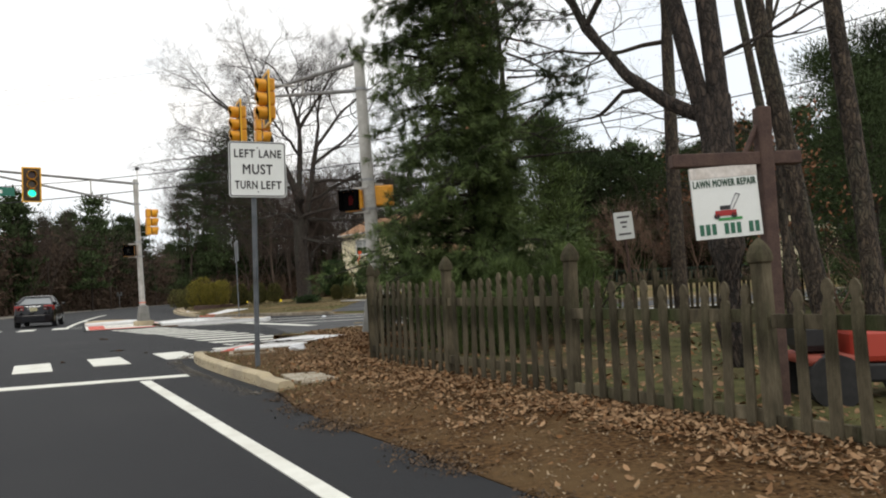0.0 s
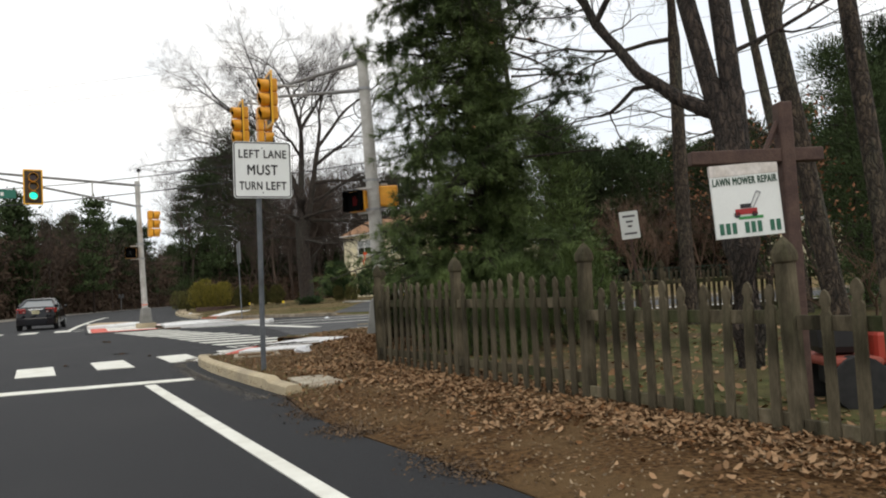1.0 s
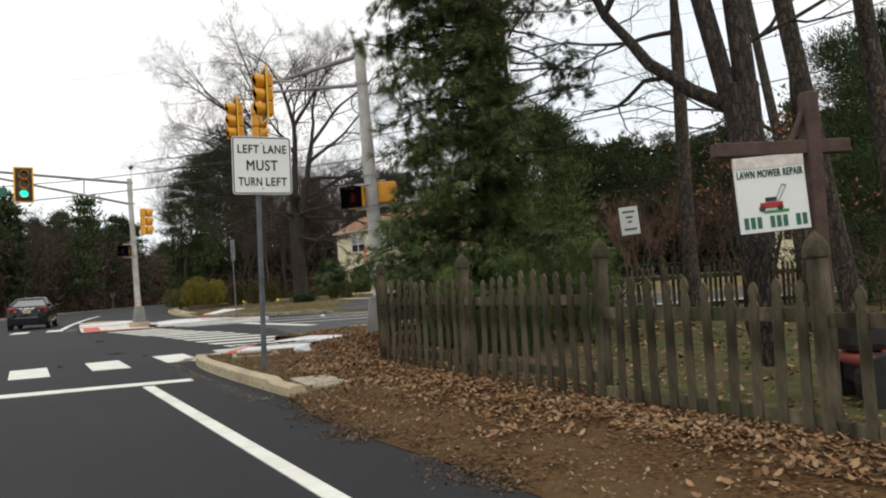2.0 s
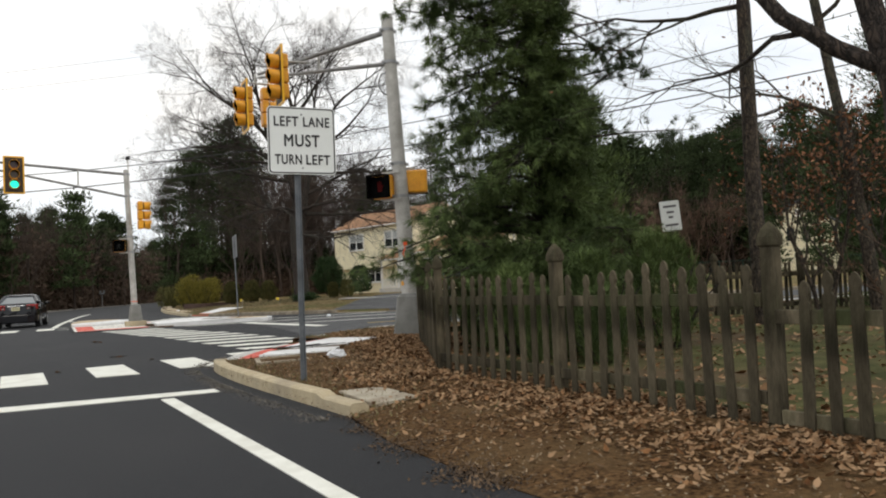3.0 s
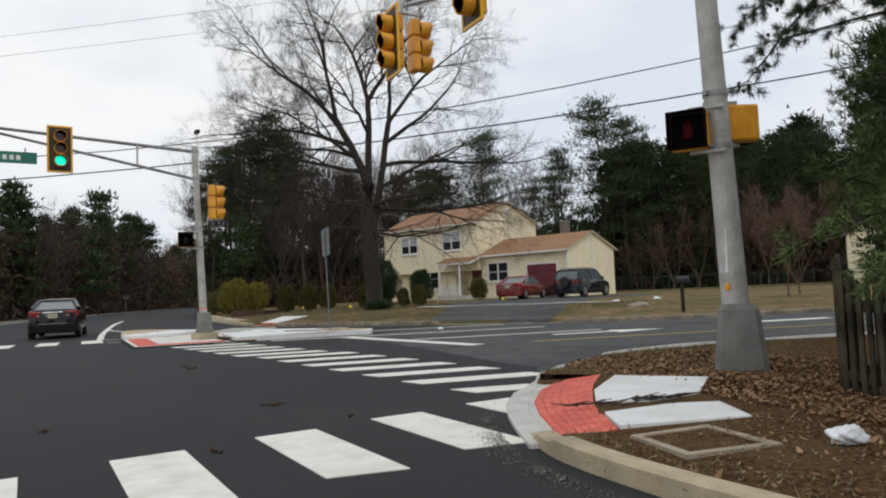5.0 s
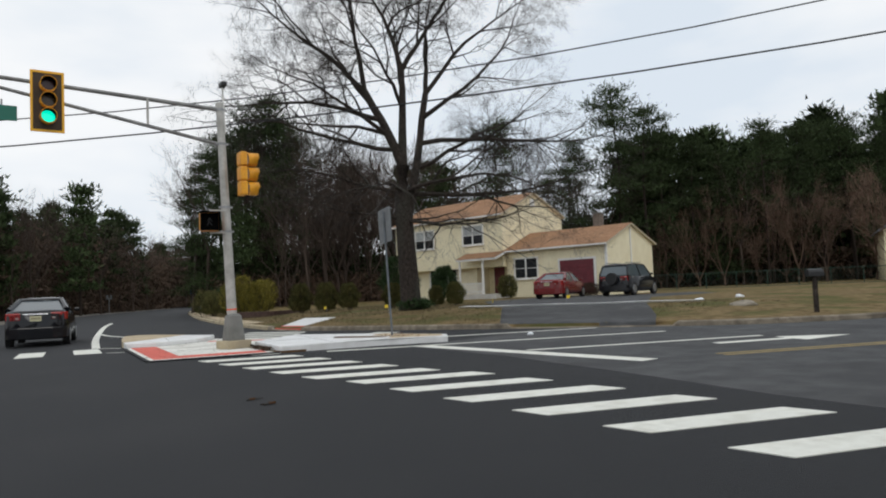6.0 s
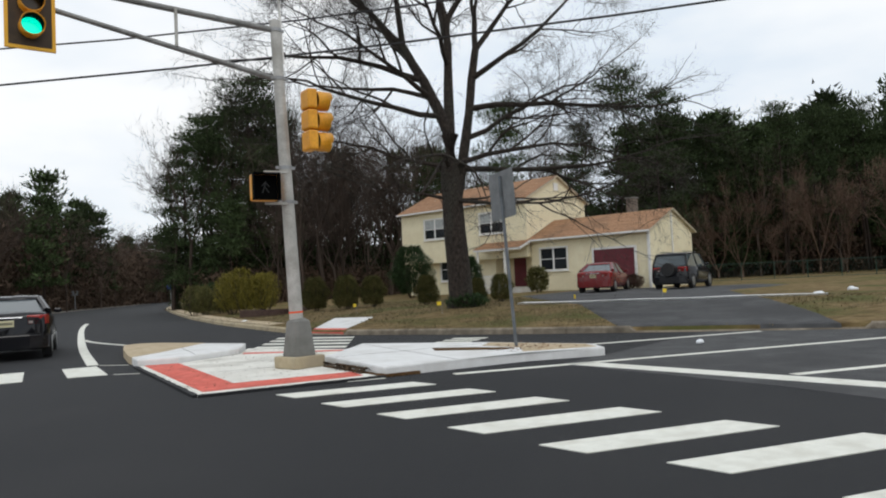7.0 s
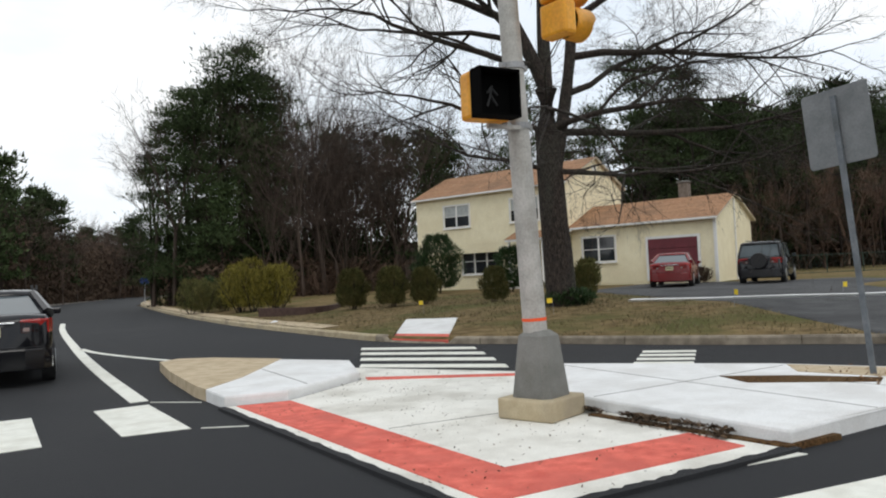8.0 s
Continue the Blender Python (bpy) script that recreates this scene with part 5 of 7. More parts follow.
def vehicle(m, label, paint, L, W, belt, roof, deck, hood, cab, r=0.31, suv=False):
    """A car with its tail at y = 0 and nose at y = L. cab: y of rear glass foot, roof rear, roof front, windscreen foot."""
    root = thing("car", m, label, "car")
    w = W / 2
    def ring(y, top, tuck=0.0, low=0.2):
        a = w - tuck
        return (y, [(0.0, low), (a * 0.86, low), (a * 0.97, low + 0.1), (a, 0.45), (a * 0.995, 0.62), (a * 0.965, top - 0.07), (a * 0.90, top - 0.015), (a * 0.6, top + 0.01), (0.0, top + 0.018)])
    c0, c1, c2, c3 = cab
    st = [ring(0.0, deck - 0.12, 0.16, 0.3), ring(0.05, deck - 0.03, 0.09, 0.26), ring(0.22, deck, 0.04, 0.24), ring(c0, deck + 0.005, 0.01), ring((c0 + c3) / 2, belt, 0.0), ring(c3, hood + 0.06, 0.0), ring(L - 0.9, hood, 0.02), ring(L - 0.3, hood - 0.12, 0.1), ring(L - 0.06, hood - 0.25, 0.2, 0.26), ring(L, hood - 0.33, 0.28, 0.32)]
    body = part("body", loft(st), paint, root, "", smooth=True)
    g = w * 0.90
    t = w * (0.66 if not suv else 0.78)
    base_z = belt - 0.03
    bm = bmesh.new()
    lo = [(g, c0, deck - 0.01), (g, (c0 + c1) / 2 + 0.1, base_z), (g, (c2 + c3) / 2, base_z), (g * 0.97, c3, hood + 0.05)]
    hi = [(t, c1, roof - 0.06), (t * 1.02, c1 * 0.6 + c2 * 0.4, roof - 0.03), (t * 1.02, c1 * 0.2 + c2 * 0.8, roof - 0.03), (t, c2, roof - 0.06)]
    L1 = [bm.verts.new(p) for p in lo]
    H1 = [bm.verts.new(p) for p in hi]
    L2 = [bm.verts.new((-x, y, z)) for x, y, z in lo]
    H2 = [bm.verts.new((-x, y, z)) for x, y, z in hi]
    for i in range(3):
        bm.faces.new((L1[i], L1[i + 1], H1[i + 1], H1[i]))
        bm.faces.new((L2[i], H2[i], H2[i + 1], L2[i + 1]))
        bm.faces.new((H1[i], H1[i + 1], H2[i + 1], H2[i]))
    bm.faces.new((L1[0], H1[0], H2[0], L2[0]))
    bm.faces.new((L1[3], L2[3], H2[3], H1[3]))
    part("glass", bm, CAR_GLASS, root, "tinted cabin glass")
    # roof skin and pillars
    top = []
    for y, z, k in ((c1 - 0.06, roof - 0.07, 0.96), (c1 + 0.12, roof - 0.015, 1.03), ((c1 + c2) / 2, roof + 0.012, 1.05), (c2 - 0.12, roof - 0.015, 1.03), (c2 + 0.05, roof - 0.07, 0.98)):
        top.append((y, [(0.0, z - 0.03), (t * k, z - 0.045), (t * k * 1.015, z - 0.02), (t * k * 0.93, z + 0.012), (t * 0.5, z + 0.03), (0.0, z + 0.036)]))
    part("roof", loft(top), paint, root, smooth=True)
    for s in (1, -1):
        for a, b, r0 in ((lo[0], hi[0], 0.055 if suv else 0.1), (lo[3], hi[3], 0.04), ((g, (c0 + c3) / 2 + 0.1, base_z), (t * 1.02, (c1 + c2) / 2, roof - 0.04), 0.04)):
            part("pillar", bar((s * a[0], a[1], a[2]), (s * b[0], b[1], b[2]), r0, r0 * 0.8, 8), paint, root)
        mirror = boxed(-0.09, 0.09, -0.05, 0.07, -0.06, 0.06, bevel=0.03, m=Matrix.Translation((s * (w + 0.07), c3 - 0.4, belt + 0.08)))
        part("mirror", mirror, paint, root)
    wb0, wb1 = 0.82 if not suv else 0.78, L - 0.86
    for x in (w - 0.1, -w + 0.1):
        for y in (wb0, wb1):
            wheel(root, x, y, r)
    for s in (1, -1):
        plan = [(w - 0.48, 0.0), (w - 0.2, 0.0), (w - 0.085, 0.07), (w - 0.03, 0.3), (w - 0.06, 0.36), (w - 0.48, 0.14)]
        bm = slab([(s * x, y) for x, y in plan][::s], deck - 0.29, deck - 0.07, 0.025)
        part("tail_light", bm, LAMP_RED, root, "wide red wrap-round tail light")
        part("reverse_light", boxed(-0.045, 0.045, -0.012, 0.01, -0.03, 0.03, bevel=0.008, m=Matrix.Translation((s * (w - 0.4), 0.0, deck - 0.235))), LAMP_CLEAR, root)
        part("headlight", boxed(-0.18, 0.18, -0.2, 0.05, -0.08, 0.08, bevel=0.03, m=Matrix.Translation((s * (w - 0.36), L - 0.12, 0.66))), LAMP_CLEAR, root)
    part("number_plate", boxed(-0.155, 0.155, -0.02, 0.0, deck - 0.33, deck - 0.18, bevel=0.004, m=Matrix.Translation((0, 0.01, 0))), PLATE, root, "pale yellow number plate")
    bm = bmesh.new()
    for i in range(6):
        box(bm, -0.12 + i * 0.043, -0.095 + i * 0.043, -0.016, -0.0105, deck - 0.28, deck - 0.22)
    part("plate_bars", bm, SIGN_BLACK, root, "row of dark bars")
    part("boot_trim", boxed(-0.34, 0.34, -0.025, 0.02, deck - 0.135, deck - 0.105, bevel=0.008), CHROME, root, "chrome boot trim")
    plan = [(-w + 0.015, 0.5), (-w + 0.05, 0.14), (-w + 0.16, 0.0), (-w + 0.42, -0.07), (w - 0.42, -0.07), (w - 0.16, 0.0), (w - 0.05, 0.14), (w - 0.015, 0.5)]
    part("bumper", slab(plan, 0.27, 0.6, 0.035), paint, root, smooth=False)
    part("boot_seam", boxed(-w + 0.2, w - 0.2, -0.012, 0.02, 0.61, 0.618), SIGN_BLACK, root)
    if suv:
        part("spare_wheel", bar((0, -0.05, 0.92), (0, -0.24, 0.92), 0.33, 0.31, 24), BLACK, root, "black covered spare wheel")
        for s in (1, -1):
            part("roof_rail", bar((s * 0.55, c1 + 0.1, roof + 0.07), (s * 0.55, c2 - 0.1, roof + 0.07), 0.018, 0.018, 8), BLACK, root)
    return root


vehicle(pose(0.36, 40.7, 0.008, 0, 0, -8.0), "black sedan waiting on the fresh asphalt", CAR_BLACK, 4.5, 1.8, 1.02, 1.5, 1.12, 0.93, (0.62, 1.5, 2.75, 3.45), r=0.32)
vehicle(pose(25.3, 46.55, far_height(26, 47) + 0.01, 0, 0, -60), "red sedan parked on the driveway", CAR_RED, 4.5, 1.78, 0.93, 1.44, 1.04, 0.88, (0.7, 1.4, 2.75, 3.45))
vehicle(pose(27.75, 43.95, far_height(28, 44) + 0.01, 0, 0, -69), "dark grey off-road car with spare wheel parked on the driveway", CAR_GREY, 4.4, 1.8, 1.05, 1.7, 1.1, 1.0, (0.1, 0.35, 2.6, 3.3), r=0.35, suv=True)

# ---------------------------------------------------------------- plants
class Wood:
    """Gathers tapered limbs and leaf cards of one plant as plain lists."""
    def __init__(self, seed):
        self.v, self.f, self.lv, self.lf = [], [], [], []
        self.rng = random.Random(seed)
        self.leaf = 0.03
        self.spray = None
        self.short = False

    def ring(self, c, d, r, n):
        q = d.to_track_quat("Z", "Y").to_matrix()
        k = len(self.v)
        self.v += [tuple(c + q @ Vector((r * math.cos(2 * math.pi * i / n), r * math.sin(2 * math.pi * i / n), 0))) for i in range(n)]
        return k

    def limb(self, p, d, length, r0, r1, n=5, bits=5, wander=0.12, lift=0.0):
        """One bending limb; returns the points along it with way and radius."""
        rng = self.rng
        out = []
        d = d.normalized()
        k = self.ring(p, d, r0, n)
        for i in range(bits):
            d = (d + Vector((rng.gauss(0, wander), rng.gauss(0, wander), rng.gauss(0, wander) + lift))).normalized()
            p = p + d * (length / bits)
            r = r0 + (r1 - r0) * (i + 1) / bits
            j = self.ring(p, d, r, n)
            self.f += [(k + a, k + (a + 1) % n, j + (a + 1) % n, j + a) for a in range(n)]
            k = j
            out.append((p.copy(), d.copy(), r))
        return out

    def bare(self, p, d, length, r, level, sides=6, spread=0.75, lift=0.03, leaves=0.0, wander=0.13, kids=(4, 6)):
        rng = self.rng
        pts = self.limb(p, d, length, r, r * (0.45 if level else 0.3), max(3, sides), 5 if level > 1 else 2 if self.short and not level else 3, wander, lift)
        if level == 0:
            if self.spray:
                size, n, width = self.spray
                for q, w, _ in pts:
                    self.tuft(q, w, size, n, width, 0.4)
            if leaves:
                for q, w, _ in pts:
                    if rng.random() < leaves:
                        self.card(q, self.leaf)
            return
        n = rng.randint(*kids)
        for i in range(n):
            q, w, rr = pts[min(len(pts) - 1, 1 + int((i + rng.random()) * (len(pts) - 1) / n))]
            side = Vector((rng.gauss(0, 1), rng.gauss(0, 1), rng.gauss(0, 0.6)))
            side = (side - w * side.dot(w)).normalized()
            a = rng.uniform(0.5, 1.0) * spread
            nd = (w * math.cos(a) + side * math.sin(a)).normalized()
            self.bare(q, nd, length * rng.uniform(0.45, 0.72), rr * rng.uniform(0.58, 0.82), level - 1, sides - 1, spread, lift, leaves, wander * 1.15, kids)
        q, w, rr = pts[-1]
        self.bare(q, w, length * 0.62, rr, level - 1, sides - 1, spread, lift, leaves, wander * 1.1, kids)

    def card(self, c, s, d=None):
        rng = self.rng
        a = Vector((rng.gauss(0, 1), rng.gauss(0, 1), rng.gauss(0, 1))).normalized()
        b = a.orthogonal().normalized()
        k = len(self.lv)
        self.lv += [tuple(c - a * s), tuple(c + b * s * 0.5), tuple(c + a * s), tuple(c - b * s * 0.5)]
        self.lf.append((k, k + 1, k + 2, k + 3))

    def tuft(self, c, d, s, n, width=0.07, fan=0.6):
        """A spray of needles round the tip of a twig."""
        rng = self.rng
        for _ in range(n):
            w = (d * 0.7 + Vector((rng.gauss(0, fan), rng.gauss(0, fan), rng.gauss(0, fan)))).normalized()
            b = w.orthogonal().normalized() if rng.random() < 0.5 else w.cross(Vector((0, 0, 1))).normalized()
            k = len(self.lv)
            l = s * rng.uniform(0.7, 1.2)
            o = c + Vector((rng.gauss(0, 0.15), rng.gauss(0, 0.15), rng.gauss(0, 0.15))) * s
            self.lv += [tuple(o - b * l * width), tuple(o + b * l * width), tuple(o + w * l)]
            self.lf.append((k, k + 1, k + 2))

    def meshes(self, wood, leaf):
        a = raw("trunk", self.v, self.f, wood)
        a.polygons.foreach_set("use_smooth", [True] * len(a.polygons))
        b = raw("crown", self.lv, self.lf, leaf) if self.lf else None
        return a, b


def tree(name, m, label, trunk, crown, group=""):
    root = thing(name, m, label, "tree", group)
    piece("trunk", trunk, root)
    if crown:
        piece("crown", crown, root)
    return root


def pine(seed, height, radius, clear, clump, r=0.2, layers=26, size=0.018, wide=0.13, taper=0.6, puff=0.036, rise=0.3):
    """A pine: a straight stem, whorls of rising limbs, and flat-bottomed clumps of fine needles on their outer halves."""
    w = Wood(seed)
    rng = w.rng
    stem = w.limb(Vector((0, 0, -0.02 * height)), Vector((0, 0, 1)), height * 1.0, r, r * 0.15, 6, 8, 0.018)

    def puffed(c, k):
        up = Vector((0, 0, 1))
        for _ in range(int(clump * k)):
            o = Vector((rng.gauss(0, 1), rng.gauss(0, 1), abs(rng.gauss(0, 0.62)) - 0.25)) * (puff * height * k)
            d = (o.normalized() * 0.8 + up * 0.7 + Vector((rng.gauss(0, 0.5), rng.gauss(0, 0.5), rng.gauss(0, 0.5)))).normalized()
            side = d.cross(Vector((rng.gauss(0, 1), rng.gauss(0, 1), rng.gauss(0, 1)))).normalized()
            l = size * height * rng.uniform(0.7, 1.3)
            k0 = len(w.lv)
            w.lv += [tuple(c + o - side * l * wide), tuple(c + o + side * l * wide), tuple(c + o + d * l)]
            w.lf.append((k0, k0 + 1, k0 + 2))

    for i in range(layers):
        k = max(0.0, min(0.98, (i + rng.uniform(-0.35, 0.35)) / layers))
        z = clear * height + (1 - clear) * height * k
        at = stem[min(7, int(z / height * 8))][0]
        reach = radius * height * ((1 - k) ** taper * rng.uniform(0.5, 1.25) + 0.1)
        for j in range(rng.randint(2, 4)):
            a = rng.uniform(0, 2 * math.pi)
            d = Vector((math.cos(a), math.sin(a), rng.uniform(-0.15, rise)))
            pts = w.limb(Vector((at.x * 0.9, at.y * 0.9, z)), d, reach * rng.uniform(0.45, 1.15), r * 0.22, r * 0.06, 3, 3, 0.12, 0.05)
            for q, dd, _ in pts[0 if k > 0.7 else 1:]:
                puffed(q, rng.uniform(0.7, 1.15))
                if rng.random() < 0.55:
                    puffed(q + Vector((rng.gauss(0, 0.035), rng.gauss(0, 0.035), rng.gauss(0, 0.012))) * height, rng.uniform(0.5, 0.9))
    puffed(stem[-1][0], 0.8)
    return w


def limb_part(root, seed, start, way, length, r, level, material, leaf=None, leaves=0.0, spread=0.8, lift=0.01, wander=0.11, kids=(4, 6), spray=None):
    """One branching limb as a part of its tree."""
    w = Wood(seed)
    w.spray = spray
    w.bare(start, way, length, r, level, 6, spread, lift, leaves, wander, kids)
    a, b = w.meshes(material, leaf or OAK_LEAF)
    ob = piece("limb", a, root)
    if b and spray:
        tagged(piece("twig_spray", b, ob), kind="stuff")
    elif b:
        piece("leaves", b, ob)["label"] = "dry brown clinging leaves"
    return ob


def bare_tree(seed, height, r, level=4, spread=0.7, leaves=0.0, trunk=0.3, lift=0.04, kids=(3, 5), spray=None, sides=6):
    w = Wood(seed)
    w.spray, w.short = spray, True
    rng = w.rng
    pts = w.limb(Vector((0, 0, -0.02 * height)), Vector((0, 0, 1)), height * trunk, r, r * 0.75, 6, 4, 0.03)
    q, d, rr = pts[-1]
    for i in range(4):
        a = 2 * math.pi * (i + rng.random() * 0.5) / 4
        nd = (d + Vector((math.cos(a), math.sin(a), 0)) * rng.uniform(0.25, 0.6)).normalized()
        w.bare(q, nd, height * 0.3, rr * 0.62, level - 1, sides, spread, lift, leaves, 0.12, kids)
    return w


# woods: a few grown trees, repeated with turn and size
STAND = [pine(s, 1.0, rad, c, 46, 0.010, lay, 0.018, 0.125, t, 0.031).meshes(STEM_BARK, FAR_NEEDLES) for s, c, t, rad, lay in ((1, 0.10, 0.7, 0.2, 19), (2, 0.36, 0.5, 0.19, 15), (3, 0.48, 0.42, 0.17, 12))]
FAR_PINES = [pine(s, 1.0, rad, c, 17, 0.010, lay, 0.034, 0.2, t, 0.036).meshes(STEM_BARK, FAR_NEEDLES) for s, c, t, rad, lay in ((4, 0.18, 0.65, 0.17, 17), (5, 0.34, 0.5, 0.16, 14), (6, 0.5, 0.4, 0.15, 11), (7, 0.1, 0.75, 0.18, 18))]
FAR_BARE = [bare_tree(s, 1.0, 0.010, 3, 0.6, 0.0, tr, 0.06, (3, 4), (0.06, 5, 0.014), 4).meshes(GREY_TWIG, GREY_TWIG) for s, tr in ((11, 0.3), (12, 0.2), (13, 0.36), (14, 0.15))]

RUST_TWIG = surface("rust_brown_twigs", (0.095, 0.063, 0.047), (0.175, 0.116, 0.085), 0.5, 0.95, fine=10, objects=0.25, gloss=0.12)
SAPLINGS = [bare_tree(s, 1.0, 0.009, 3, 0.6, 0.0, tr, 0.05, (3, 4), (0.07, 6, 0.02), 4).meshes(RUST_TWIG, RUST_TWIG) for s, tr in ((15, 0.14), (16, 0.2), (17, 0.1))]


def thicket(seed, leaves=0.3):
    w = Wood(seed)
    w.leaf, w.short = 0.008, True
    for i in range(5):
        a = w.rng.uniform(0, 6.3)
        w.bare(Vector((math.cos(a) * 0.25, math.sin(a) * 0.25, -0.05)), Vector((math.cos(a) * 0.45, math.sin(a) * 0.45, 1)), 0.5, 0.012, 2, 3, 0.7, 0.03, leaves, 0.15, (3, 4))
    return w


THICKETS = [thicket(s).meshes(RUST_TWIG, OAK_LEAF) for s in (21, 22, 23)]
rng = random.Random(5)


def wood_tree(x, y, h, evergreen, z=0.0, which=None, kinds=None):
    kinds = kinds or (FAR_PINES if evergreen else FAR_BARE)
    me = rng.choice(kinds) if which is None else kinds[which]
    label = "tall dark pine at the edge of the woods" if evergreen else "leafless brown tree at the edge of the woods"
    w = h * rng.uniform(0.85, 1.2)
    tree("pine_tree" if evergreen else "bare_tree", Matrix.LocRotScale((x, y, z), Euler((0, 0, rng.uniform(0, 6.3))), (w, w, h)), label, me[0], me[1], "woodland trees")


def thicket_at(x, y, h, z=0.0):
    me = rng.choice(THICKETS)
    root = thing("thicket", Matrix.LocRotScale((x, y, z), Euler((0, 0, rng.uniform(0, 6.3))), (h * 1.5, h * 1.5, h)), "leafless brown undergrowth below the trees", "shrub", "undergrowth", "stuff")
    piece("framework", me[0], root)
    piece("crown", me[1], root)


def spot(a, b, depth, k, d):
    dx, dy = b[0] - a[0], b[1] - a[1]
    n = math.hypot(dx, dy)
    return a[0] + dx * k - dy / n * depth * d, a[1] + dy * k + dx / n * depth * d


def wood_belt(a, b, depth, count, h0, h1, share, under=0, uh=(2.0, 4.5)):
    """Trees strewn over a strip from a to b, as deep as given to the left of that way."""
    for i in range(count):
        x, y = spot(a, b, depth, (i + rng.random()) / count, rng.random())
        wood_tree(x, y, rng.uniform(h0, h1), rng.random() < share)
    for i in range(under // 2):
        x, y = spot(a, b, depth, rng.random(), rng.random() * 0.4)
        thicket_at(x, y, rng.uniform(*uh))


def wood_fill(a, b, depth, top, count, material, label, seed, size=0.5):
    """Low growth between the trunks, too far and too tangled to count."""
    r = random.Random(seed)
    w = Wood(seed)
    for i in range(count):
        k = r.random()
        x, y = spot(a, b, depth, k, r.random())
        crest = top * (0.75 + 0.35 * noise.noise((k * 31, seed, 0)) + 0.2 * noise.noise((k * 110, seed, 3)))
        w.tuft(Vector((x, y, crest * r.random() ** 1.2)), Vector((0, 0, 0.6)), size, 2, 0.16, 0.6)
    tagged(new("undergrowth", raw("undergrowth", w.lv, w.lf, material)), label, "undergrowth", kind="stuff")


GREEN_FILL, BROWN_FILL = "dark evergreen growth between the trunks", "leafless brown saplings between the trunks"
# left of the bend of the road
wood_belt((-15, 66), (4, 100), 16, 30, 11, 15, 0.4, 8, (2.5, 5))
wood_belt((3, 98), (42, 192), 20, 112, 12.5, 16.5, 0.24, 8, (3, 6))
wood_fill((-16, 64), (44, 196), 12, 12.5, 36000, TWIG, BROWN_FILL, 91, 0.8)
wood_fill((-18, 66), (42, 198), 9, 8.0, 9000, FAR_NEEDLES, GREEN_FILL, 92, 0.6)
# right of it, past the pines
wood_belt((52, 190), (28, 112), 18, 34, 12, 17, 0.25, 8, (3, 5))
wood_fill((54, 192), (27, 110), 16, 8.0, 9000, TWIG, BROWN_FILL, 93, 0.8)
wood_belt((28, 194), (82, 204), 14, 34, 13, 18, 0.3, 6, (3, 5))
wood_fill((28, 196), (84, 206), 10, 9, 7000, TWIG, BROWN_FILL, 99, 0.9)
# stand of pines past the shrubs
for x, y, h, k in ((20.5, 81, 19.6, 1), (22.3, 83, 18.2, 1), (18.8, 80.5, 17.6, 2), (22.6, 80.2, 16.5, 2), (17.6, 84, 16.5, 1), (16.6, 79.5, 15.0, 0), (22.8, 86.5, 16.0, 1), (15.0, 81.0, 14.0, 0), (14.6, 84, 12, 0), (21.6, 78.6, 13.0, 0), (19.6, 77.8, 10.5, 0), (16.6, 77.6, 9.5, 0), (21.0, 86, 17.5, 2), (18.6, 87, 15.5, 1)):
    wood_tree(x, y, h, True, 0.4, k, STAND)
for x, y, h, k in ((14.8, 79.5, 17.5, 0), (14.4, 83, 14.5, 2), (15.4, 86, 15.5, 0), (22.2, 74.5, 14.0, 2), (20.4, 73.5, 9.0, 1)):
    wood_tree(x, y, h, False, 0.4, k)
wood_belt((17.5, 72), (29, 76), 6, 8, 7, 11, 0.1, 18, (2.0, 4.0))
wood_fill((15.5, 76.5), (34, 79), 9, 7.0, 14000, FAR_NEEDLES, GREEN_FILL, 94, 0.4)
wood_fill((15.5, 74), (32, 76), 8, 4.0, 7000, TWIG, BROWN_FILL, 95, 0.45)
# bare trees between the stand and the house
wood_belt((24, 73), (37, 78), 12, 40, 14, 21.5, 0.0, 6)
# behind the house and round the crossing road
wood_belt((30, 86), (48, 76), 12, 28, 12, 16.5, 0.15, 4)
for x, y, h, k in ((55.0, 71.0, 21.8, 1), (54.0, 65.5, 18.6, 1), (57.0, 66.5, 17.0, 0), (51.5, 73.0, 16.5, 2), (40.4, 72.0, 17.4, 1), (34.9, 73.5, 13.0, 0), (33.4, 74.5, 11.5, 0), (50.0, 72.5, 14.6, 0), (47.6, 73.0, 13.2, 0), (59.5, 64.5, 15.5, 1), (61.5, 63.0, 14.0, 0), (65.6, 61.0, 17.0, 2), (68.5, 62.5, 16.2, 2), (71.0, 60.5, 17.2, 1), (76.5, 61.5, 17.8, 2), (79.5, 60.0, 18.6, 2), (82.0, 61.5, 18.4, 1), (85.5, 59.5, 17.6, 2)):
    wood_tree(x, y, h, True, 0.0, k, STAND)
for x, y, h, k in ((42.8, 72.5, 18.0, 0), (44.4, 73.0, 18.8, 2), (46.0, 73.5, 18.2, 1), (37.0, 74.0, 16.0, 3), (52.5, 70.0, 15.0, 2), (63.0, 62.0, 15.5, 0), (74.0, 60.0, 15.0, 1)):
    wood_tree(x, y, h, False, 0.0, k)
wood_belt((58, 68), (96, 60), 14, 52, 14.0, 18.0, 0.8, 8, (3, 6))
wood_belt((95, 69), (110, 6), 18, 72, 19, 25, 0.72, 8, (3, 6))
wood_fill((42, 78), (98, 66), 12, 12.5, 22000, FAR_NEEDLES, GREEN_FILL, 96, 1.0)
wood_fill((97, 72), (112, 4), 12, 15, 18000, FAR_NEEDLES, GREEN_FILL, 97, 1.0)
wood_fill((44, 70), (97, 59), 5, 6, 7000, TWIG, BROWN_FILL, 98, 0.6)
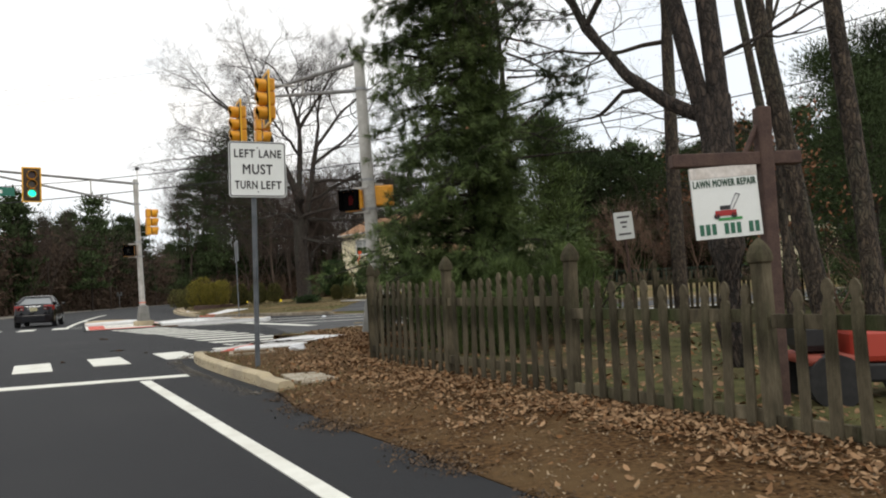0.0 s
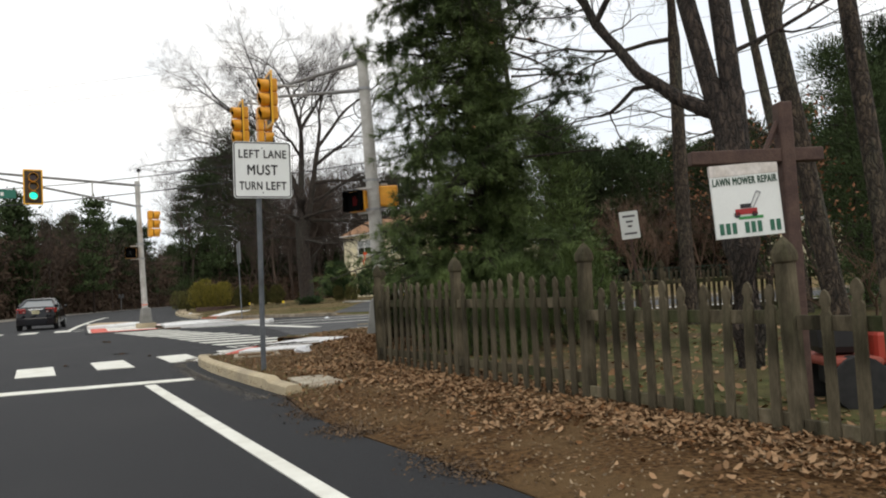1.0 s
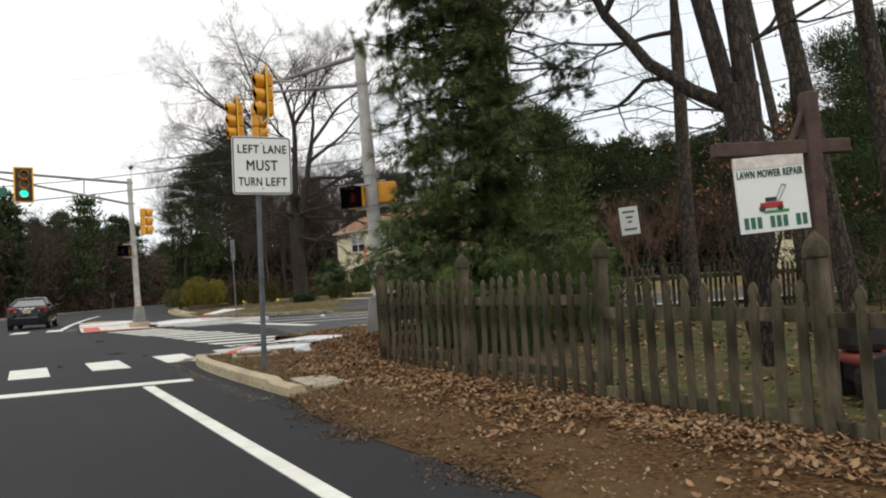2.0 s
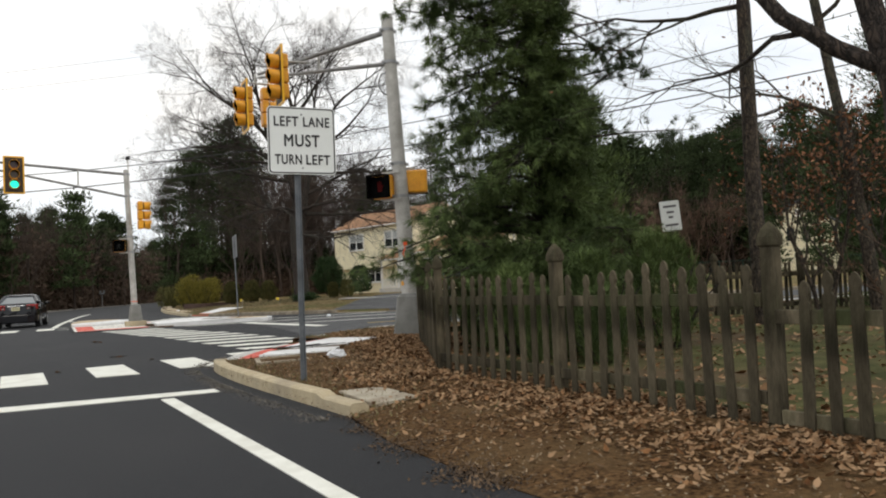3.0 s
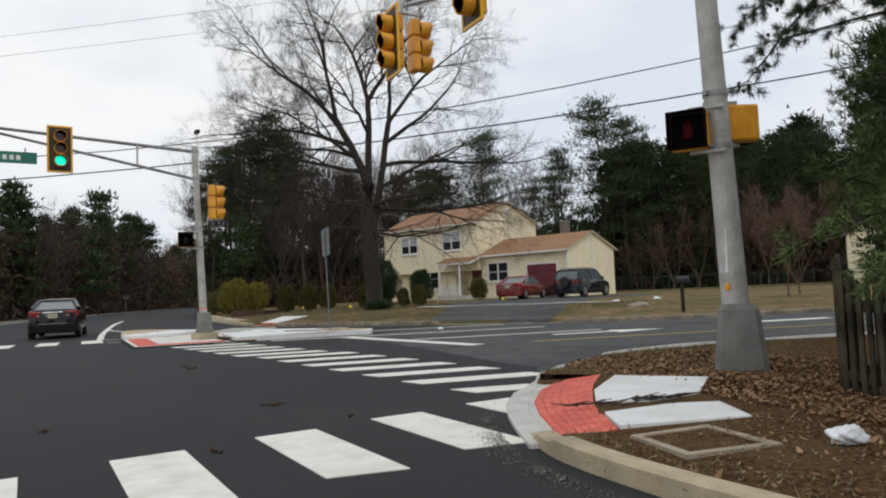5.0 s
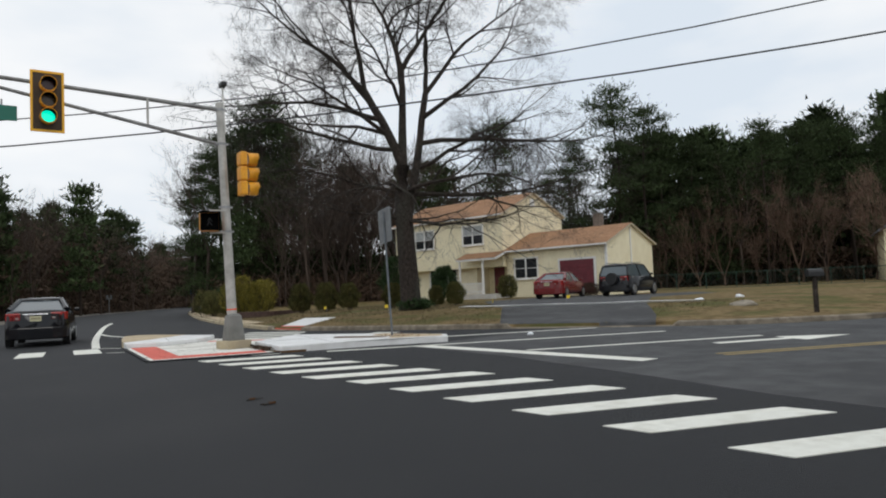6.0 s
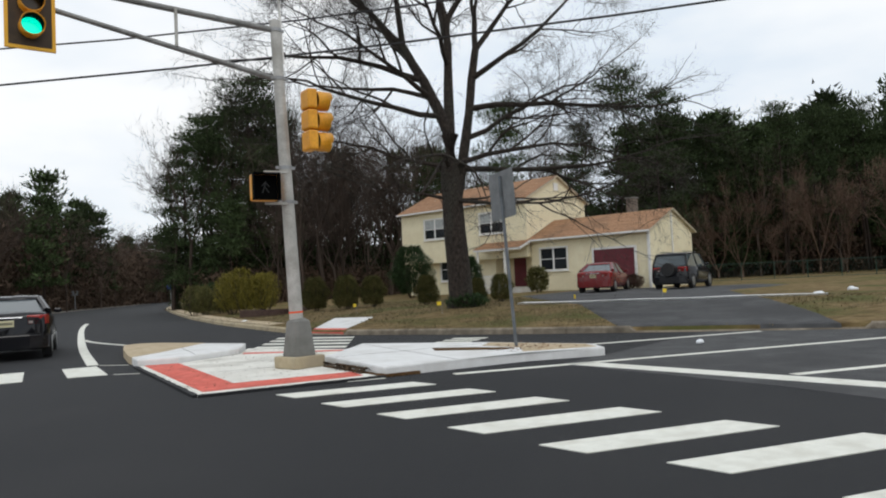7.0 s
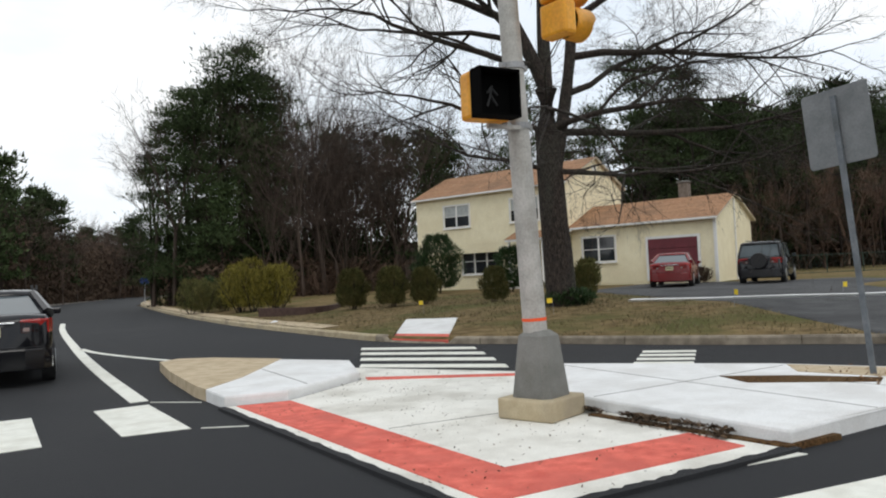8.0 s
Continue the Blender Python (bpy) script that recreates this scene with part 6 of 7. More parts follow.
for i in range(14):
    wood_tree(rng.uniform(86, 104), rng.uniform(56, 76), rng.uniform(17, 23), i % 4 != 0)
wood_fill((84, 68), (104, 56), 12, 13, 6000, FAR_NEEDLES, GREEN_FILL, 100, 0.7)
# brown oak saplings on the edge of the lawn
for x, y, h, k in ((27.0, 28.6, 6.6, 0), (29.2, 29.6, 5.6, 2)):
    tree("oak_sapling", Matrix.LocRotScale((x, y, far_height(x, y)), Euler((0, 0, x)), (h, h, h)), "leafless rust-brown sapling on the far lawn", *SAPLINGS[k], "oak saplings")
for i in range(13):
    k = i / 12
    x, y, h = 51 + 26 * k + rng.uniform(-2.5, 2.5), 61 - 7 * k + rng.uniform(-1.5, 4.5), rng.uniform(6.5, 15)
    w = h * rng.uniform(0.75, 1.25)
    tree("oak_sapling", Matrix.LocRotScale((x, y, 0.2), Euler((rng.gauss(0, 0.05), rng.gauss(0, 0.05), rng.uniform(0, 6.3))), (w, w, h)), "leafless rust-brown sapling before the dark pines", *SAPLINGS[rng.randrange(3)], "oak saplings")
for x, y, h in ((62.5, 41.5, 10), (64.5, 39, 11), (67, 37, 10), (48.6, 37.0, 8.0), (50.2, 37.6, 6.5), (54.3, 36.4, 8.5)):
    wood_tree(x, y, h, True, 0.2, 3)

# distance: a dark rim of woods far behind everything
N = 1500
rim = []
for i in range(N + 1):
    a = radians(-25 + 150 * i / N)
    h = 15 + 3.0 * noise.noise((i * 0.016, 0, 1)) + 1.8 * noise.noise((i * 0.09, 0, 2)) + 1.0 * noise.noise((i * 0.41, 0, 3))
    rim += [(260 * math.sin(a), 30 + 260 * math.cos(a), -2), (260 * math.sin(a), 30 + 260 * math.cos(a), h)]
tagged(new("backdrop", raw("backdrop", rim, [(2 * i, 2 * i + 2, 2 * i + 3, 2 * i + 1) for i in range(N)], surface("far_woods", (0.03, 0.027, 0.02), (0.06, 0.045, 0.036), 0.25, 1.0, fine=3.0, gloss=0.12))), "dark line of distant woods", kind="structure")

# ---------------------------------------------------------------- trees by the road
big = Wood(31)
big.limb(Vector((0, 0, -0.3)), Vector((0, 0, 1)), 0.75, 0.62, 0.43, 12, 3, 0.0)
pts = big.limb(Vector((0, 0, 0.3)), Vector((-0.055, 0.035, 1)), 5.9, 0.44, 0.33, 12, 5, 0.02)
fork = pts[-1][0]
LEFT, TOWARD = Vector((-0.84, 0.54, 0)), Vector((-0.54, -0.84, 0))
UP = Vector((0, 0, 1))
stem_a = big.limb(fork, LEFT * 0.34 + UP, 3.7, 0.22, 0.15, 8, 5, 0.04)
stem_b = big.limb(fork, LEFT * 0.02 - TOWARD * 0.1 + UP, 4.3, 0.21, 0.13, 8, 5, 0.03)
stem_c = big.limb(pts[2][0] + LEFT * -0.16, LEFT * -0.22 + UP, 5.6, 0.2, 0.14, 8, 5, 0.04)
BIG_LIMBS = [
    (stem_a[-1][0], LEFT * 0.9 + UP, 3.7, 0.13, 4), (stem_a[-1][0], LEFT * 0.2 + TOWARD * 0.4 + UP, 3.7, 0.13, 4), (stem_a[-2][0], LEFT * 0.7 - TOWARD * 0.8 + UP * 0.9, 3.6, 0.11, 4),
    (stem_a[2][0], LEFT * 1.0 + TOWARD * 0.1 + UP * 0.55, 4.0, 0.12, 4), (stem_a[1][0], LEFT * 0.8 + TOWARD * 0.6 + UP * 0.35, 3.6, 0.10, 4),
    (stem_b[-1][0], LEFT * 0.15 + UP, 3.4, 0.13, 4), (stem_b[-1][0], LEFT * -0.45 + TOWARD * 0.3 + UP, 3.4, 0.12, 4), (stem_b[-2][0], TOWARD * -0.7 + UP, 3.4, 0.11, 4), (stem_b[2][0], TOWARD * 0.8 + LEFT * 0.3 + UP * 0.8, 3.4, 0.10, 4),
    (stem_c[-1][0], LEFT * -0.8 + UP, 3.7, 0.12, 4), (stem_c[-1][0], LEFT * -0.2 - TOWARD * 0.4 + UP, 3.5, 0.12, 4), (stem_c[-2][0], LEFT * -0.9 + TOWARD * 0.5 + UP * 0.6, 3.7, 0.11, 4), (stem_c[1][0], LEFT * -1.0 - TOWARD * 0.2 + UP * 0.5, 4.0, 0.11, 4),
    (pts[3][0], LEFT * -1.0 + TOWARD * 0.5 + UP * 0.22, 3.9, 0.11, 4), (pts[3][0], LEFT * 1.0 - TOWARD * 0.3 + UP * 0.12, 3.6, 0.09, 4), (pts[2][0], LEFT * 1.0 + TOWARD * 0.4 + UP * 0.02, 3.4, 0.07, 3), (pts[2][0], LEFT * -0.9 - TOWARD * 0.6 + UP * 0.05, 3.0, 0.06, 3),
    (stem_c[0][0], LEFT * -1.0 + TOWARD * 0.25 + UP * 0.12, 4.6, 0.12, 3), (stem_c[2][0], LEFT * -1.0 - TOWARD * 0.1 + UP * 0.3, 4.8, 0.12, 3), (stem_a[0][0], LEFT * 1.0 + TOWARD * 0.3 + UP * 0.10, 4.4, 0.11, 3), (stem_a[1][0], LEFT * 1.0 - TOWARD * 0.4 + UP * 0.25, 4.4, 0.10, 3),
    (pts[3][0], TOWARD * 1.0 + LEFT * 0.35 + UP * 0.05, 3.8, 0.09, 3), (pts[2][0], TOWARD * 0.7 - LEFT * 0.7 + UP * 0.02, 4.0, 0.09, 3)]
a, b = big.meshes(DARK_BARK, OAK_LEAF)
big_oak = tree("oak_tree", pose(14.4, 42.25, far_height(14.4, 42.25)), "large leafless oak with wide spreading limbs on the lawn", a, None)
for i, spec in enumerate(BIG_LIMBS):
    limb_part(big_oak, 310 + i, *spec, DARK_BARK, DARK_BARK, spread=0.95, lift=0.0, wander=0.12, kids=(3, 4), spray=(0.36, 3, 0.015))

# trees behind the picket fence
near_pine = Wood(41)
rng2 = near_pine.rng
near_pine.limb(Vector((0, 0, -0.3)), Vector((0.0, 0, 1)), 12.0, 0.2, 0.05, 12, 8, 0.012)


def soft_branch(z, a, reach):
    """One drooping branch with side twigs, each ending in brushes of long soft needles."""
    way = Vector((math.cos(a), math.sin(a), rng2.uniform(0.05, 0.4)))
    pts = near_pine.limb(Vector((0, 0, z)), way, reach, 0.03, 0.007, 4, 8, 0.07, -0.07)
    for step, (q, dd, _) in enumerate(pts[1:]):
        for _ in range(4):
            out = (dd * 0.6 + Vector((rng2.gauss(0, 0.75), rng2.gauss(0, 0.75), rng2.gauss(-0.05, 0.35)))).normalized()
            twig = near_pine.limb(q, out, rng2.uniform(0.14, 0.42), 0.007, 0.003, 3, 2, 0.15, -0.03)
            for e in (twig[0], twig[1], twig[1]):
                near_pine.tuft(e[0], (e[1] + Vector((rng2.gauss(0, 0.25), rng2.gauss(0, 0.25), rng2.gauss(-0.1, 0.25)))).normalized(), 0.15, 20, 0.044, 0.42)


for i in range(40):
    z = 0.9 + 10.2 * (i / 40) ** 1.3
    full = np.interp(z, (0.8, 1.6, 3.2, 4.2, 5.2, 6.5, 8.0, 11.0), (1.6, 2.4, 2.5, 2.0, 1.7, 1.45, 1.1, 0.45))
    for j in range(6):
        a = rng2.uniform(0, 6.283)
        lop = 0.84 + 0.22 * math.cos(a - 2.38) if z < 1.7 else 0.66 + 0.38 * math.cos(a - 2.38)
        soft_branch(z + rng2.uniform(-0.12, 0.12), a, full * lop * rng2.uniform(0.6, 1.14))
a, b = near_pine.meshes(DARK_BARK, NEEDLES)
tree("pine_tree", pose(6.95, 11.05, 0.1), "bushy green pine with soft drooping needles behind the fence", a, b)

# a thin pine with open drooping branches and cones
open_pine = Wood(44)
rng3 = open_pine.rng
open_pine.limb(Vector((0, 0, -0.3)), Vector((0, 0, 1)), 9.8, 0.095, 0.03, 8, 8, 0.01)


def open_branch(z, way, length, full):
    pts = open_pine.limb(Vector((0, 0, z)), way, length, 0.032, 0.008, 5, 8, 0.06, -0.01)
    for step, (q, dd, _) in enumerate(pts[3:]):
        for _ in range(full + step // 2):
            out = (dd * 0.7 + Vector((rng3.gauss(0, 0.7), rng3.gauss(0, 0.7), rng3.gauss(-0.15, 0.6)))).normalized()
            twig = open_pine.limb(q, out, rng3.uniform(0.12, 0.42), 0.007, 0.003, 3, 3, 0.15, 0.04)
            for e in (twig[-2], twig[-1]):
                for _ in range(2):
                    open_pine.tuft(e[0], (e[1] + Vector((rng3.gauss(0, 0.3), rng3.gauss(0, 0.3), rng3.gauss(0, 0.3)))).normalized(), 0.13, 24, 0.045, 0.45)
    return pts


cone_points = []
for z, tip, full in ((6.3, (-0.75, 2.55, -1.8), 4), (6.5, (-1.05, 2.4, -1.25), 3), (3.2, (-1.1, 0.45, 0.25), 4), (6.8, (-0.1, 2.3, -1.2), 3)):
    tip = Vector(tip)
    cone_points += [q for q, _, _ in open_branch(z, tip.normalized(), tip.length, full)[3:]]
for i in range(30):
    k = i / 30
    a = rng3.uniform(0, 6.283)
    if 1.3 < a < 2.6 and k < 0.5:
        a += 3.6
    open_branch(3.7 + 5.8 * k, Vector((math.cos(a), math.sin(a), rng3.uniform(-0.3, 0.35))).normalized(), rng3.uniform(1.6, 3.1) * (1 - 0.55 * k), 2)
a, b = open_pine.meshes(DARK_BARK, FAR_NEEDLES)
open_tree = tree("pine_tree", pose(10.0, 14.2, 0.05), "thin open pine with drooping branches and small cones", a, b)
bm = bmesh.new()
bmesh.ops.create_icosphere(bm, subdivisions=1, radius=0.034)
for v in bm.verts:
    v.co.z *= 1.35
    v.co.xy *= 1.0 - 0.25 * (v.co.z > 0.01)
cone_mesh = mesh("pine_cone", bm, DARK_BARK)
for q in cone_points:
    for _ in range(2):
        ob = piece("pine_cone", cone_mesh, open_tree)
        ob.matrix_basis = pose(q.x + rng3.gauss(0, 0.09), q.y + rng3.gauss(0, 0.09), q.z - abs(rng3.gauss(0.06, 0.09)), rng3.uniform(120, 240), 0, rng3.uniform(0, 360))

spare = Wood(43)
spare.limb(Vector((0, 0, -0.3)), Vector((0, 0, 1)), 5.4, 0.06, 0.02, 6, 6, 0.04)
for i in range(22):
    z = 0.8 + 4.2 * i / 22
    for j in range(3):
        a = spare.rng.uniform(0, 6.283)
        for q, dd, _ in spare.limb(Vector((0, 0, z)), Vector((math.cos(a), math.sin(a), 0.2)), 1.5 * (1 - 0.7 * i / 22), 0.015, 0.005, 4, 4, 0.12, -0.08)[1:]:
            for _ in range(3):
                side = Vector((spare.rng.gauss(0, 1), spare.rng.gauss(0, 1), spare.rng.gauss(0, 0.4))) * 0.2
                spare.tuft(q + side, (dd + side * 0.5).normalized(), 0.2, 22, 0.075)
a, b = spare.meshes(DARK_BARK, NEEDLES)
tree("pine_tree", Matrix.LocRotScale((9.3, 11.6, 0.05), Euler((0, 0, 1)), (0.8, 0.8, 0.42)), "low young green pine behind the fence", a, b)

SIDEWAYS = Vector((-0.63, 0.78, 0))
def yard_tree(seed, m, label, r, height, lean, limbs, leaves=0.06):
    w = Wood(seed)
    pts = w.limb(Vector((0, 0, -0.3)), lean + Vector((0, 0, 1)), height, r, r * 0.62, 10, 8, 0.015)
    a, b = w.meshes(BARK, OAK_LEAF)
    root = tree("oak_tree", m, label, a, b)
    for i, (k, d, ln, rr) in enumerate(limbs):
        limb_part(root, seed * 10 + i, pts[k][0], d, ln, rr, 4 if ln > 2.1 else 3, BARK, OAK_LEAF, leaves, 0.85, 0.0, 0.16, (3, 4) if ln > 2.1 else (4, 6))
    return root


V = Vector
yard_tree(51, pose(10.98, 10.2, 0), "straight grey oak trunk in the yard", 0.15, 9.5, SIDEWAYS * 0.01, ((5, SIDEWAYS + V((0, 0, 0.5)), 2.6, 0.07), (6, SIDEWAYS * -1 + V((0, 0, 0.5)), 2.4, 0.06), (4, SIDEWAYS * 0.9 + V((0, 0, 0.1)), 2.4, 0.05), (6, SIDEWAYS * 0.7 + V((0.3, 0.4, 0.5)), 2.6, 0.06)))
multi = Wood(52)
pts = multi.limb(V((0, 0, -0.3)), V((0, 0, 1)), 3.25, 0.2, 0.17, 12, 4, 0.02)
base = pts[-1][0]
s1 = multi.limb(base + SIDEWAYS * 0.05 - V((0, 0, 0.5)), SIDEWAYS * 0.19 + V((0, 0, 1)), 5.5, 0.105, 0.08, 10, 6, 0.02)
s2 = multi.limb(base - SIDEWAYS * 0.07 - V((0, 0, 0.5)), SIDEWAYS * 0.05 + V((0, 0, 1)), 5.5, 0.115, 0.085, 10, 6, 0.02)
arm = multi.limb(pts[-1][0] + V((0, 0, -0.25)), SIDEWAYS * 0.95 + V((-0.05, -0.05, 0.42)), 1.1, 0.085, 0.065, 8, 4, 0.06, 0.05)
a, b = multi.meshes(DARK_BARK, OAK_LEAF)
forked = tree("oak_tree", pose(6.57, 5.46, 0.0), "dark oak forking into two stems with one heavy limb", a, b)
for i, (q, d, ln, rr) in enumerate(((arm[-1][0], SIDEWAYS * 0.6 + V((0, 0, 0.75)), 1.9, 0.07), (arm[2][0], SIDEWAYS * 1.0 + V((0.2, 0.2, 0.15)), 1.7, 0.03), (s1[1][0], SIDEWAYS * 1.0 + V((0, 0, 0.4)), 2.0, 0.05), (s2[2][0], SIDEWAYS * -1.0 + V((0, 0, 0.5)), 1.8, 0.04), (s2[4][0], SIDEWAYS * 1.0 + V((0, 0, 0.6)), 2.0, 0.05), (s1[3][0], SIDEWAYS * 1.0 + V((-0.4, -0.4, 0.3)), 2.0, 0.04), (s1[2][0], SIDEWAYS * 1.0 + V((0.3, 0.3, 0.25)), 1.7, 0.035), (arm[-1][0], SIDEWAYS * 0.5 + V((0.3, 0.3, 0.6)), 1.5, 0.035), (s2[0][0], SIDEWAYS * -0.6 + V((0.5, 0.5, 0.5)), 1.6, 0.03))):
    limb_part(forked, 520 + i, q, d, ln, rr, 4 if i in (0, 2, 4, 6, 7) else 3, DARK_BARK, OAK_LEAF, 0.03, 0.85, -0.005, 0.17, (3, 4))
yard_tree(53, pose(8.06, 5.3, 0), "leaning grey oak trunk behind the sign", 0.125, 8.0, SIDEWAYS * 0.13, ((5, SIDEWAYS * -1 + V((0, 0, 0.5)), 1.8, 0.05), (6, SIDEWAYS + V((0, 0, 0.7)), 1.8, 0.05)))
yard_tree(56, pose(9.9, 7.15, 0), "thin straight oak trunk in the yard", 0.06, 7.5, SIDEWAYS * 0.02, ((5, SIDEWAYS + V((0, 0, 0.7)), 1.5, 0.03),), 0.2)
yard_tree(54, pose(8.27, 4.9, 0), "leaning grey oak trunk in the yard", 0.12, 8.0, SIDEWAYS * 0.04, ((5, SIDEWAYS * -1 + V((0, 0, 0.6)), 1.8, 0.05), (6, SIDEWAYS + V((0, 0, 0.7)), 1.6, 0.04)))
yard_tree(55, pose(14.5, 10.2, 0), "thin oak trunk in the yard", 0.13, 8.5, SIDEWAYS * 0.09, ((3, SIDEWAYS + V((0, 0, 0.6)), 2.0, 0.05), (5, SIDEWAYS * -1 + V((0, 0, 0.6)), 2.0, 0.05)), 0.25)
young = Wood(57)
young.leaf = 0.045
young.bare(V((0, 0, -0.1)), V((0, 0, 1)), 2.0, 0.05, 3, 6, 0.75, 0.02, 0.55, 0.12, (4, 6))
a, b = young.meshes(BARK, OAK_LEAF)
for x, y, k in ((13.2, 10.6, 1.0), (14.0, 10.9, 1.15), (15.2, 10.2, 1.25)):
    tree("oak_tree", Matrix.LocRotScale((x, y, 0.0), Euler((0, 0, x * 3)), (k, k, k)), "young oak holding its dry brown leaves", a, b, "young oaks")
soft = pine(62, 1.0, 0.2, 0.38, 60, 0.014, 22, 0.032, 0.08, 0.8, 0.05).meshes(DARK_BARK, NEEDLES)
tree("pine_tree", Matrix.LocRotScale((12.1, 15.6, 0), Euler((0, 0, 2.0)), (5.3, 5.3, 5.3)), "small soft green pine at the corner of the yard", *soft)
dense = pine(61, 1.0, 0.26, 0.04, 70, 0.014, 26, 0.02, 0.1, 0.7, 0.05).meshes(DARK_BARK, FAR_NEEDLES)
for x, y, h in ((17.3, 10.6, 6.4), (19.8, 11.4, 7.4), (16.0, 9.3, 5.2), (23, 12.5, 7.5), (21.0, 8.5, 7)):
    tree("pine_tree", Matrix.LocRotScale((x, y, 0), Euler((0, 0, x)), (h, h, h)), "dense dark evergreen at the back of the yard", dense[0], dense[1], "yard evergreens")
for i in range(12):
    thicket_at(rng.uniform(14, 24), rng.uniform(2, 9), rng.uniform(1.5, 2.5))


# ---------------------------------------------------------------- shrubs
def bush(seed, w, h, leaf, count=900, size=0.06, stems=7, lobes=1, blades=3, blade=0.17):
    """A shrub of upright sprays; lobes: how many mounds it is grown together from."""
    b = Wood(seed)
    mounds = [(0.0, 0.0, w, h)] if lobes == 1 else [(w * 0.3 * math.cos(6.28 * i / lobes + 0.4), w * 0.3 * math.sin(6.28 * i / lobes + 0.4), w * b.rng.uniform(0.42, 0.6), h * b.rng.uniform(0.7, 1.02)) for i in range(lobes)]
    for cx, cy, lw, lh in mounds:
        for i in range(stems):
            a = b.rng.uniform(0, 6.283)
            b.limb(V((cx + math.cos(a) * 0.08, cy + math.sin(a) * 0.08, -0.1)), V((math.cos(a) * 0.4, math.sin(a) * 0.4, 1)), lh * 0.85, 0.02, 0.008, 4, 4, 0.1)
        for i in range(count // len(mounds)):
            a, k = b.rng.uniform(0, 6.283), b.rng.random()
            z = 0.1 * lh + 0.88 * lh * k
            rr = lw / 2 * math.sqrt(max(0.02, 1 - ((k - 0.45) / 0.6) ** 2)) * (0.8 + 0.45 * noise.noise((math.cos(a) * 1.7, math.sin(a) * 1.7, k * 3 + seed)))
            rr *= b.rng.uniform(0.6, 1.1)
            c = V((cx + rr * math.cos(a), cy + rr * math.sin(a), z + b.rng.gauss(0, 0.04)))
            d = V((math.cos(a) * 0.45, math.sin(a) * 0.45, 1.2)).normalized()
            b.tuft(c, d, size * 2.6, blades, blade, 0.4)
    return b.meshes(DARK_BARK, leaf)


def shrub(name, m, label, me, group=""):
    root = thing(name, m, label, "shrub", group)
    piece("framework", me[0], root)
    piece("foliage", me[1], root)


round_bush = bush(71, 1.4, 1.6, SHRUB, 4200, 0.042, 9, 1, 3, 0.1)
for x, y, k in ((12.9, 51.5, 0.92), (13.8, 50.2, 0.9), (14.7, 49.4, 0.82), (16.0, 47.0, 0.76), (17.7, 45.7, 0.62), (18.3, 44.9, 0.7)):
    shrub("shrub", Matrix.LocRotScale((x, y, far_height(x, y)), Euler((0, 0, x * 7)), (k, k, k)), "clipped olive-green shrub on the lawn", round_bush, "clipped shrubs")
shrub("shrub", pose(12.5, 59.2, far_height(12.5, 59.2)), "large yellow-green spreading shrub with ragged top", bush(72, 3.2, 2.3, YELLOW_SHRUB, 8000, 0.065, 7, 7, 3, 0.07))
shrub("shrub", pose(11.5, 63.0, far_height(11.5, 63.0)), "olive-green spreading shrub by the lawn", bush(73, 2.8, 1.9, SHRUB, 4500, 0.06, 5, 5, 3, 0.08))
shrub("shrub", pose(12.6, 66.5, far_height(12.6, 66.5)), "dark green bushy shrub", bush(74, 2.4, 1.8, RHODO, 2600, 0.05, 7, 3, 3, 0.13))
shrub("shrub", pose(23.1, 59.9, far_height(23.1, 59.9)), "dark evergreen shrub by the house", bush(75, 3.0, 3.2, RHODO, 6500, 0.06, 9, 1, 3, 0.13))
shrub("shrub", pose(23.6, 54.6, far_height(23.6, 54.6)), "rounded dark evergreen shrub by the porch", bush(76, 2.0, 2.2, RHODO, 2000, 0.07))
shrub("shrub", pose(27.2, 52.8, far_height(27.2, 52.8)), "small green shrub by the house wall", bush(77, 1.5, 1.4, SHRUB, 900, 0.08))
shrub("shrub", pose(30.2, 48.6, far_height(30.2, 48.6)), "low brown twiggy shrub by the garage", bush(78, 1.8, 0.7, TWIG, 900, 0.05))
shrub("ivy", pose(14.5, 42.0, far_height(14.5, 42.0)), "low dark ivy round the foot of the oak", bush(79, 1.7, 0.42, RHODO, 700, 0.05))
hedge = bush(80, 2.0, 1.45, NEEDLES, 2600, 0.06, 7, 3, 8, 0.035)
for x, y, k in ((6.15, 10.45, 0.95), (6.9, 9.5, 1.05), (7.9, 11.9, 1.0), (5.85, 8.95, 0.7)):
    shrub("shrub", Matrix.LocRotScale((x, y, 0.03), Euler((0, 0, x * 5)), (k, k, k)), "dense low evergreen close behind the picket fence", hedge, "evergreens behind the fence")
edging = thing("garden_edging", pose(0, 0, 0), "low brown timber bed edging on the lawn", "garden edging")
part("timber", strip(smoothed([(10.4, 54.2), (11.2, 52.2), (12.6, 52.6), (14.2, 54.8)]), 0.18, 0.1, 0.52), BROWN_WOOD, edging)

# ---------------------------------------------------------------- lawn in the yard, litter and small things
land("yard_lawn", [(4.55, -6), (4.6, 9.4), (6.5, 13.2), (10, 12.6), (24, 16), (30, 10), (30, -6)], lambda x, y: near_height(x, y) + 0.012, 0.6, LAWN)["label"] = "patchy green lawn strewn with leaves"


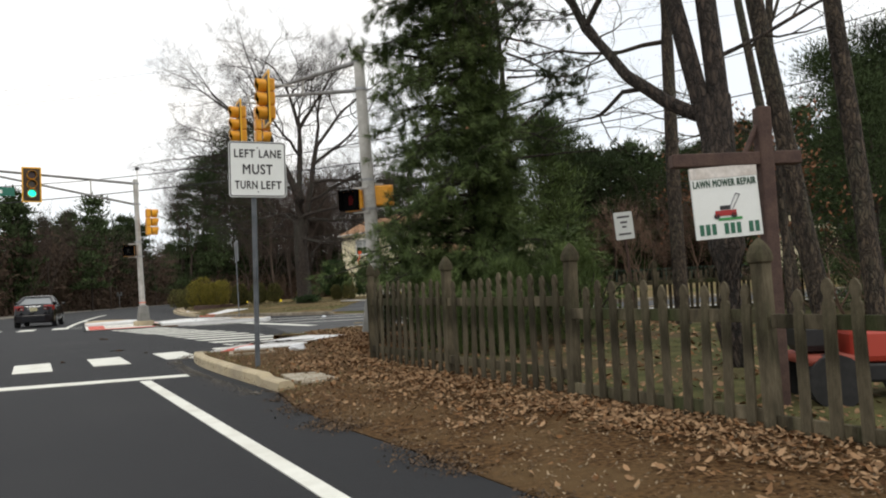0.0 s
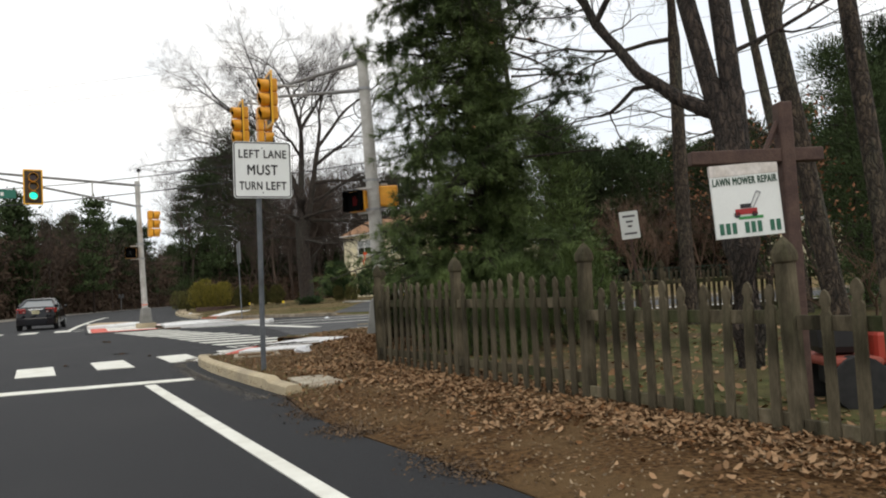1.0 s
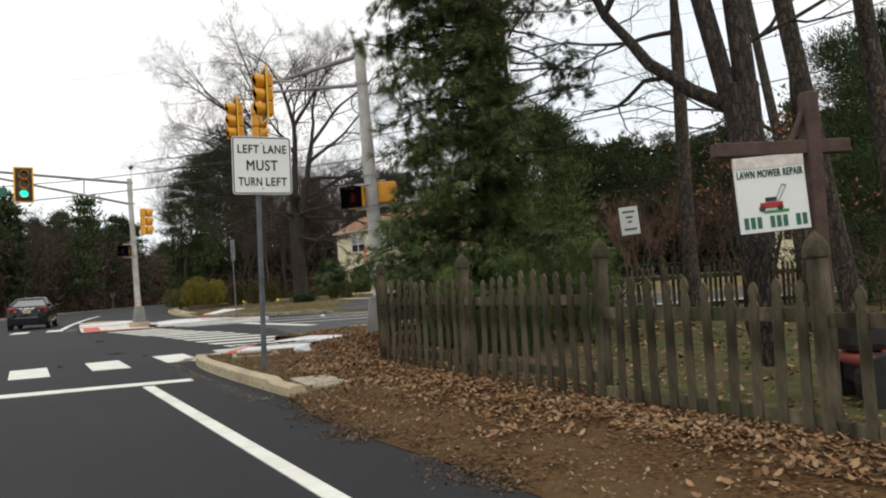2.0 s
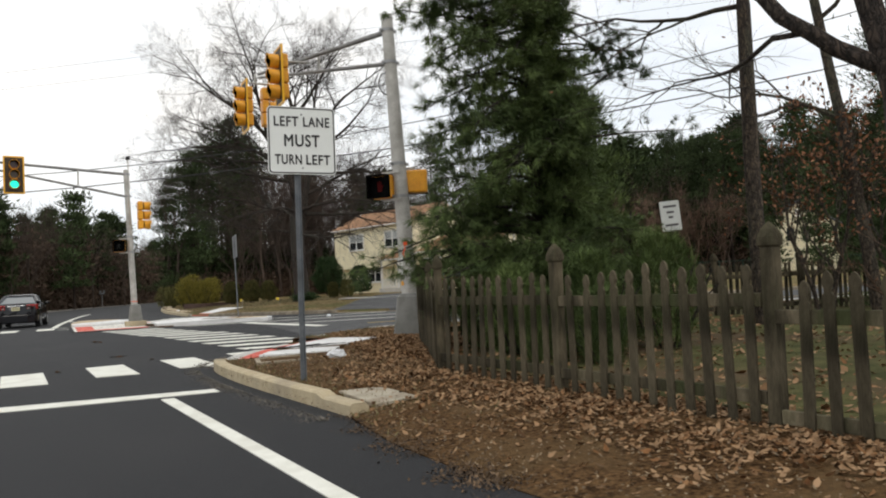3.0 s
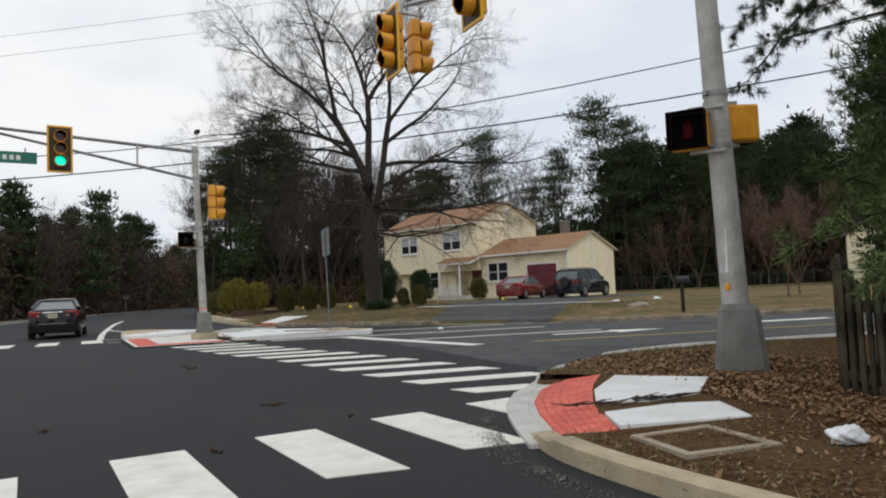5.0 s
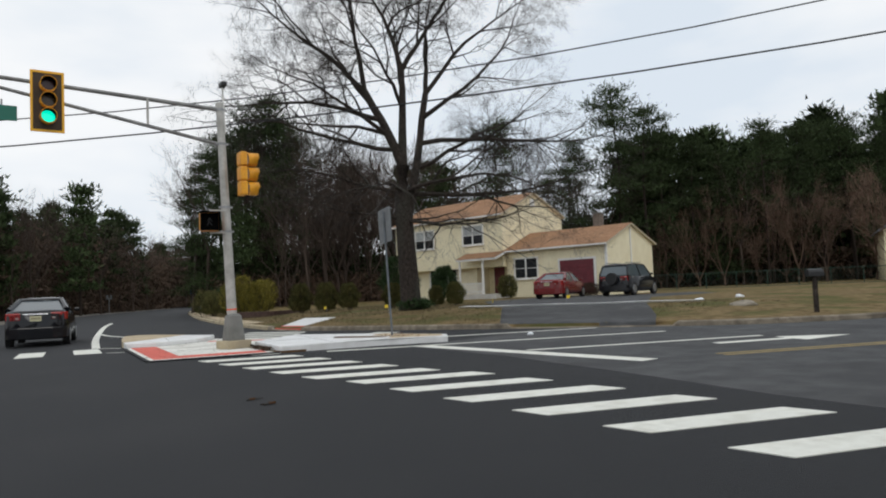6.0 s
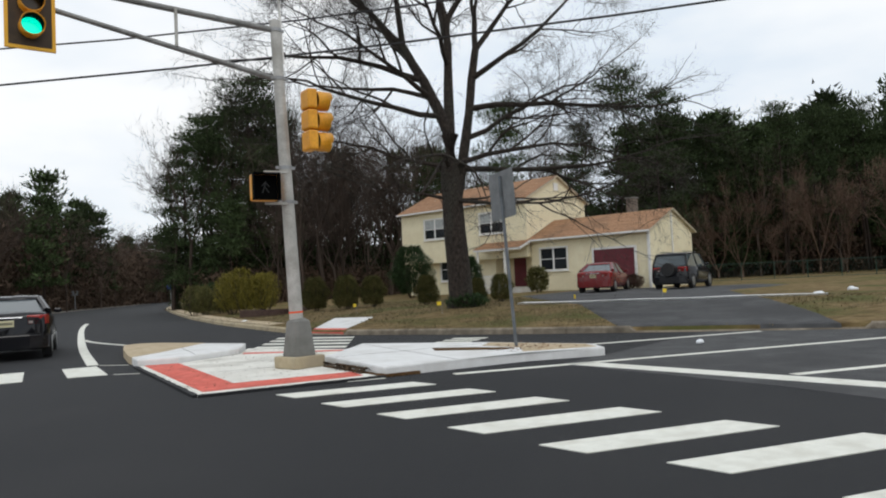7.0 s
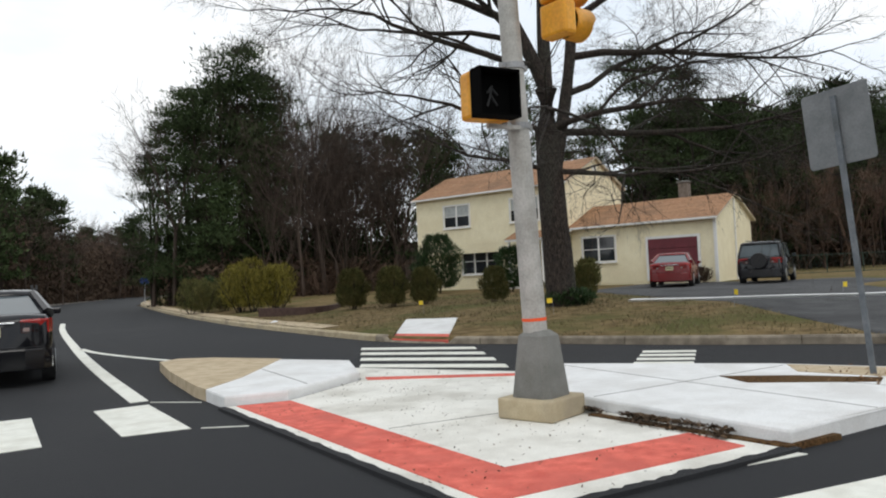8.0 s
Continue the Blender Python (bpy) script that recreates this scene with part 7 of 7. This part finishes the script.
def litter(name, label, count, place, size, material, height, seed):
    r = random.Random(seed)
    verts, faces = [], []
    while count:
        x, y, dens = place(r)
        if r.random() > dens:
            continue
        count -= 1
        s = size * r.uniform(0.6, 1.3)
        a, t1, t2 = r.uniform(0, 6.283), r.gauss(0, 0.35), r.gauss(0, 0.35)
        z = height(x, y) + 0.008 + r.random() * 0.025
        ca, sa = math.cos(a), math.sin(a)
        k = len(verts)
        for u, v, w in ((-1, 0, 0.25), (-0.4, 0.5, 0.1), (0.3, 0.42, 0.0), (1, 0, 0.3), (0.3, -0.42, 0.0), (-0.4, -0.5, 0.1), (0, 0, -0.05)):
            verts.append((x + s * (u * ca - v * sa), y + s * (u * sa + v * ca), z + s * (w * 0.8 + u * t1 + v * t2)))
        faces += [(k + 6, k + i, k + (i + 1) % 6) for i in range(6)]
    ob = new(name, raw(name, verts, faces, material))
    return tagged(ob, label, "leaves", kind="stuff")


def verge_place(r):
    x, y = r.uniform(2.4, 8.5), r.uniform(-1.0, 17.5)
    if not inside(x, y, near_lot):
        return x, y, 0.0
    if any(inside(x, y, h) for h in (RAMP_HOLE, SLAB_A, SLAB_B)) and r.random() < 0.97:
        return x, y, 0.0
    fence_x = 4.2 if y < 9.6 else 4.2 + (y - 9.6) * 0.49
    d = abs(x - fence_x + 0.3)
    dens = 0.03 + 0.97 * math.exp(-(d / 0.66) ** 2)
    if y > 11.8 and x > 4.5 + 0.25 * (y - 11.8):
        dens = max(dens, 0.75)
    elif y > 13 and x < 6:
        dens *= 0.25
    if y < 4 and x < 3.4:
        dens = 0.06
    dens *= 0.35 + 0.65 * max(0.0, min(1.0, 0.5 + 1.4 * noise.noise((x * 1.1, y * 1.1, 2.0))))
    return x, y, dens


litter("fallen_leaves", "brown fallen leaves strewn along the fence", 25000, verge_place, 0.027, LEAF, near_height, 3)
def spill_place(r):
    y = r.uniform(-2, 8.2)
    off = r.gauss(0.02, 0.17)
    x = np.interp(y, [p[1] for p in NEAR_EDGE], [p[0] for p in NEAR_EDGE]) - off
    patch = noise.noise((0.0, y * 1.3, 5.0)) + 0.5 * noise.noise((x * 3, y * 4.0, 2.0))
    return x, y, max(0.0, min(1.0, 0.45 + patch - 2.2 * max(0.0, off)))


DIRT_CRUMB = islands(surface("dirt_crumb", (0.045, 0.028, 0.016), (0.14, 0.088, 0.048), 9.0, 0.95, fine=60), 0.35, 1.5)
litter("edge_dirt", "dark crumbs of soil and gravel spilt over the asphalt edge", 9000, spill_place, 0.012, DIRT_CRUMB, lambda x, y: -0.012, 16)
def gutter_place(r):
    k = r.uniform(0, 30)
    i = min(len(NEAR_KERB) - 2, int(k))
    (x0, y0), (x1, y1) = NEAR_KERB[i], NEAR_KERB[i + 1]
    f = r.random()
    n = math.hypot(x1 - x0, y1 - y0)
    off = 0.19 + abs(r.gauss(0, 0.10))
    x, y = x0 + (x1 - x0) * f - (y1 - y0) / n * off, y0 + (y1 - y0) * f + (x1 - x0) / n * off
    return x, y, max(0.0, 0.55 + noise.noise((x * 1.6, y * 1.6, 8.0))) if y < 15 else 0.05


def heap_place(r):
    y = r.uniform(30.9, 33.0)
    x = 4.57 + 0.07 * (y - 31) + r.gauss(0, 0.055) - 0.02 * abs(noise.noise((0, y * 2.3, 1.0)))
    return x, y, max(0.0, min(1.0, 0.4 + 1.3 * noise.noise((0.0, y * 2.0, 9.0))))


litter("soil_heap", "dark clods of soil and leaf crumbs along the raised island end", 1500, heap_place, 0.022, DIRT_CRUMB, lambda x, y: 0.03 + 0.05 * max(0.0, 1 - abs(x - 4.6) / 0.1), 23)
litter("island_dirt", "dark specks of dirt strewn over the pale island floor", 700, lambda r: (lambda x, y: (x, y, 0.1 + 0.9 * max(0.0, noise.noise((x * 1.5, y * 1.5, 6.0))) if inside(x, y, ISLE_FLAT) else 0.0))(r.uniform(2.0, 6.5), r.uniform(30.5, 37.8)), 0.011, DIRT_CRUMB, lambda x, y: 0.027, 24)
litter("fallen_leaves", "brown leaves caught round the foot of the sign post", 170, lambda r: (lambda x, y: (x, y, 0.8 if inside(x, y, ISLE_RIGHT) else 0.0))(r.gauss(7.75, 0.35), r.gauss(30.75, 0.4)), 0.022, LEAF, lambda x, y: 0.152, 25)
litter("gutter_grit", "pale grey grit gathered along the foot of the kerb", 6000, gutter_place, 0.008, islands(surface("grit", (0.10, 0.09, 0.075), (0.24, 0.215, 0.18), 9.0, 0.95, fine=60), 0.4, 1.3), lambda x, y: -0.012, 19)
litter("bark_chips", "pale chips and crumbs strewn over the verge soil", 9000, lambda r: (r.uniform(2.3, 4.6), r.uniform(-1, 13), 0.6), 0.011, islands(surface("chip", (0.16, 0.11, 0.06), (0.3, 0.22, 0.14), 9.0, 0.9, fine=60), 0.4, 1.4), near_height, 6)
litter("fallen_leaves", "brown fallen leaves strewn on the yard lawn", 3500, lambda r: (r.uniform(4.5, 14), r.uniform(-2, 13), 0.5), 0.045, LEAF, near_height, 4)


def grass_place(r):
    x, y = r.uniform(2.3, 11), r.uniform(7, 18.5)
    if not inside(x, y, near_lot) or any(inside(x, y, h) for h in (RAMP_HOLE, SLAB_A, SLAB_B)):
        return None
    edge = min(abs(x - px) + abs(y - py) for px, py in NEAR_KERB[:40])
    return (x, y) if r.random() < (0.5 * math.exp(-(edge / 0.5) ** 2) + (0.3 if y > 15.6 else 0.02)) else None


r = random.Random(8)
verts, faces = [], []
while len(faces) < 5000:
    p = grass_place(r)
    if p is None:
        continue
    x, y = p
    z = near_height(x, y)
    a, h = r.uniform(0, 6.283), r.uniform(0.02, 0.07)
    k = len(verts)
    verts += [(x - 0.006 * math.cos(a), y - 0.006 * math.sin(a), z), (x + 0.006 * math.cos(a), y + 0.006 * math.sin(a), z), (x + r.gauss(0, 0.04), y + r.gauss(0, 0.04), z + h)]
    faces.append((k, k + 1, k + 2))
tagged(new("verge_grass", raw("verge_grass", verts, faces, islands(surface("winter_grass", (0.11, 0.10, 0.035), (0.2, 0.17, 0.08), 4.0, 0.9), 0.6, 1.4))), "thin winter grass along the kerb", "grass", kind="stuff")

verts, faces = [], []
while len(faces) < 16000:
    x, y = r.uniform(8.6, 22), r.uniform(30, 56)
    if inside(x, y, FAR_RAMP):
        continue
    if not inside(x, y, FAR_KERB + [(200, 0), (200, 178)]) or inside(x, y, DRIVE) or 0.45 + noise.noise((x * 0.7, y * 0.7, 9.0)) < r.random():
        continue
    z = far_height(x, y) - 0.01
    a, h = r.uniform(0, 6.283), r.uniform(0.03, 0.1)
    k = len(verts)
    verts += [(x - 0.012 * math.cos(a), y - 0.012 * math.sin(a), z), (x + 0.012 * math.cos(a), y + 0.012 * math.sin(a), z), (x + r.gauss(0, 0.05), y + r.gauss(0, 0.05), z + h)]
    faces.append((k, k + 1, k + 2))
tagged(new("lawn_grass", raw("lawn_grass", verts, faces, islands(surface("lawn_blades", (0.10, 0.085, 0.035), (0.2, 0.16, 0.085), 4.0, 0.9), 0.5, 1.4))), "thin dry grass tufts on the far lawn", "grass", kind="stuff")

for i in range(24):
    k = r.random()
    x, y = 3.55 + 1.25 * k + r.gauss(0, 0.05), 14.3 - 0.36 * k + r.gauss(0, 0.05)
    a, l = -0.28 + r.gauss(0, 0.5 if i % 4 else 1.4), r.uniform(0.15, 0.6)
    stick = thing("stick", pose(x, y, 0.155, 0, 0, math.degrees(a)), "thin dark fallen stick on the paving", "stick", "fallen sticks")
    part("twig", bar((-l / 2, 0, 0), (l / 2, 0.03, 0.01), 0.008, 0.004, 5), DARK_BARK, stick)
for x, y, a, k in ((2.01, 23.0, 20, 1.0), (1.78, 17.35, -15, 1.0), (2.16, 16.03, 50, 0.6), (1.93, 23.5, 5, 0.8), (-0.5, 17.3, 80, 0.7), (0.64, 15.2, 110, 0.6), (6.19, 17.55, 10, 1.2)):
    scrap = thing("road_litter", pose(x, y, 0.006, 0, 0, a), "dark crushed twig and leaf scrap on the asphalt", "litter", "road litter")
    bm = bmesh.new()
    for i in range(3):
        ox, oy, b = r.uniform(-0.08, 0.08) * k, r.uniform(-0.03, 0.03) * k, r.uniform(-0.5, 0.5)
        frustum(bm, (ox - 0.09 * k * math.cos(b), oy - 0.09 * k * math.sin(b), 0.008), (ox + 0.09 * k * math.cos(b), oy + 0.09 * k * math.sin(b), 0.014), 0.009, 0.005, 5)
    part("twig", bm, DARK_BARK, scrap)
    part("leaf", sloped([(-0.05 * k, -0.03 * k), (0.04 * k, -0.035 * k), (0.075 * k, 0.01), (0.0, 0.045 * k)], (0.012, 0.03, 0.016, 0.026), 0.004), LEAF, scrap, "dry brown leaf")
bag_bm = bmesh.new()
bmesh.ops.create_icosphere(bag_bm, subdivisions=4, radius=0.115)
for v in bag_bm.verts:
    k = 1 + 0.35 * noise.noise(v.co * 12) + 0.25 * noise.noise(v.co * 30)
    v.co = Vector((v.co.x * 1.15 * k, v.co.y * 0.9 * k, max(-0.04, v.co.z * 0.62 * k)))
tagged(new("plastic_bag", mesh("plastic_bag", bag_bm, WHITE_BAG, True)), "crumpled white plastic bag on the leaves", "litter").matrix_basis = pose(3.99, 12.02, 0.16)
ribbon = bmesh.new()
strip_pts = [(0, 0, 0), (0.02, 0.01, -0.08), (-0.015, 0.02, -0.15), (0.01, 0.0, -0.24)]
for (x, y, z), (x2, y2, z2) in zip(strip_pts, strip_pts[1:]):
    frustum(ribbon, (x, y, z), (x2, y2, z2), 0.011, 0.008, 6)
box(ribbon, -0.01, 0.05, -0.004, 0.004, -0.03, 0.02)
tagged(new("ribbon", mesh("ribbon", ribbon, ORANGE)), "orange marker ribbon tied to a pine branch", "ribbon").matrix_basis = pose(5.15, 12.05, 1.72)

mailbox = thing("mailbox", pose(19.0, 27.0, far_height(19.0, 27.0), 0, 0, 73), "dark mailbox on a wooden post by the kerb", "mailbox")
part("post", boxed(-0.05, 0.05, -0.05, 0.05, -0.2, 1.0), DARK_BARK, mailbox)
part("box", extruded([(-0.09, 1.0), (0.09, 1.0), (0.09, 1.12), (0.06, 1.19), (0, 1.21), (-0.06, 1.19), (-0.09, 1.12)], -0.25, 0.25, "y"), BLACK, mailbox, "black rounded box")
for x, y in ((11.9, 45.5), (15.2, 37.4), (17.6, 36.0), (12.6, 40.8)):
    flag = thing("marker_flag", pose(x, y, far_height(x, y), 0, 4, x * 40), "small yellow marker flag stuck in the lawn", "marker flag", "marker flags")
    part("wire", bar((0, 0, -0.1), (0, 0, 0.42), 0.004, 0.004, 5), GALV, flag)
    part("cloth", boxed(0, 0.14, -0.002, 0.002, 0.3, 0.42), FLAG_YELLOW, flag, "yellow plastic flag")
for x, y, sc in ((10.9, 29.6, 0.6), (9.2, 50.2, 0.8), (22.0, 33.5, 1.2), (25, 34, 1.3)):
    bm = bmesh.new()
    bmesh.ops.create_icosphere(bm, subdivisions=2, radius=0.13 * sc)
    for v in bm.verts:
        k = 1 + 0.4 * noise.noise(v.co * 11 + Vector((x, y, 0)))
        v.co = Vector((v.co.x * k * 1.3, v.co.y * k, max(-0.03, v.co.z * 0.6 * k)))
    z = 0.03 if x < 11.5 and y < 40 else far_height(x, y) + 0.02
    tagged(new("paper_scrap", mesh("paper_scrap", bm, WHITE_BAG, True)), "crumpled white paper scrap", "litter").matrix_basis = pose(x, y, z)
boulder = bmesh.new()
bmesh.ops.create_icosphere(boulder, subdivisions=3, radius=0.75)
for v in boulder.verts:
    k = 1 + 0.3 * noise.noise(v.co * 1.7)
    v.co = Vector((v.co.x * k * 1.1, v.co.y * k * 0.8, v.co.z * 0.32 * k))
tagged(new("boulder", mesh("boulder", boulder, surface("weathered_stone", (0.2, 0.175, 0.135), (0.32, 0.28, 0.22), 4.0, 0.9, bump=0.5, fine=40), True)), "flat pale boulder on the lawn", "stone").matrix_basis = Matrix.LocRotScale((20.05, 30.1, far_height(20.05, 30.1) - 0.05), Euler((0, 0, 0.6)), (0.75, 0.75, 0.8))


GREEN_MESH = plain("green_coated_wire", (0.012, 0.045, 0.03), 0.6)
for (x0, y0), (x1, y1) in (((40, 56), (46, 50)), ((46, 50), (52, 44)), ((52, 44), (59, 40)), ((59, 40), (66, 36))):
    d = math.hypot(x1 - x0, y1 - y0)
    z = 0.5
    root = thing("wire_fence", Matrix.Translation((x0, y0, z)) @ pose(0, 0, 0, 0, 0, math.degrees(math.atan2(y1 - y0, x1 - x0))), "low dark green wire mesh fence at the edge of the lawn", "fence", "wire fence panels")
    for i in range(4):
        part("post", bar((i * d / 4, 0, -0.3), (i * d / 4, 0, 1.25), 0.03, 0.03, 8), GREEN_MESH, root)
    for h in (0.1, 1.2):
        part("rail", bar((0, 0, h), (d, 0, h), 0.02, 0.02, 6), GREEN_MESH, root)
    web = bmesh.new()
    for i in range(int(d / 0.22)):
        for s in (0.55, -0.55):
            x = 0.6 + i * 0.22
            if 0 < x + s < d:
                frustum(web, (x, 0.012 * s, 0.1), (x + s, 0.012 * s, 1.2), 0.006, 0.006, 3, False)
    tagged(part("wire_mesh", web, GREEN_MESH, root), kind="stuff")


# ---------------------------------------------------------------- overhead lines
def wire(p, q, sag, r, label):
    p, q = Vector(p), Vector(q)
    side = (q - p).cross(Vector((0, 0, 1))).normalized()
    verts, faces = [], []
    for i in range(25):
        k = i / 24
        c = p.lerp(q, k) - Vector((0, 0, sag * 4 * k * (1 - k)))
        verts += [tuple(c + side * r * math.cos(j * 1.2566) + Vector((0, 0, r * math.sin(j * 1.2566)))) for j in range(5)]
        if i:
            faces += [(5 * i - 5 + j, 5 * i - 5 + (j + 1) % 5, 5 * i + (j + 1) % 5, 5 * i + j) for j in range(5)]
    ob = new("overhead_wire", raw("overhead_wire", verts, faces, CABLE))
    tagged(ob, label, "wire", "overhead wires")


# one pole line along the crossing: p(s) is its plan
def span(s, z):
    return 18.7 - 0.755 * s, 21.5 + 0.656 * s, z


wire(span(-25, 10.5), span(75, 10.5), 4.8, 0.022, "black overhead cable crossing the junction")
wire(span(-23, 13.4), span(67, 13.4), 7.0, 0.018, "black overhead cable crossing the junction")
for z in (11.9, 11.2):
    wire(span(-25, z), span(75, z), 1.1, 0.006, "thin high overhead wire")
